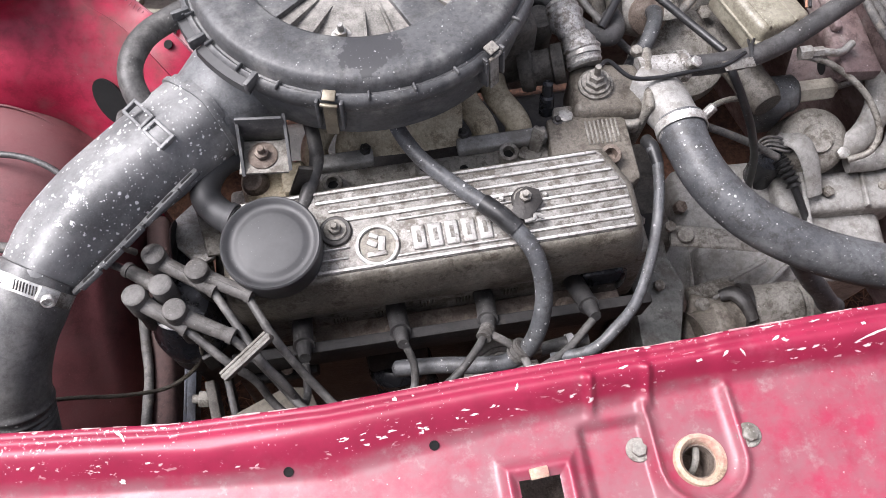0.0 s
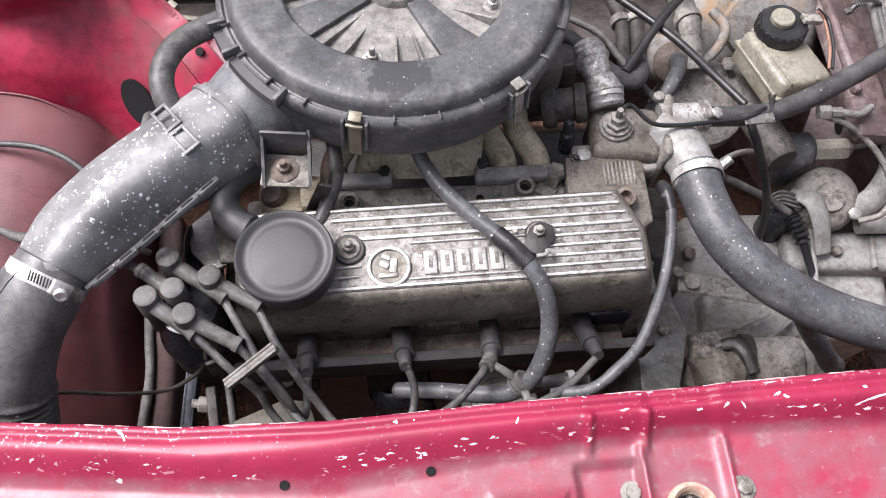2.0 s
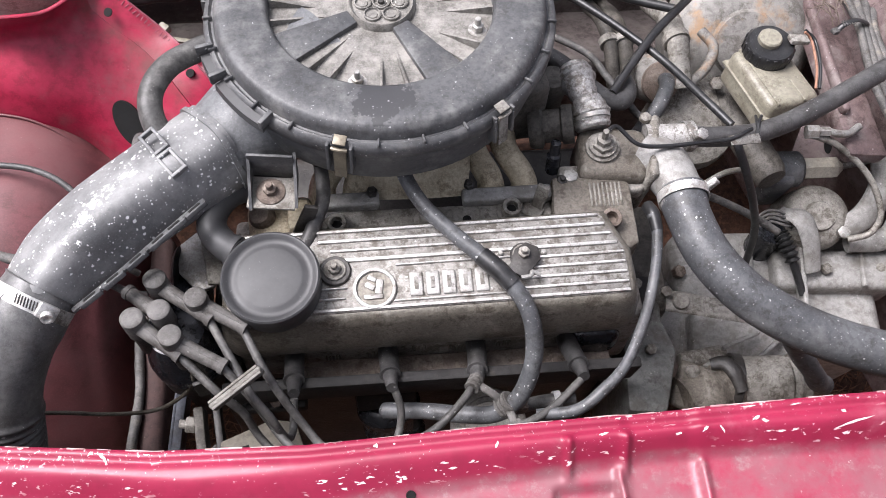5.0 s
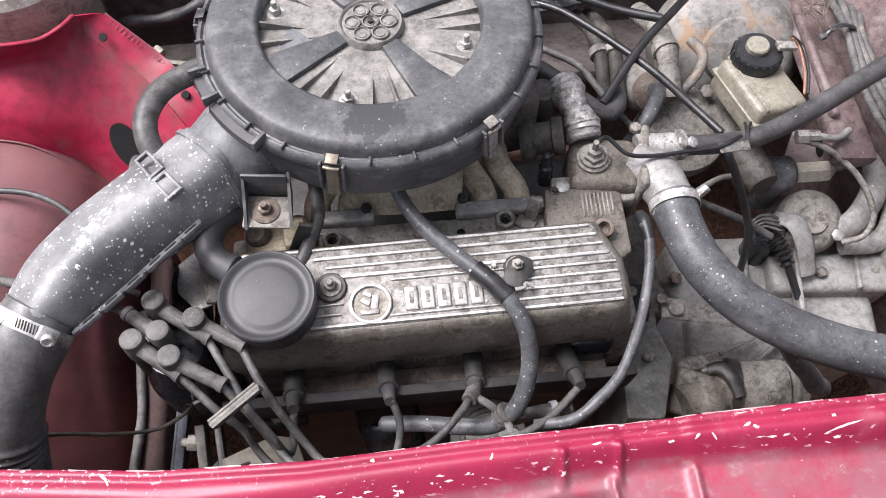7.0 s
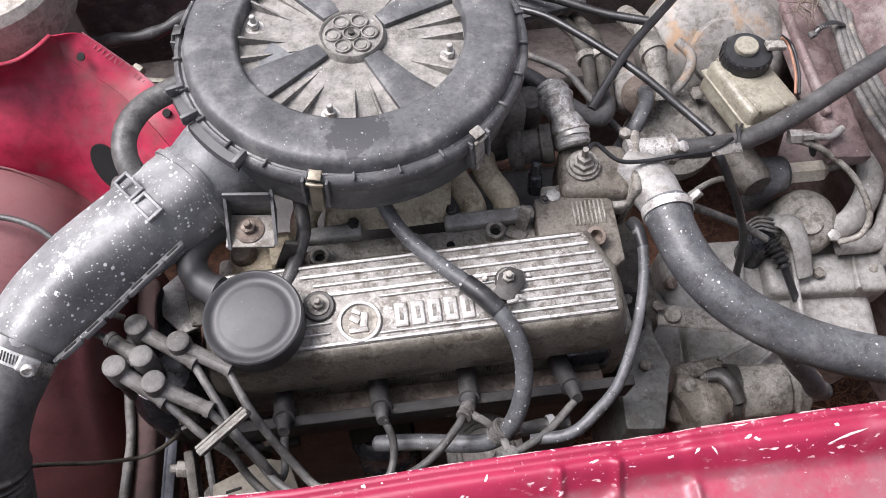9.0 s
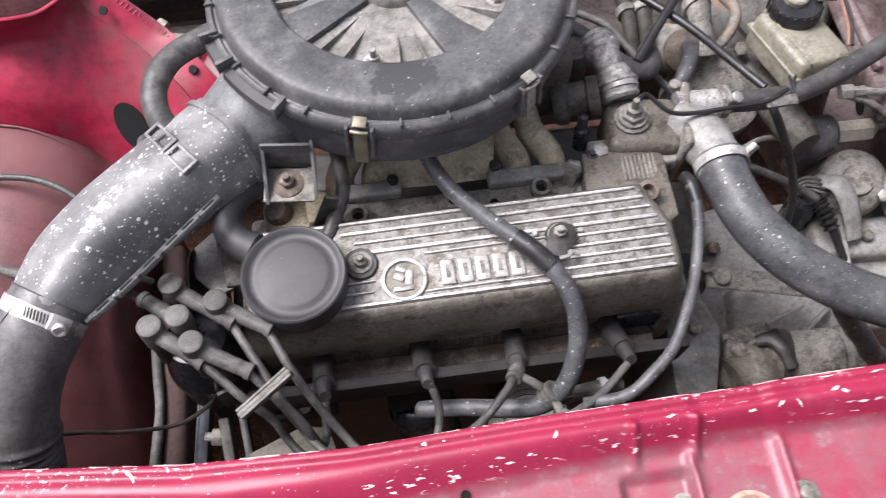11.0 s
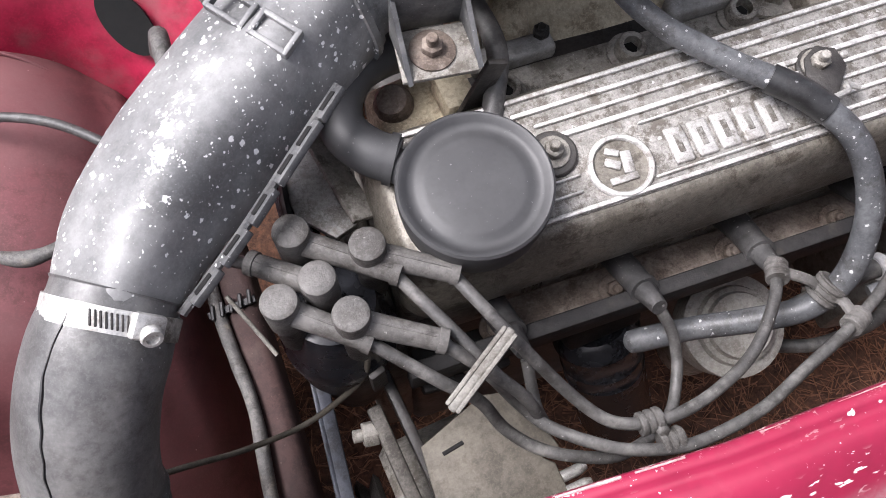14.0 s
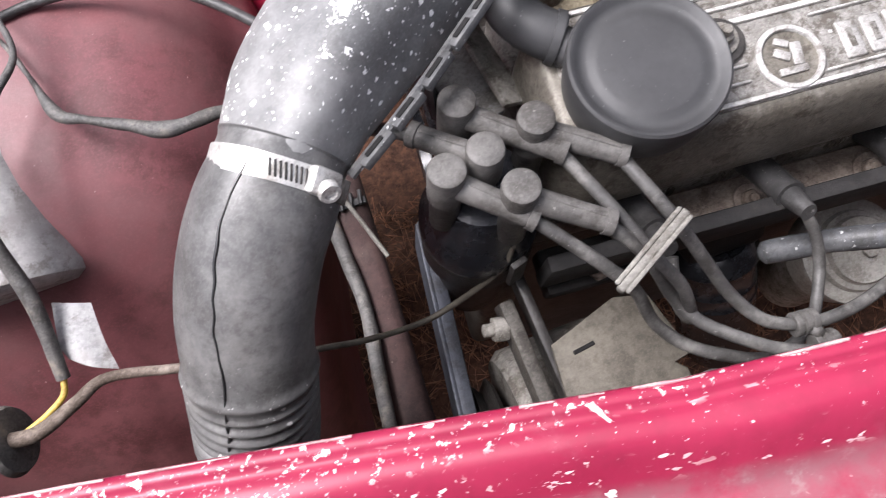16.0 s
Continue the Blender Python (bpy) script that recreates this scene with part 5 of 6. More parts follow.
def lead(cap, label, boot_end, pts, plug=None):
    """A lead with an angled boot on the distributor."""
    x, y = cap
    t = thing("ignition_lead", (x, y, 0.88), label, "ignition lead", "ignition leads on the distributor")
    zt = 0.9075
    part("terminal_boot", lathe([(0.0094, zt - 0.026), (0.0095, zt - 0.0025), (0.0091, zt - 0.0008), (0.0079, zt), (0.006, zt + 0.0003), (0, zt + 0.0003)], (x, y, 0), n=28), BOOT, t)
    e = Vector(boot_end)
    s = Vector((x, y, zt - 0.012))
    d = (e - s).normalized()
    barrel = part("boot_barrel", tube([s, s.lerp(e, 0.5), e], (0.0068, 0.0062, 0.0058), 18), BOOT, t)
    part("boot_collar", tube([e - d * 0.003, e + d * 0.0015], 0.0067, 18), BOOT, t)
    part("ridge", tube([s + d * 0.008 + Vector((0, 0, 0.0061)), e - d * 0.003 + Vector((0, 0, 0.0055))], 0.0009, 6), BOOT, t)
    if pts:
        part("cable", tube([e - d * 0.004, *pts], 0.0035, 14), RUBBER, t)
    return t


lead(CAPS[0], "dusty black ignition lead ending under the bundle", (-0.1365, 0.3045, 0.893), [(-0.119, 0.270, 0.884), (-0.105, 0.245, 0.874), (-0.093, 0.232, 0.860), (-0.083, 0.222, 0.83), (-0.080, 0.235, 0.812), (-0.078, 0.258, 0.824)])
lead(CAPS[1], "dusty black ignition lead running to the third plug", (-0.1085, 0.2955, 0.893), [(-0.096, 0.265, 0.886), (-0.081, 0.243, 0.868), (-0.066, 0.226, 0.847), (-0.053, 0.211, 0.840), (-0.039, 0.204, 0.838), (-0.018, 0.201, 0.838), (0.010, 0.206, 0.838), (0.041, 0.220, 0.838), (0.068, 0.246, 0.837), (0.081, 0.268, 0.828)])
lead(CAPS[3], "dusty black ignition lead looping back to the second plug", (-0.1600, 0.2765, 0.889), [(-0.132, 0.249, 0.876), (-0.115, 0.238, 0.856), (-0.105, 0.224, 0.836), (-0.091, 0.210, 0.828), (-0.072, 0.199, 0.826), (-0.045, 0.193, 0.815), (-0.01, 0.203, 0.800), (0.008, 0.225, 0.798), (0.013, 0.247, 0.808), (0.007, 0.266, 0.822)])
lead(CAPS[4], "dusty black ignition lead running along to the fourth plug", (-0.1255, 0.2655, 0.888), [(-0.110, 0.249, 0.874), (-0.094, 0.231, 0.846), (-0.083, 0.217, 0.840), (-0.066, 0.203, 0.840), (-0.046, 0.192, 0.838), (-0.017, 0.185, 0.834), (0.010, 0.186, 0.832), (0.037, 0.191, 0.832), (0.071, 0.204, 0.832), (0.098, 0.214, 0.832), (0.140, 0.234, 0.825), (0.172, 0.260, 0.824)])
lead(CAPS[2], "dusty black coil lead pointing away beneath the duct", (-0.205, 0.3330, 0.893), [(-0.222, 0.345, 0.885), (-0.24, 0.362, 0.86), (-0.25, 0.39, 0.82)])


def lead_marks(a, b, count):
    t = thing("lead_print", a, "worn pale printed dashes along an ignition lead", "print")
    p, q = Vector(a), Vector(b)
    m = (q - p).to_track_quat("X", "Z").to_matrix().to_4x4()
    rng = random.Random(count)
    for k in range(count):
        part("dash", rbox((0.0011, rng.uniform(0.0012, 0.0022), 0.0003), Matrix.Translation(p.lerp(q, k / (count - 1))) @ m, 0.0001, 1), LABEL, t)


lead_marks((-0.114, 0.2590, 0.8835), (-0.095, 0.2335, 0.8665), 12)


def separator():
    t = thing("lead_separator", (-0.115, 0.25, 0.88), "pale ridged rubber strap holding the ignition leads", "strap")
    a, b = Vector((-0.133, 0.232, 0.887)), Vector((-0.0935, 0.2575, 0.899))
    d = b - a
    m = Matrix.Translation((a + b) / 2) @ d.to_track_quat("X", "Z").to_matrix().to_4x4()
    part("strap", rbox((d.length, 0.0050, 0.011), m, 0.0018, 3), STRAP, t)
    for s in (-0.0031, 0.0031):
        part("ridge", rbox((d.length * 0.96, 0.0026, 0.003), m @ pose(0, s, 0.0045), 0.0011), STRAP, t)


separator()


def plug_boot(x, lean):
    t = thing("spark_plug_boot", (x, 0.30, 0.77), "dusty black rubber spark plug boot", "plug boot", "spark plug boots along the head")
    top = Vector((x, 0.302, 0.802))
    end = Vector((x + lean, 0.262, 0.826))
    mid = top.lerp(end, 0.55)
    part("sleeve", tube([top + Vector((0, 0.012, -0.01)), top, mid], (0.0092, 0.0092, 0.0086), 18), DARK_RUBBER, t)
    part("collar", tube([mid, mid.lerp(end, 0.2)], 0.0094, 18), DARK_RUBBER, t)
    part("tail", tube([mid, mid.lerp(end, 0.6), end], (0.0074, 0.0060, 0.0050), 16), DARK_RUBBER, t)


for px_, ln in ((-0.081, 0.003), (0.004, 0.002), (0.085, -0.004), (0.171, 0.004)):
    plug_boot(px_, ln)


def lead_clip(stops):
    """Ribbed collars round the leads, joined by a bent strap; stops: place, axis and radius of each."""
    t = thing("lead_clip", stops[0][0], "grey ribbed plastic clip tying ignition leads together", "clip", "clips on the front leads")
    for at, axis, r in stops:
        profile = [(r, -0.0065), (r + 0.0022, -0.0065)]
        for k in range(3):
            profile += [(r + 0.0026, -0.006 + 0.0045 * k), (r + 0.0026, -0.0035 + 0.0045 * k), (r + 0.0014, -0.003 + 0.0045 * k), (r + 0.0014, -0.0022 + 0.0045 * k)]
        part("collar", lathe(profile + [(r, 0.0068)], at, axis, 20), BOOT, t)
    for (a, _, ra), (b, _, rb) in zip(stops, stops[1:]):
        p, q = Vector(a), Vector(b)
        d = (q - p).normalized()
        part("bridge", tube([p + d * ra + Vector((0, 0, 0.002)), p.lerp(q, 0.5) + Vector((0, 0, 0.004)), q - d * rb + Vector((0, 0, 0.002))], 0.0036, 10, flat=0.6), BOOT, t)


lead_clip([((0.077, 0.259, 0.8335), (0.012, 0.021, -0.008), 0.0042), ((0.104, 0.241, 0.8255), (0.020, 0.010, 0.024), 0.0078), ((0.108, 0.2185, 0.8305), (0.042, 0.02, -0.006), 0.0041)])
lead_clip([((-0.030, 0.2025, 0.8375), (1, 0.0, 0), 0.0041), ((-0.022, 0.190, 0.834), (1, 0.05, 0), 0.0040)])
hose("wiring_lead", "grey spattered wire curving down to the gearbox", [(0.252, 0.400, 0.868), (0.255, 0.385, 0.864), (0.247, 0.347, 0.859), (0.230, 0.303, 0.853), (0.208, 0.264, 0.847), (0.186, 0.244, 0.841), (0.163, 0.231, 0.831), (0.130, 0.232, 0.82)], (0.0052, 0.0052, 0.0048, 0.0048, 0.0048, 0.0052, 0.0052, 0.0052), RUBBER_SPOT, "wire")
hose("sensor_connector", "black rubber connector sleeve on a wire", [(0.252, 0.412, 0.862), (0.2535, 0.400, 0.867), (0.255, 0.384, 0.864)], (0.0062, 0.0062, 0.0054), BLACK_CABLE, "connector")


# ---- below the leads ----
def oil_filter():
    t = thing("oil_filter", (0.035, 0.27, 0.5), "oily black canister oil filter low on the block", "oil filter")
    part("canister", lathe([(0.0, -0.004), (0.024, -0.004), (0.031, 0.002), (0.0325, 0.008), (0.030, 0.012), (0.030, 0.030), (0.031, 0.032), (0.030, 0.034), (0.030, 0.044), (0.031, 0.046), (0.030, 0.048), (0.030, 0.110), (0.026, 0.120), (0.0, 0.122)], (0.0, 0.292, 0.71), (0.007, -0.02, -0.04), 40), BLACK_OIL, t)
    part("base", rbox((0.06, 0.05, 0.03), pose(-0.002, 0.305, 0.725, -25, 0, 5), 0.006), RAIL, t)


def fuel_pump():
    t = thing("fuel_pump", (0.12, 0.27, 0.55), "round grey cast fuel pump with stepped lid", "fuel pump")
    part("lid", lathe([(0.037, -0.024), (0.0385, -0.002), (0.039, 0.001), (0.0385, 0.004), (0.0355, 0.0055), (0.030, 0.006), (0.0285, 0.011), (0.025, 0.0125), (0.0235, 0.017), (0, 0.018)], (0.101, 0.262, 0.695), (-0.02, -0.30, 1), 48), PUMP, t)
    part("body", lathe([(0.026, -0.09), (0.028, -0.02)], (0.103, 0.268, 0.68), (0, -0.1, 1), 24), CAST, t)
    bolt(t, (0.103, 0.256, 0.713), 0.006, 0.004, (-0.02, -0.3, 1), PUMP)
    part("pipe", tube([(0.135, 0.245, 0.66), (0.17, 0.232, 0.67), (0.22, 0.235, 0.67), (0.25, 0.25, 0.66)], 0.0055, 12), RUBBER, t)


oil_filter()
fuel_pump()


def alternator():
    t = thing("alternator", (-0.14, 0.23, 0.6), "dusty alternator with slotted bracket and tan cover plate", "alternator")
    part("case", lathe([(0.045, 0), (0.05, 0.006), (0.05, 0.07), (0.046, 0.085), (0.02, 0.09)], (-0.17, 0.21, 0.69), (1, 0.1, 0), 36), CAST, t)
    part("pulley", lathe([(0.03, 0), (0.034, 0.003), (0.026, 0.009), (0.034, 0.015), (0.03, 0.018)], (-0.195, 0.21, 0.69), (1, 0.05, 0), 36), IRON, t)
    part("cover_plate", prism([(-0.148, 0.238), (-0.150, 0.17), (-0.072, 0.17), (-0.075, 0.204), (-0.081, 0.209), (-0.069, 0.212), (-0.082, 0.252), (-0.103, 0.256)], 0.774, 0.778, 0.001), PLATE, t, "tan dust-covered steel plate")
    part("plate_slot", rbox((0.014, 0.0025, 0.001), pose(-0.130, 0.231, 0.7783, 0, 0, 12), 0.0003, 1), HOLE, t)
    part("arm", rbox((0.009, 0.085, 0.022), pose(-0.163, 0.228, 0.772, 10, 0, 7), 0.002), CAST_DARK, t)
    part("arm", rbox((0.007, 0.10, 0.016), pose(-0.150, 0.245, 0.770, 12, 0, 8), 0.002), IRON, t)
    bolt(t, (-0.170, 0.254, 0.780), 0.008, 0.009, (-1, 0.1, 0.15), CAST, stud=0.006)
    for k in (0, 1):
        part("terminal", lathe([(0.0035, 0), (0.0035, 0.012), (0.002, 0.016)], (-0.074, 0.186 + 0.009 * k, 0.776), (1, 0.1, 0.1), 12), STEEL, t)
    part("brush_wire", tube([(-0.07, 0.182, 0.776), (-0.055, 0.180, 0.770), (-0.045, 0.17, 0.75)], 0.002, 8), BLACK_CABLE, t)


alternator()


def side_bar():
    t = thing("steel_bar", (-0.198, 0.27, 0.60), "blue-grey steel bar beside the distributor", "bar")
    part("web", rbox((0.0035, 0.15, 0.05), pose(-0.2035, 0.275, 0.71, 3, 0, -3), 0.001), BLUEBAR, t)
    part("flange", rbox((0.010, 0.15, 0.0035), pose(-0.1985, 0.275, 0.733, 3, 0, -3), 0.001), BLUEBAR, t)
    hose("brake_pipe", "dirty rubber-covered pipe along the chassis rail", [(-0.256, 0.43, 0.70), (-0.256, 0.395, 0.70), (-0.252, 0.355, 0.703), (-0.247, 0.31, 0.705), (-0.250, 0.25, 0.705), (-0.253, 0.17, 0.70)], 0.0050, WIRE, "pipe", wobble=0.12)
    hose("dry_stick", "thin dry straw lying on the rail", [(-0.2445, 0.391, 0.722), (-0.2335, 0.368, 0.712), (-0.2225, 0.344, 0.703)], 0.0017, STRAP, "straw")
    hose("thin_wire", "thin brown wire strung between duct and distributor", [(-0.33, 0.262, 0.815), (-0.283, 0.266, 0.800), (-0.250, 0.269, 0.780), (-0.214, 0.275, 0.765), (-0.185, 0.279, 0.785), (-0.168, 0.280, 0.815), (-0.163, 0.284, 0.835)], 0.0019, PLATE, "wire")
    c = thing("pipe_clip", (-0.245, 0.385, 0.70), "toothed black cable tie round the pipe", "clip")
    for k in range(5):
        part("tooth", rbox((0.003, 0.012, 0.003), pose(-0.259 + k * 0.007, 0.388 + 0.001 * k, 0.706, 0, 0, -6), 0.0008, 1), BLACK_CABLE, c)
    part("tie", rbox((0.036, 0.006, 0.002), pose(-0.245, 0.389, 0.7035, 0, 0, 5), 0.0006, 1), BLACK_CABLE, c)
    b = thing("drive_belt", (-0.18, 0.38, 0.7), "black drive belt with pale edge line", "belt")
    part("belt", tube([(-0.180, 0.35, 0.78), (-0.183, 0.365, 0.83), (-0.182, 0.385, 0.848), (-0.18, 0.40, 0.83), (-0.18, 0.41, 0.76)], 0.009, 8, flat=0.35, up=(1, 0, 0)), BLACK_CABLE, b)
    part("pulley", lathe([(0.045, -0.010), (0.05, -0.006), (0.044, 0.0), (0.05, 0.006), (0.045, 0.010), (0.03, 0.010), (0.028, 0.004), (0, 0.004)], (-0.178, 0.375, 0.795), (-1, 0, 0), 44), BLACK_OIL, b)


side_bar()


# ---- wires on the left wing, lamp cover ----
hose("wing_cable", "grey cable draped across the maroon wing", [(-0.46, 0.478, 0.835), (-0.40, 0.503, 0.838), (-0.348, 0.501, 0.842), (-0.307, 0.484, 0.846), (-0.271, 0.452, 0.850), (-0.23, 0.41, 0.84)], 0.0031, DARK_RUBBER, "cable")
hose("taped_loom", "lumpy taped wiring loom across the wing", [(-0.43, 0.50, 0.845), (-0.411, 0.479, 0.842), (-0.398, 0.452, 0.842), (-0.386, 0.424, 0.842), (-0.371, 0.416, 0.842), (-0.348, 0.406, 0.842), (-0.327, 0.398, 0.842), (-0.295, 0.400, 0.845), (-0.262, 0.402, 0.84), (-0.23, 0.40, 0.8)], (0.0012, 0.0013, 0.0015, 0.0038, 0.0030, 0.0036, 0.0044, 0.0030, 0.0034, 0.0030), WIRE, "wiring loom", wobble=0.35)
hose("black_pipe", "grey pipe rising beside the red skirt", [(-0.238, 0.55, 0.80), (-0.229, 0.525, 0.845), (-0.228, 0.495, 0.848), (-0.224, 0.46, 0.83)], 0.0062, WIRE, "pipe")


def lamp_wiring():
    t = thing("headlamp_cover", (-0.46, 0.36, 0.74), "grey conical cover at the back of the headlamp", "lamp cover")
    part("cone", lathe([(0.040, -0.03), (0.045, 0.006), (0.055, 0.106), (0.053, 0.112), (0.046, 0.116), (0.0, 0.117)], (-0.460, 0.462, 0.803), (0.08, -1, -0.32), 40), SHROUD, t)
    part("crease", tube([(-0.435, 0.395, 0.825), (-0.425, 0.390, 0.815)], 0.0012, 6), IRON, t)
    hose("lamp_loom", "grey taped loom hanging to the headlamp plug", [(-0.45, 0.535, 0.85), (-0.418, 0.505, 0.855), (-0.400, 0.462, 0.855), (-0.412, 0.435, 0.855), (-0.428, 0.405, 0.855), (-0.428, 0.365, 0.848), (-0.417, 0.325, 0.825), (-0.415, 0.287, 0.80)], (0.0019, 0.0019, 0.0020, 0.0024, 0.0042, 0.0042, 0.0046, 0.0040), WIRE, "wiring loom", wobble=0.12)
    hose("yellow_wire", "thin yellow wire beside the loom", [(-0.46, 0.425, 0.85), (-0.44, 0.415, 0.853), (-0.430, 0.400, 0.852)], 0.0018, YELLOW, "wire")
    hose("yellow_wire", "thin yellow wire leaving the loom end", [(-0.415, 0.287, 0.80), (-0.417, 0.278, 0.798), (-0.428, 0.270, 0.796), (-0.442, 0.263, 0.795)], 0.0018, YELLOW, "wire")
    hose("plug_wire", "brown-grey wire from the headlamp plug under the duct", [(-0.450, 0.262, 0.795), (-0.432, 0.262, 0.797), (-0.410, 0.272, 0.800), (-0.392, 0.281, 0.80), (-0.355, 0.276, 0.80), (-0.32, 0.27, 0.80)], (0.0046, 0.0042, 0.0036, 0.003, 0.0028, 0.0028), RUST, "wire")
    p = thing("headlamp_plug", (-0.46, 0.265, 0.78), "dark rubber headlamp plug with flange", "plug")
    part("flange", lathe([(0.018, 0), (0.02, 0.002), (0.018, 0.006), (0.01, 0.007)], (-0.452, 0.263, 0.79), (1, 0, 0.3), 24), WIRE, p)
    part("body", lathe([(0.014, 0), (0.014, 0.03)], (-0.485, 0.268, 0.782), (1, 0, 0.2), 20), IRON, p)
    l = thing("wire_label", (-0.40, 0.30, 0.80), "folded grey paper tag on the loom", "tag")
    part("tag", sheet([[(-0.412, 0.327, 0.812), (-0.403, 0.324, 0.813), (-0.392, 0.322, 0.810)], [(-0.413, 0.305, 0.806), (-0.402, 0.303, 0.808), (-0.390, 0.302, 0.803)], [(-0.410, 0.296, 0.802), (-0.398, 0.288, 0.804), (-0.386, 0.285, 0.797)]], 4, 4, 0.0006), LABEL, l)


lamp_wiring()


# ---- cooling and gearbox side ----
def thermostat():
    t = thing("thermostat_housing", (0.23, 0.46, 0.82), "grey cast thermostat housing with crusted outlet", "thermostat housing")
    part("body", rbox((0.066, 0.056, 0.060), pose(0.2265, 0.468, 0.848, 4, 0, -6), 0.010, 3), CAST_BROWN, t)
    part("foot", prism([(0.172, 0.442), (0.182, 0.432), (0.250, 0.430), (0.262, 0.442), (0.262, 0.462), (0.175, 0.462)], 0.846, 0.862, 0.003), CAST, t)
    part("flange", rbox((0.010, 0.072, 0.066), pose(0.262, 0.468, 0.852, 0, 6, -12), 0.005, 3), CAST, t)
    part("outlet", tube([(0.262, 0.468, 0.858), (0.275, 0.455, 0.864), (0.282, 0.430, 0.868), (0.284, 0.410, 0.868)], (0.027, 0.025, 0.0215, 0.021), 28), CAST_LIGHT, t, "corroded alloy outlet neck")
    part("side_neck", tube([(0.262, 0.483, 0.868), (0.285, 0.483, 0.870), (0.310, 0.484, 0.871)], (0.016, 0.014, 0.013), 22), ALLOY_MID, t, "white-crusted side neck")
    part("clamp", band((0.303, 0.4835, 0.871), (1, 0.02, 0), 0.014, 0.009), FOIL, t)
    bolt(t, (0.305, 0.472, 0.886), 0.006, 0.012, (0.2, -0.4, 1), FOIL)
    bolt(t, (0.183, 0.446, 0.862), 0.0075, 0.007, (0, 0, 1), STEEL)
    bolt(t, (0.262, 0.500, 0.878), 0.006, 0.006, (0, 0, 1), CAST)
    s = part("sensor_seat", lathe([(0.016, 0), (0.016, 0.004), (0.0135, 0.005), (0.013, 0.008)], (0.215, 0.468, 0.878), (-0.1, -0.1, 1), 28), CAST, t)
    part("sensor", lathe([(0.0105, 0.006), (0.0105, 0.013), (0.0075, 0.014), (0.007, 0.02), (0.0035, 0.021), (0.003, 0.032), (0, 0.032)], (0.215, 0.468, 0.878), (-0.1, -0.1, 1), 6), CAST, s, "dull grey temperature sensor")
    hose("sensor_wire", "thin black sensor wire", [(0.2135, 0.466, 0.908), (0.224, 0.472, 0.906), (0.243, 0.458, 0.897), (0.270, 0.458, 0.892), (0.305, 0.462, 0.890), (0.335, 0.466, 0.888), (0.36, 0.478, 0.887)], 0.0021, BLACK_CABLE, "wire")
    f = thing("foil_hose", (0.20, 0.51, 0.87), "crinkled silver foil wrapped hose", "hose")
    part("sleeve", tube([(0.196, 0.553, 0.893), (0.201, 0.530, 0.893), (0.207, 0.508, 0.888), (0.210, 0.490, 0.880)], lambda u: 0.0150 + 0.0014 * abs(math.sin(u * 19)) + 0.0006 * math.sin(u * 61), 28, 16, wobble=0.30), FOIL, f)
    part("collar", band((0.2085, 0.500, 0.886), (0.1, -0.9, -0.3), 0.0165, 0.008), STEEL, f)
    r = thing("radiator_hose", (0.30, 0.35, 0.85), "large white-spattered grey rubber radiator hose", "hose")
    part("hose", tube([(0.2845, 0.424, 0.869), (0.286, 0.395, 0.868), (0.298, 0.356, 0.863), (0.325, 0.320, 0.856), (0.365, 0.292, 0.848), (0.41, 0.272, 0.842), (0.46, 0.256, 0.838), (0.56, 0.225, 0.82)], (0.0225, 0.0205, 0.0205, 0.0205, 0.0205, 0.0205, 0.0205, 0.0205), 32, 10), RUBBER_SPOT, r)
    part("clamp", band((0.2848, 0.416, 0.8692), (0.0, -1, -0.02), 0.0225, 0.009), BAND, r, "bright hose clamp")
    bolt(r, (0.308, 0.424, 0.872), 0.005, 0.012, (0.7, 0.3, 0.6), FOIL)
    hose("heater_hose", "dark rubber heater hose running to the side wing", [(0.300, 0.484, 0.870), (0.337, 0.484, 0.868), (0.379, 0.493, 0.860), (0.418, 0.506, 0.860), (0.469, 0.527, 0.870), (0.515, 0.548, 0.880), (0.58, 0.577, 0.895)], (0.0100, 0.0100, 0.0100, 0.0102, 0.0102, 0.0102, 0.0102), DARK_RUBBER, n=20)
    w = thing("wire_tie", (0.37, 0.49, 0.88), "twisted black wire tie and metal tag on the heater hose", "tie")
    for k in range(2):
        part("loop", tube([(0.366 + 0.007 * k, 0.476, 0.872), (0.372 + 0.002 * k, 0.484, 0.872), (0.377 - 0.002 * k, 0.496, 0.873), (0.386 - 0.006 * k, 0.509, 0.866)], 0.0016, 6), BLACK_CABLE, w)
    part("tag", rbox((0.034, 0.010, 0.0015), pose(0.352, 0.468, 0.884, 15, 10, 10), 0.0005), ALLOY, w)


thermostat()
hose("throttle_cable", "black throttle cable arching towards the bulkhead", [(0.16, 0.72, 0.850), (0.207, 0.692, 0.860), (0.240, 0.662, 0.863), (0.295, 0.588, 0.870), (0.333, 0.538, 0.863), (0.355, 0.502, 0.862)], 0.0042, BLACK_CABLE, "cable")
hose("clutch_hose", "shiny black cable crossing over the others", [(0.375, 0.70, 0.866), (0.335, 0.654, 0.877), (0.291, 0.608, 0.877), (0.240, 0.543, 0.868)], 0.0046, BLACK_CABLE, "cable")
hose("bulkhead_cable", "black cable across the bulkhead", [(0.20, 0.74, 0.845), (0.238, 0.720, 0.850), (0.286, 0.692, 0.850), (0.333, 0.668, 0.855)], 0.005, BLACK_CABLE, "cable")
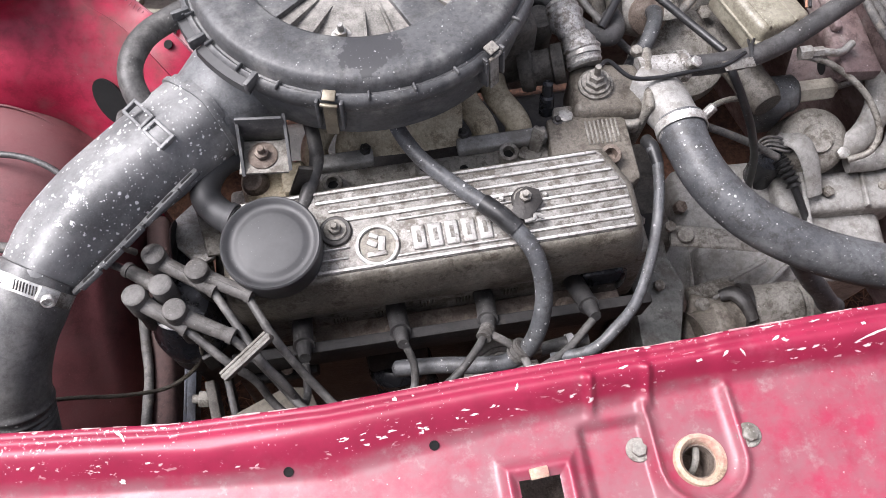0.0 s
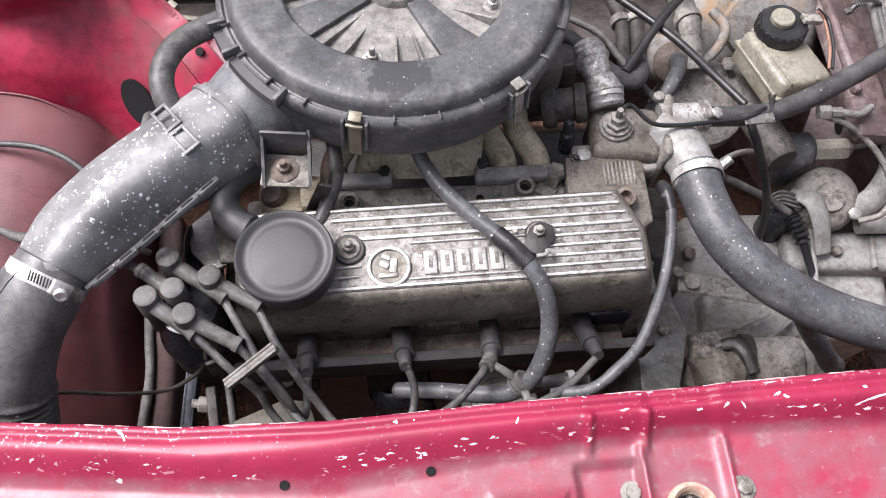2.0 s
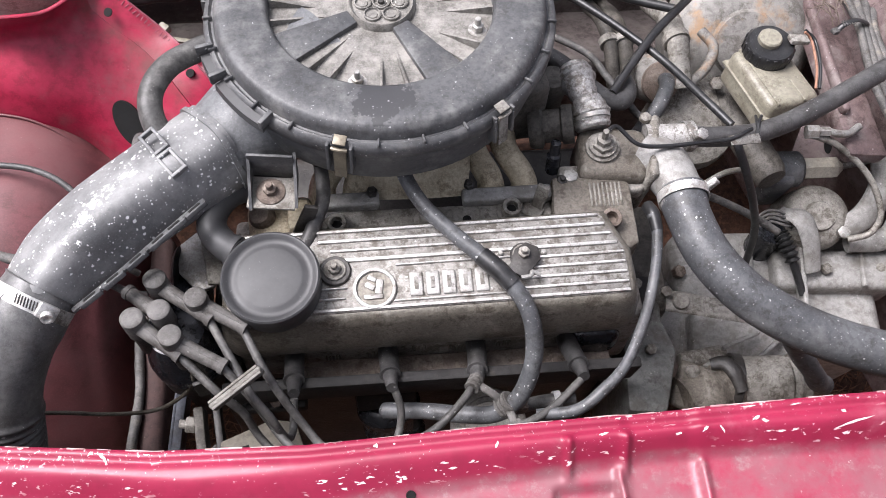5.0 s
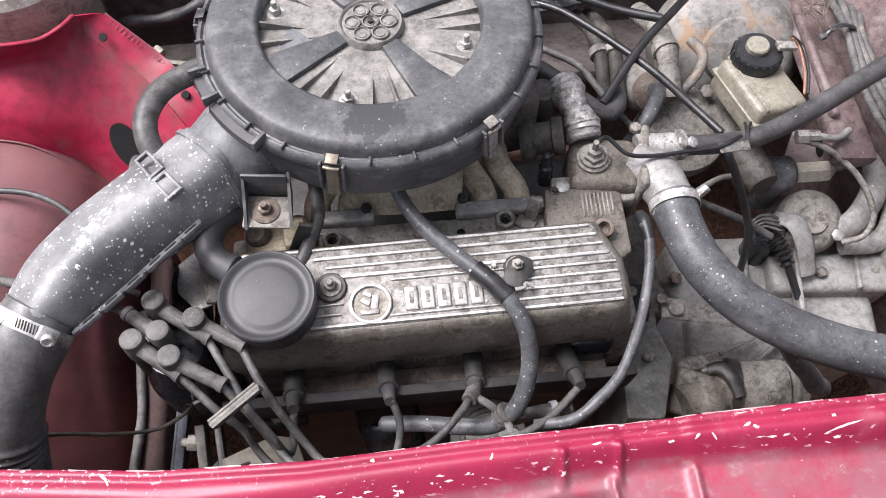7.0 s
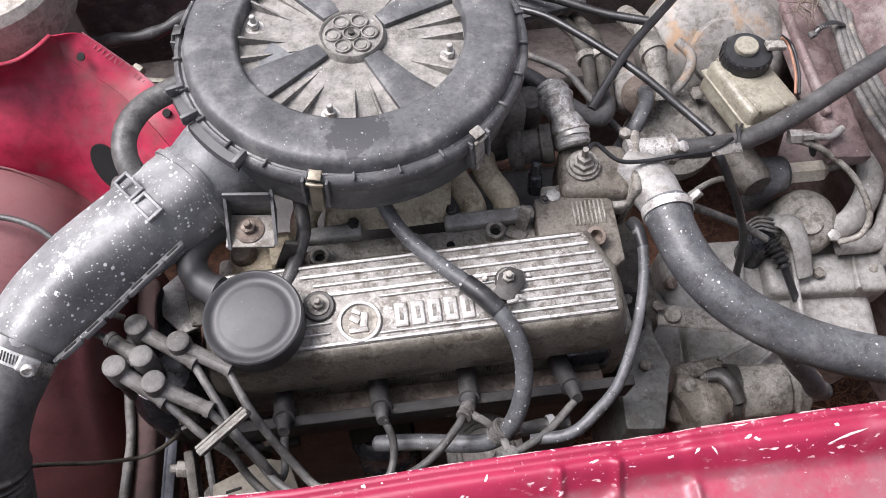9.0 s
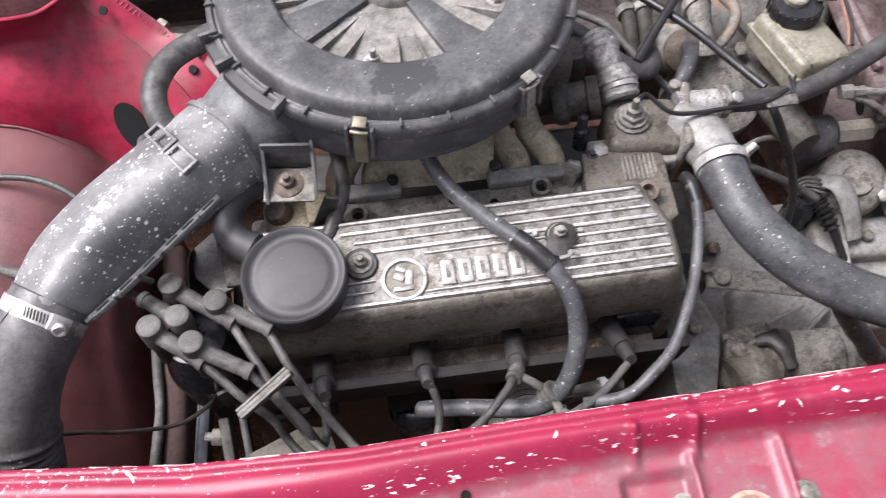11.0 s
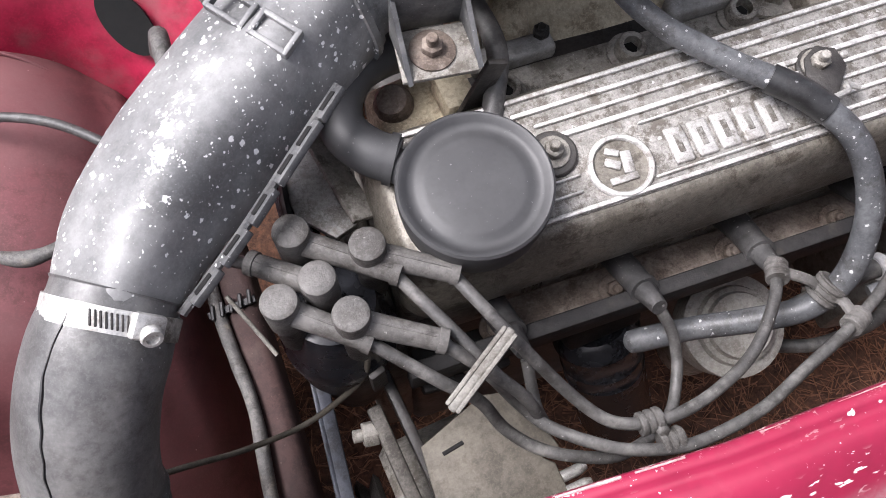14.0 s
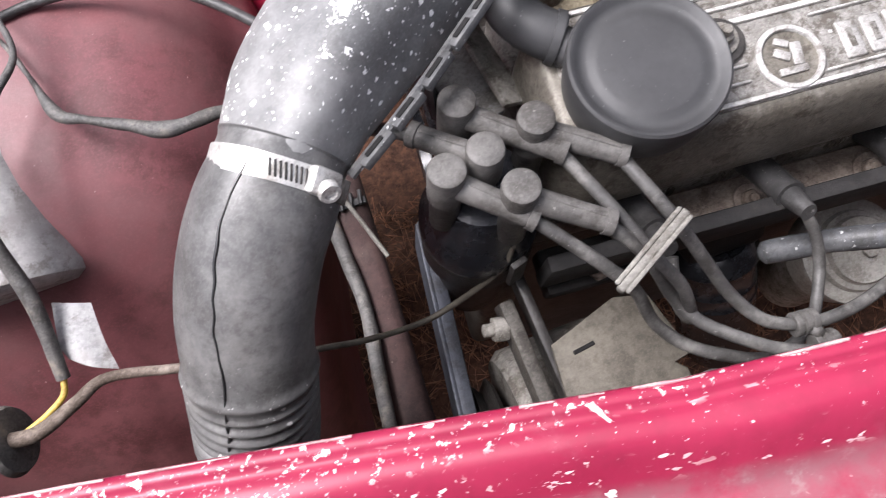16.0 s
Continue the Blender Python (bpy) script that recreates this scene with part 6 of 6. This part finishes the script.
hose("fuel_hose", "black rubber fuel hose beneath the cables", [(0.150, 0.605, 0.880), (0.186, 0.584, 0.873), (0.206, 0.567, 0.867), (0.230, 0.545, 0.861), (0.250, 0.541, 0.857), (0.261, 0.556, 0.853), (0.261, 0.574, 0.850)], 0.0100, DARK_RUBBER, n=18)
hose("gearbox_cable", "black spattered cable dropping to the gearbox", [(0.352, 0.478, 0.866), (0.356, 0.471, 0.860), (0.367, 0.460, 0.840), (0.386, 0.448, 0.800), (0.409, 0.446, 0.740), (0.425, 0.442, 0.660)], 0.0043, BLACK_CABLE, "cable")
hose("thin_hose", "thin grey vacuum pipe behind the filter", [(0.19, 0.665, 0.83), (0.235, 0.631, 0.830), (0.251, 0.598, 0.830), (0.266, 0.564, 0.830), (0.278, 0.541, 0.830), (0.299, 0.525, 0.830), (0.341, 0.521, 0.830)], 0.004, WIRE, "pipe")
hose("thin_pipe", "thin grey pipe low behind the outlet", [(0.30, 0.472, 0.80), (0.34, 0.468, 0.79), (0.39, 0.455, 0.77), (0.43, 0.44, 0.75)], 0.0042, WIRE, "pipe")


def fuel_filter():
    t = thing("fuel_filter", (0.31, 0.62, 0.75), "rust-tinged round pressure valve with bent hose", "valve")
    part("drum", lathe([(0.0, -0.05), (0.024, -0.05), (0.026, -0.044), (0.026, -0.012), (0.0235, -0.008), (0.022, 0.0), (0.018, 0.004), (0.006, 0.005), (0.006, 0.012), (0, 0.012)], (0.322, 0.612, 0.80), (0.15, -0.75, 0.65), 32), SERVO, t)
    part("cap", lathe([(0.0225, -0.004), (0.0225, 0.003), (0.016, 0.0062), (0.006, 0.007)], (0.322, 0.612, 0.80), (0.15, -0.75, 0.65), 32), RUST, t)
    part("hose", tube([(0.323, 0.606, 0.810), (0.322, 0.598, 0.817), (0.315, 0.580, 0.820), (0.302, 0.560, 0.815), (0.288, 0.548, 0.80), (0.27, 0.53, 0.78)], 0.0082, 18), RUBBER_SPOT, t)
    b = thing("pipe_bundle", (0.29, 0.66, 0.75), "dusty brake pipes with clamps on the bulkhead", "pipes")
    for x, r in ((0.262, 0.008), (0.278, 0.009), (0.339, 0.0125)):
        part("pipe", tube([(x - 0.006, 0.735, 0.80), (x, 0.690, 0.820), (x + 0.005, 0.65, 0.820), (x + 0.008, 0.61, 0.79)], r, 14, wobble=0.12), CAST if r > 0.012 else CAST_DARK, b)
        part("collar", band((x + 0.004, 0.655, 0.820), (0.1, -1, 0), r, 0.009, 0.003), CAST, b)
    d = thing("vacuum_drum", (0.36, 0.54, 0.72), "grey rounded steel drum behind the outlet", "drum")
    part("drum", lathe([(0.05, -0.06), (0.055, -0.02), (0.050, 0.0), (0.03, 0.010), (0, 0.012)], (0.371, 0.592, 0.752), (0, -0.5, 1), 36), CAST, d)
    k = thing("carburettor", (0.17, 0.53, 0.86), "grey carburettor body under the filter", "carburettor")
    part("body", rbox((0.07, 0.09, 0.08), pose(0.125, 0.545, 0.885, 0, 0, 10), 0.010, 3), CAST_DARK, k)
    part("drum", lathe([(0.0, 0), (0.019, 0), (0.021, 0.004), (0.021, 0.012), (0.016, 0.014), (0.016, 0.03), (0.019, 0.032), (0.019, 0.042), (0, 0.043)], (0.150, 0.500, 0.872), (1, -0.1, 0.25), 28), CAST_DARK, k)
    part("throttle_drum", lathe([(0.016, 0), (0.016, 0.05), (0.012, 0.06), (0, 0.06)], (0.175, 0.552, 0.84), (0, -0.2, 1), 24), CAST_DARK, k)
    part("sensor", lathe([(0.007, 0), (0.007, 0.02), (0.005, 0.022), (0.005, 0.035), (0.0035, 0.036)], (0.170, 0.463, 0.852), (0.0, 0.25, 1), 14), BLACK_OIL, k)


fuel_filter()


def brake_parts():
    t = thing("brake_servo", (0.43, 0.72, 0.65), "rust-bloomed grey steel brake servo drum", "brake servo")
    part("shell", lathe([(0.0, -0.10), (0.082, -0.10), (0.086, -0.08), (0.086, -0.035), (0.089, -0.032), (0.089, -0.022), (0.083, -0.018), (0.076, -0.004), (0.062, 0.004), (0.040, 0.006), (0.037, 0.013), (0.0, 0.015)], (0.440, 0.678, 0.785), (-0.10, -0.72, 0.69), 64), SERVO, t)
    part("ridge", tube([(0.378, 0.672, 0.815), (0.388, 0.650, 0.812), (0.380, 0.632, 0.80), (0.362, 0.620, 0.785)], 0.006, 10), SERVO, t)
    bolt(t, (0.392, 0.620, 0.785), 0.008, 0.008, (-0.1, -0.6, 0.7), CAST)
    m = thing("master_cylinder", (0.43, 0.56, 0.70), "grey cast brake master cylinder below the reservoir", "master cylinder")
    part("barrel", lathe([(0.02, 0), (0.02, 0.13), (0.016, 0.14)], (0.405, 0.64, 0.755), (0.25, -1, 0), 24), CAST_DARK, m)
    part("outlet", lathe([(0.008, 0), (0.008, 0.012), (0.0055, 0.014), (0.0055, 0.025)], (0.468, 0.535, 0.80), (1, -0.1, 0.1), 6), STEEL, m)
    part("pipe", tube([(0.49, 0.533, 0.802), (0.512, 0.530, 0.80), (0.530, 0.540, 0.80)], 0.0042, 10), STEEL, m)
    part("pipe", tube([(0.475, 0.533, 0.797), (0.505, 0.522, 0.79), (0.54, 0.495, 0.77), (0.56, 0.465, 0.74), (0.553, 0.45, 0.72), (0.53, 0.448, 0.71)], 0.0036, 10), CAST, m)
    r = thing("brake_reservoir", (0.414, 0.595, 0.77), "yellowed translucent plastic brake fluid reservoir with black cap", "reservoir")
    base = pose(0.4290, 0.5795, 0.806, -3, 2, 14)
    part("tank", rbox((0.064, 0.090, 0.044), base @ pose(0, 0, 0.0165), 0.007, 3, taper=0.95), CREAM, r)
    part("rib", rbox((0.003, 0.084, 0.006), base @ pose(-0.021, 0, 0.037), 0.0012), CREAM, r)
    part("rib", rbox((0.003, 0.030, 0.004), base @ pose(0.010, -0.028, 0.0375), 0.0012), CREAM, r)
    part("seam", rbox((0.0665, 0.092, 0.003), base @ pose(0, 0, 0.020), 0.001), CREAM, r)
    cap = part("cap", lathe([(0.0255, 0.0), (0.0265, 0.004), (0.0260, 0.016), (0.0235, 0.019), (0.013, 0.0195), (0, 0.0195)], base @ Vector((0.004, 0.029, 0.037)), (0, -0.05, 1), 40), BLACK_CABLE, r, "knurled black screw cap")
    for k in range(20):
        a = radians(18 * k)
        m2 = base @ pose(0.004, 0.029, 0.045) @ pose(0, 0, 0, 0, 0, 18 * k) @ pose(0.0262, 0, 0.001)
        shared("grip", "cap_grip", lambda: rbox((0.0022, 0.0036, 0.013), Matrix(), 0.0006, 1), BLACK_CABLE, cap, m2)
    part("float_button", lathe([(0.0125, 0.0195), (0.0125, 0.0245), (0.0110, 0.0262), (0, 0.0266)], base @ Vector((0.002, 0.032, 0.037)), (0, -0.05, 1), 28), CREAM, r, "cream float-switch button")
    part("connector", rbox((0.022, 0.012, 0.006), base @ pose(0.030, 0.020, 0.060, 0, 8, -10), 0.0015), CAST, r)
    hose("orange_wire", "thin orange wire from the reservoir cap", [(0.463, 0.618, 0.866), (0.472, 0.612, 0.858), (0.469, 0.579, 0.855), (0.461, 0.552, 0.852)], 0.0014, ORANGE, "wire")
    hose("thin_wire", "thin dark wire from the reservoir cap", [(0.464, 0.621, 0.866), (0.476, 0.612, 0.858), (0.473, 0.579, 0.855), (0.465, 0.552, 0.852)], 0.0017, BLACK_CABLE, "wire")


brake_parts()
for k_ in range(4):
    o_ = 0.010 * k_
    hose("wing_loom", "grey wiring bundle clipped along the side wing", [(0.551 + o_ * 1.3, 0.74, 0.830), (0.551 + o_ * 1.2, 0.705, 0.83), (0.552 + o_ * 0.55, 0.655, 0.832), (0.551 + o_ * 0.8, 0.600, 0.822), (0.562 + o_, 0.55, 0.808), (0.577 + o_, 0.50, 0.80), (0.59 + o_, 0.42, 0.78)], (0.0045, 0.0045, 0.0048, 0.0046, 0.0046, 0.0046, 0.0046), WIRE, "wiring loom", "looms on the side wing")


def gearbox():
    t = thing("gearbox", (0.42, 0.36, 0.45), "pale dusty cast-alloy gearbox casing", "gearbox")
    part("casing", rbox((0.24, 0.16, 0.16), pose(0.47, 0.43, 0.565, 8, -3, -4), 0.018, 3), CAST_LIGHT, t)
    part("bell_housing", lathe([(0.09, 0), (0.093, 0.01), (0.093, 0.02), (0.085, 0.03), (0.075, 0.09), (0.06, 0.12), (0, 0.12)], (0.262, 0.40, 0.56), (1, 0.05, -0.05), 56), CAST_LIGHT, t)
    part("step", rbox((0.12, 0.06, 0.04), pose(0.41, 0.365, 0.635, 25, -3, -4), 0.010, 3), CAST_LIGHT, t)
    part("shelf", rbox((0.14, 0.05, 0.05), pose(0.53, 0.435, 0.645, 5, -2, -5), 0.008, 3), CAST_LIGHT, t)
    part("web", rbox((0.006, 0.09, 0.02), pose(0.485, 0.42, 0.668, 6, 0, -8), 0.002), CAST_LIGHT, t)
    part("engine_flange", prism([(0.264, 0.406), (0.295, 0.403), (0.288, 0.353), (0.297, 0.316), (0.274, 0.252), (0.235, 0.256), (0.245, 0.352)], 0.56, 0.735, 0.006), FLANGE, t, "greenish grey engine flange")
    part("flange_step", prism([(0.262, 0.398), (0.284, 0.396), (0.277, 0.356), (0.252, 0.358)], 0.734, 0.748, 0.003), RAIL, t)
    for p in ((0.262, 0.385, 0.752), (0.292, 0.375, 0.75), (0.268, 0.318, 0.737)):
        bolt(t, p, 0.006, 0.006, (0, -0.2, 1), CAST)
    for x, y, z, w, a in ((0.395, 0.35, 0.668, 0.05, 20), (0.43, 0.342, 0.662, 0.045, 35), (0.44, 0.46, 0.652, 0.06, 75), (0.56, 0.43, 0.672, 0.05, 80)):
        part("stiffening_rib", rbox((w, 0.005, 0.008), pose(x, y, z, 10, 0, a), 0.002), CAST_LIGHT, t)
    for p in ((0.395, 0.47, 0.640), (0.56, 0.46, 0.672), (0.583, 0.43, 0.668), (0.42, 0.33, 0.645)):
        bolt(t, p, 0.006, 0.005, (0, -0.2, 1), CAST)
    part("sump_lip", rbox((0.10, 0.012, 0.012), pose(0.40, 0.325, 0.655, 10, 0, -6), 0.004, 3), CAST_LIGHT, t)
    part("boss", rbox((0.055, 0.018, 0.02), pose(0.352, 0.338, 0.655, 15, 0, 8), 0.005, 3), CAST, t)
    bar = part("link_bar", tube([(0.293, 0.369, 0.742), (0.315, 0.365, 0.742), (0.375, 0.352, 0.738), (0.429, 0.342, 0.73)], (0.012, 0.0125, 0.0115, 0.0115), 20, flat=0.3), CAST, t, "flat steel link bar")
    part("link_pivot", lathe([(0.0085, 0), (0.0085, 0.004), (0.0075, 0.005), (0, 0.005)], (0.307, 0.365, 0.745), (0, -0.1, 1), 24), CAST, bar)
    bolt(t, (0.352, 0.452, 0.640), 0.008, 0.010, (0.2, -0.3, 1), RUST)
    bolt(t, (0.515, 0.43, 0.672), 0.007, 0.006, (0.2, -0.1, 1), CAST)
    bolt(t, (0.318, 0.305, 0.70), 0.0075, 0.008, (0.3, -0.3, 1), CAST)
    s = thing("starter_motor", (0.38, 0.29, 0.62), "grimy starter motor across the gearbox front", "starter")
    part("solenoid", lathe([(0.0, 0), (0.026, 0), (0.028, 0.004), (0.028, 0.055), (0.025, 0.058), (0.025, 0.062), (0.029, 0.064), (0.029, 0.075), (0.018, 0.078), (0.016, 0.095), (0, 0.095)], (0.372, 0.300, 0.672), (1, -0.03, 0.03), 36), CAST, s)
    part("clamp_ring", band((0.371, 0.300, 0.672), (1, -0.2, 0.03), 0.029, 0.010, 0.003), IRON, s)
    part("nose", tube([(0.305, 0.278, 0.682), (0.337, 0.288, 0.678), (0.375, 0.300, 0.672)], (0.03, 0.03, 0.025), 24, wobble=0.3), CAST_BROWN, s)
    part("lever", tube([(0.342, 0.313, 0.698), (0.355, 0.312, 0.703), (0.363, 0.299, 0.705), (0.368, 0.280, 0.700)], (0.006, 0.008, 0.008, 0.006), 12, flat=0.5), IRON, s)
    part("bracket", rbox((0.035, 0.05, 0.012), pose(0.318, 0.292, 0.69, 20, 10, -20), 0.004, 3), CAST_BROWN, s)
    part("hose_end", tube([(0.462, 0.286, 0.690), (0.451, 0.285, 0.700), (0.433, 0.290, 0.727), (0.408, 0.302, 0.758), (0.39, 0.31, 0.79)], 0.0105, 18, wobble=0.1), RUBBER_SPOT, s)
    m = thing("gearbox_mount", (0.52, 0.5, 0.6), "pale cast gearbox mount with rubber-capped dome", "engine mount")
    part("dome", lathe([(0.038, -0.05), (0.039, 0.0), (0.0365, 0.010), (0.029, 0.016), (0.018, 0.017), (0.016, 0.022), (0.0, 0.023)], (0.508, 0.487, 0.695), (-0.1, -0.45, 1), 40), CAST, m)
    part("strap", tube([(0.470, 0.495, 0.70), (0.482, 0.475, 0.715), (0.490, 0.452, 0.705), (0.496, 0.425, 0.68)], (0.012, 0.013, 0.012, 0.010), 14, flat=0.4), CAST_LIGHT, m)
    part("arm", tube([(0.588, 0.60, 0.73), (0.595, 0.555, 0.735), (0.585, 0.510, 0.725), (0.562, 0.480, 0.71), (0.535, 0.468, 0.695)], (0.018, 0.017, 0.016, 0.015, 0.014), 16, flat=0.6), CAST_LIGHT, m)
    part("arm", tube([(0.615, 0.56, 0.72), (0.612, 0.50, 0.71), (0.592, 0.46, 0.69), (0.54, 0.455, 0.69)], (0.014, 0.013, 0.013, 0.012), 14, flat=0.6), CAST_LIGHT, m)
    part("pillar", rbox((0.03, 0.04, 0.12), pose(0.605, 0.45, 0.65, 0, 6, 0), 0.008, 3), CAST_LIGHT, m)
    for p in ((0.530, 0.460, 0.705), (0.605, 0.455, 0.718)):
        bolt(m, p, 0.0075, 0.008, (-0.2, -0.4, 1), STEEL)
    a = thing("cable_adjuster", (0.50, 0.56, 0.70), "grey rubber cable sleeve with pale hexagonal adjuster", "cable adjuster")
    part("sleeve", lathe([(0.0, 0), (0.012, 0), (0.014, 0.004), (0.019, 0.02), (0.0215, 0.03), (0.0215, 0.052), (0.018, 0.056), (0, 0.056)], (0.438, 0.540, 0.722), (1, -0.02, 0), 28), RUBBER_SPOT, a)
    part("hexagon", lathe([(0.0, 0), (0.0125, 0), (0.0135, 0.002), (0.0135, 0.040), (0.0125, 0.042), (0.008, 0.046), (0.005, 0.05)], (0.496, 0.539, 0.722), (1, 0.0, 0), 6), HEX, a, "cream hexagonal adjuster")
    part("drop_leg", rbox((0.03, 0.02, 0.07), pose(0.468, 0.528, 0.70, 10, 0, 0), 0.008, 3), RUBBER_SPOT, a)
    part("cable", tube([(0.543, 0.539, 0.722), (0.59, 0.545, 0.727), (0.65, 0.555, 0.73)], 0.0035, 10), STEEL, a)
    part("rod", tube([(0.440, 0.540, 0.722), (0.40, 0.53, 0.735), (0.35, 0.50, 0.745)], 0.0035, 10), STEEL, a)
    g = thing("rubber_gaiter", (0.47, 0.45, 0.65), "black ribbed rubber cable gaiter", "gaiter")
    part("bellows", tube([(0.459, 0.465, 0.702), (0.463, 0.452, 0.700), (0.470, 0.433, 0.690), (0.481, 0.400, 0.670)], lambda u: (0.0075 if u < 0.65 else 0.0045) + (0.0018 * math.sin(u * 60) if u < 0.65 else 0), 14, 16), BLACK_CABLE, g)
    b = thing("rubber_bush", (0.45, 0.49, 0.70), "black bundle of twisted wires and a bush", "bush")
    for k in range(4):
        part("loop", tube([(0.436, 0.486 - 0.004 * k, 0.704), (0.448, 0.490 - 0.005 * k, 0.712), (0.464, 0.487 - 0.006 * k, 0.711), (0.474, 0.482 - 0.003 * k, 0.702)], 0.0017, 8), WIRE, b)
    part("bush", lathe([(0.018, -0.05), (0.018, 0.0), (0.012, 0.006), (0, 0.006)], (0.455, 0.475, 0.692), (0, 0, 1), 20), BLACK_OIL, b)


gearbox()


# ---- rear left corner ----
def rear_left():
    t = thing("heater_box", (-0.2, 0.80, 0.78), "black plastic heater box with pale slotted edge", "heater box")
    part("box", rbox((0.20, 0.09, 0.16), pose(-0.20, 0.815, 0.83, 0, 0, 4), 0.008, 3), PLASTIC, t)
    part("edge_strip", rbox((0.16, 0.006, 0.010), pose(-0.205, 0.768, 0.862, 0, 0, 6), 0.001), RUBBER, t)
    for k in range(4):
        part("slat", rbox((0.022, 0.010, 0.014), pose(-0.265 + 0.036 * k, 0.764 + 0.004 * k, 0.868, 20, 0, 6), 0.002), STEEL, t)
    b = thing("cream_box", (-0.22, 0.79, 0.93), "cream plastic box top at the bulkhead", "box")
    part("lid", rbox((0.16, 0.05, 0.03), pose(-0.21, 0.800, 0.925, 0, 0, 8), 0.006, 3), CREAM, b)
    hose("rear_cable", "dirty braided cable behind the tower", [(-0.30, 0.74, 0.82), (-0.25, 0.722, 0.84), (-0.205, 0.722, 0.845), (-0.16, 0.745, 0.85), (-0.12, 0.77, 0.85)], 0.0072, DARK_RUBBER, "cable", wobble=0.3)
    f = thing("red_floor_pressing", (-0.17, 0.65, 0.72), "red painted pressing behind the tower", "body panel", kind="structure")
    part("pressing", rbox((0.12, 0.12, 0.02), pose(-0.14, 0.68, 0.76, 15, 10, -30), 0.01, 3), RED_INNER, f)
    s = thing("dark_tray", (0.25, 0.78, 0.82), "black plastic cover at the bulkhead", "cover")
    part("tray", rbox((0.12, 0.08, 0.01), pose(0.215, 0.755, 0.835, 12, 0, 12), 0.004), PLASTIC, s)


rear_left()


# ---- small things ----
def pipe_joint():
    t = thing("pipe_joint", (0.119, 0.244, 0.812), "rusty pinch joint on the front pipe with a pale tie", "pipe joint")
    x, y, z = (0.119, 0.244, 0.812)
    part("pipe", tube([(x - 0.030, y - 0.004, z - 0.006), (x, y, z - 0.003), (x + 0.022, y + 0.003, z - 0.002), (x + 0.048, y + 0.004, z - 0.002)], 0.0062, 14), RUBBER, t)
    for k in range(3):
        part("ring", band((x - 0.016 + 0.004 * k, y - 0.002, z - 0.004), (1, 0.12, 0.1), 0.0062, 0.0022, 0.0022), CAST_BROWN, t)
    part("pinch_block", rbox((0.008, 0.012, 0.016), pose(x, y, z + 0.001, 0, 0, 8), 0.0015), RUST, t)
    bolt(t, (x, y, z + 0.009), 0.0045, 0.004, (0, -0.1, 1), RUST)
    part("tie", band((x + 0.032, y + 0.0035, z - 0.002), (1, 0.1, 0), 0.0064, 0.006, 0.0018), LABEL, t, "pale plastic tie")
    part("tie_tail", rbox((0.006, 0.014, 0.0022), pose(x + 0.032, y - 0.010, z + 0.002, -30, 0, 6), 0.0006), LABEL, t)


def holed_bracket():
    t = thing("wing_bracket", (0.541, 0.573, 0.72), "grey dusty pressed bracket with an oval hole", "bracket")
    x, y, z = (0.541, 0.573, 0.72)
    m = pose(x, y, z, 20, -8, -12)
    part("plate", prism([(-0.045, -0.022), (-0.030, 0.024), (0.030, 0.026), (0.052, 0.004), (0.036, -0.026)], -0.003, 0.0, 0.001, m), WING_DUST, t)
    part("swage", tube([m @ Vector((0.014, 0.026, 0.001)), m @ Vector((0.020, 0.004, 0.003)), m @ Vector((0.010, -0.026, 0.001))], 0.003, 8, flat=0.6), WING_DUST, t)
    part("hole", prism([(0.0045 * math.cos(2 * math.pi * k / 20), 0.011 * math.sin(2 * math.pi * k / 20)) for k in range(20)], -0.001, 0.0012, 0.0, m), HOLE, t)


def loom_tie():
    t = thing("cable_tie", (0.531, 0.65, 0.842), "black toothed cable tie round the wing looms", "cable tie")
    x, y, z = (0.531, 0.65, 0.842)
    part("strap", tube([(x - 0.012, y - 0.006, z - 0.004), (x - 0.004, y - 0.002, z + 0.002), (x + 0.012, y + 0.003, z + 0.003), (x + 0.028, y + 0.004, z - 0.004)], 0.0034, 10, flat=0.45), BLACK_CABLE, t)
    for k in range(5):
        part("tooth", rbox((0.0012, 0.008, 0.0016), pose(x - 0.006 + 0.0032 * k, y - 0.002 + 0.0008 * k, z + 0.0035, 0, 0, 14), 0.0004, 1), WIRE, t)
    part("head", rbox((0.009, 0.008, 0.006), pose(x - 0.014, y - 0.007, z - 0.003, 0, 10, 20), 0.002), WIRE, t)


def grass_tuft():
    x, y, z = (0.525, 0.686, 0.84)
    rng = random.Random(5)
    t = thing("dry_grass", (x, y, z - 0.02), "tangle of dry brown grass caught by the looms", "dry grass")
    for k in range(16):
        a = rng.uniform(0, 6.3)
        r = rng.uniform(0.012, 0.03)
        p = Vector((x + rng.uniform(-0.012, 0.012), y + rng.uniform(-0.012, 0.012), z + rng.uniform(-0.01, 0.01)))
        d = Vector((math.cos(a) * r, math.sin(a) * r, rng.uniform(-0.006, 0.008)))
        part("blade", tube([p - d, p + Vector((0, 0, rng.uniform(0.002, 0.01))), p + d], (0.0006, 0.0008, 0.0003), 5, 4), RUST, t)


pipe_joint()
holed_bracket()
loom_tie()
grass_tuft()
lead_marks((-0.1195, 0.2445, 0.8655), (-0.108, 0.2335, 0.8475), 9)
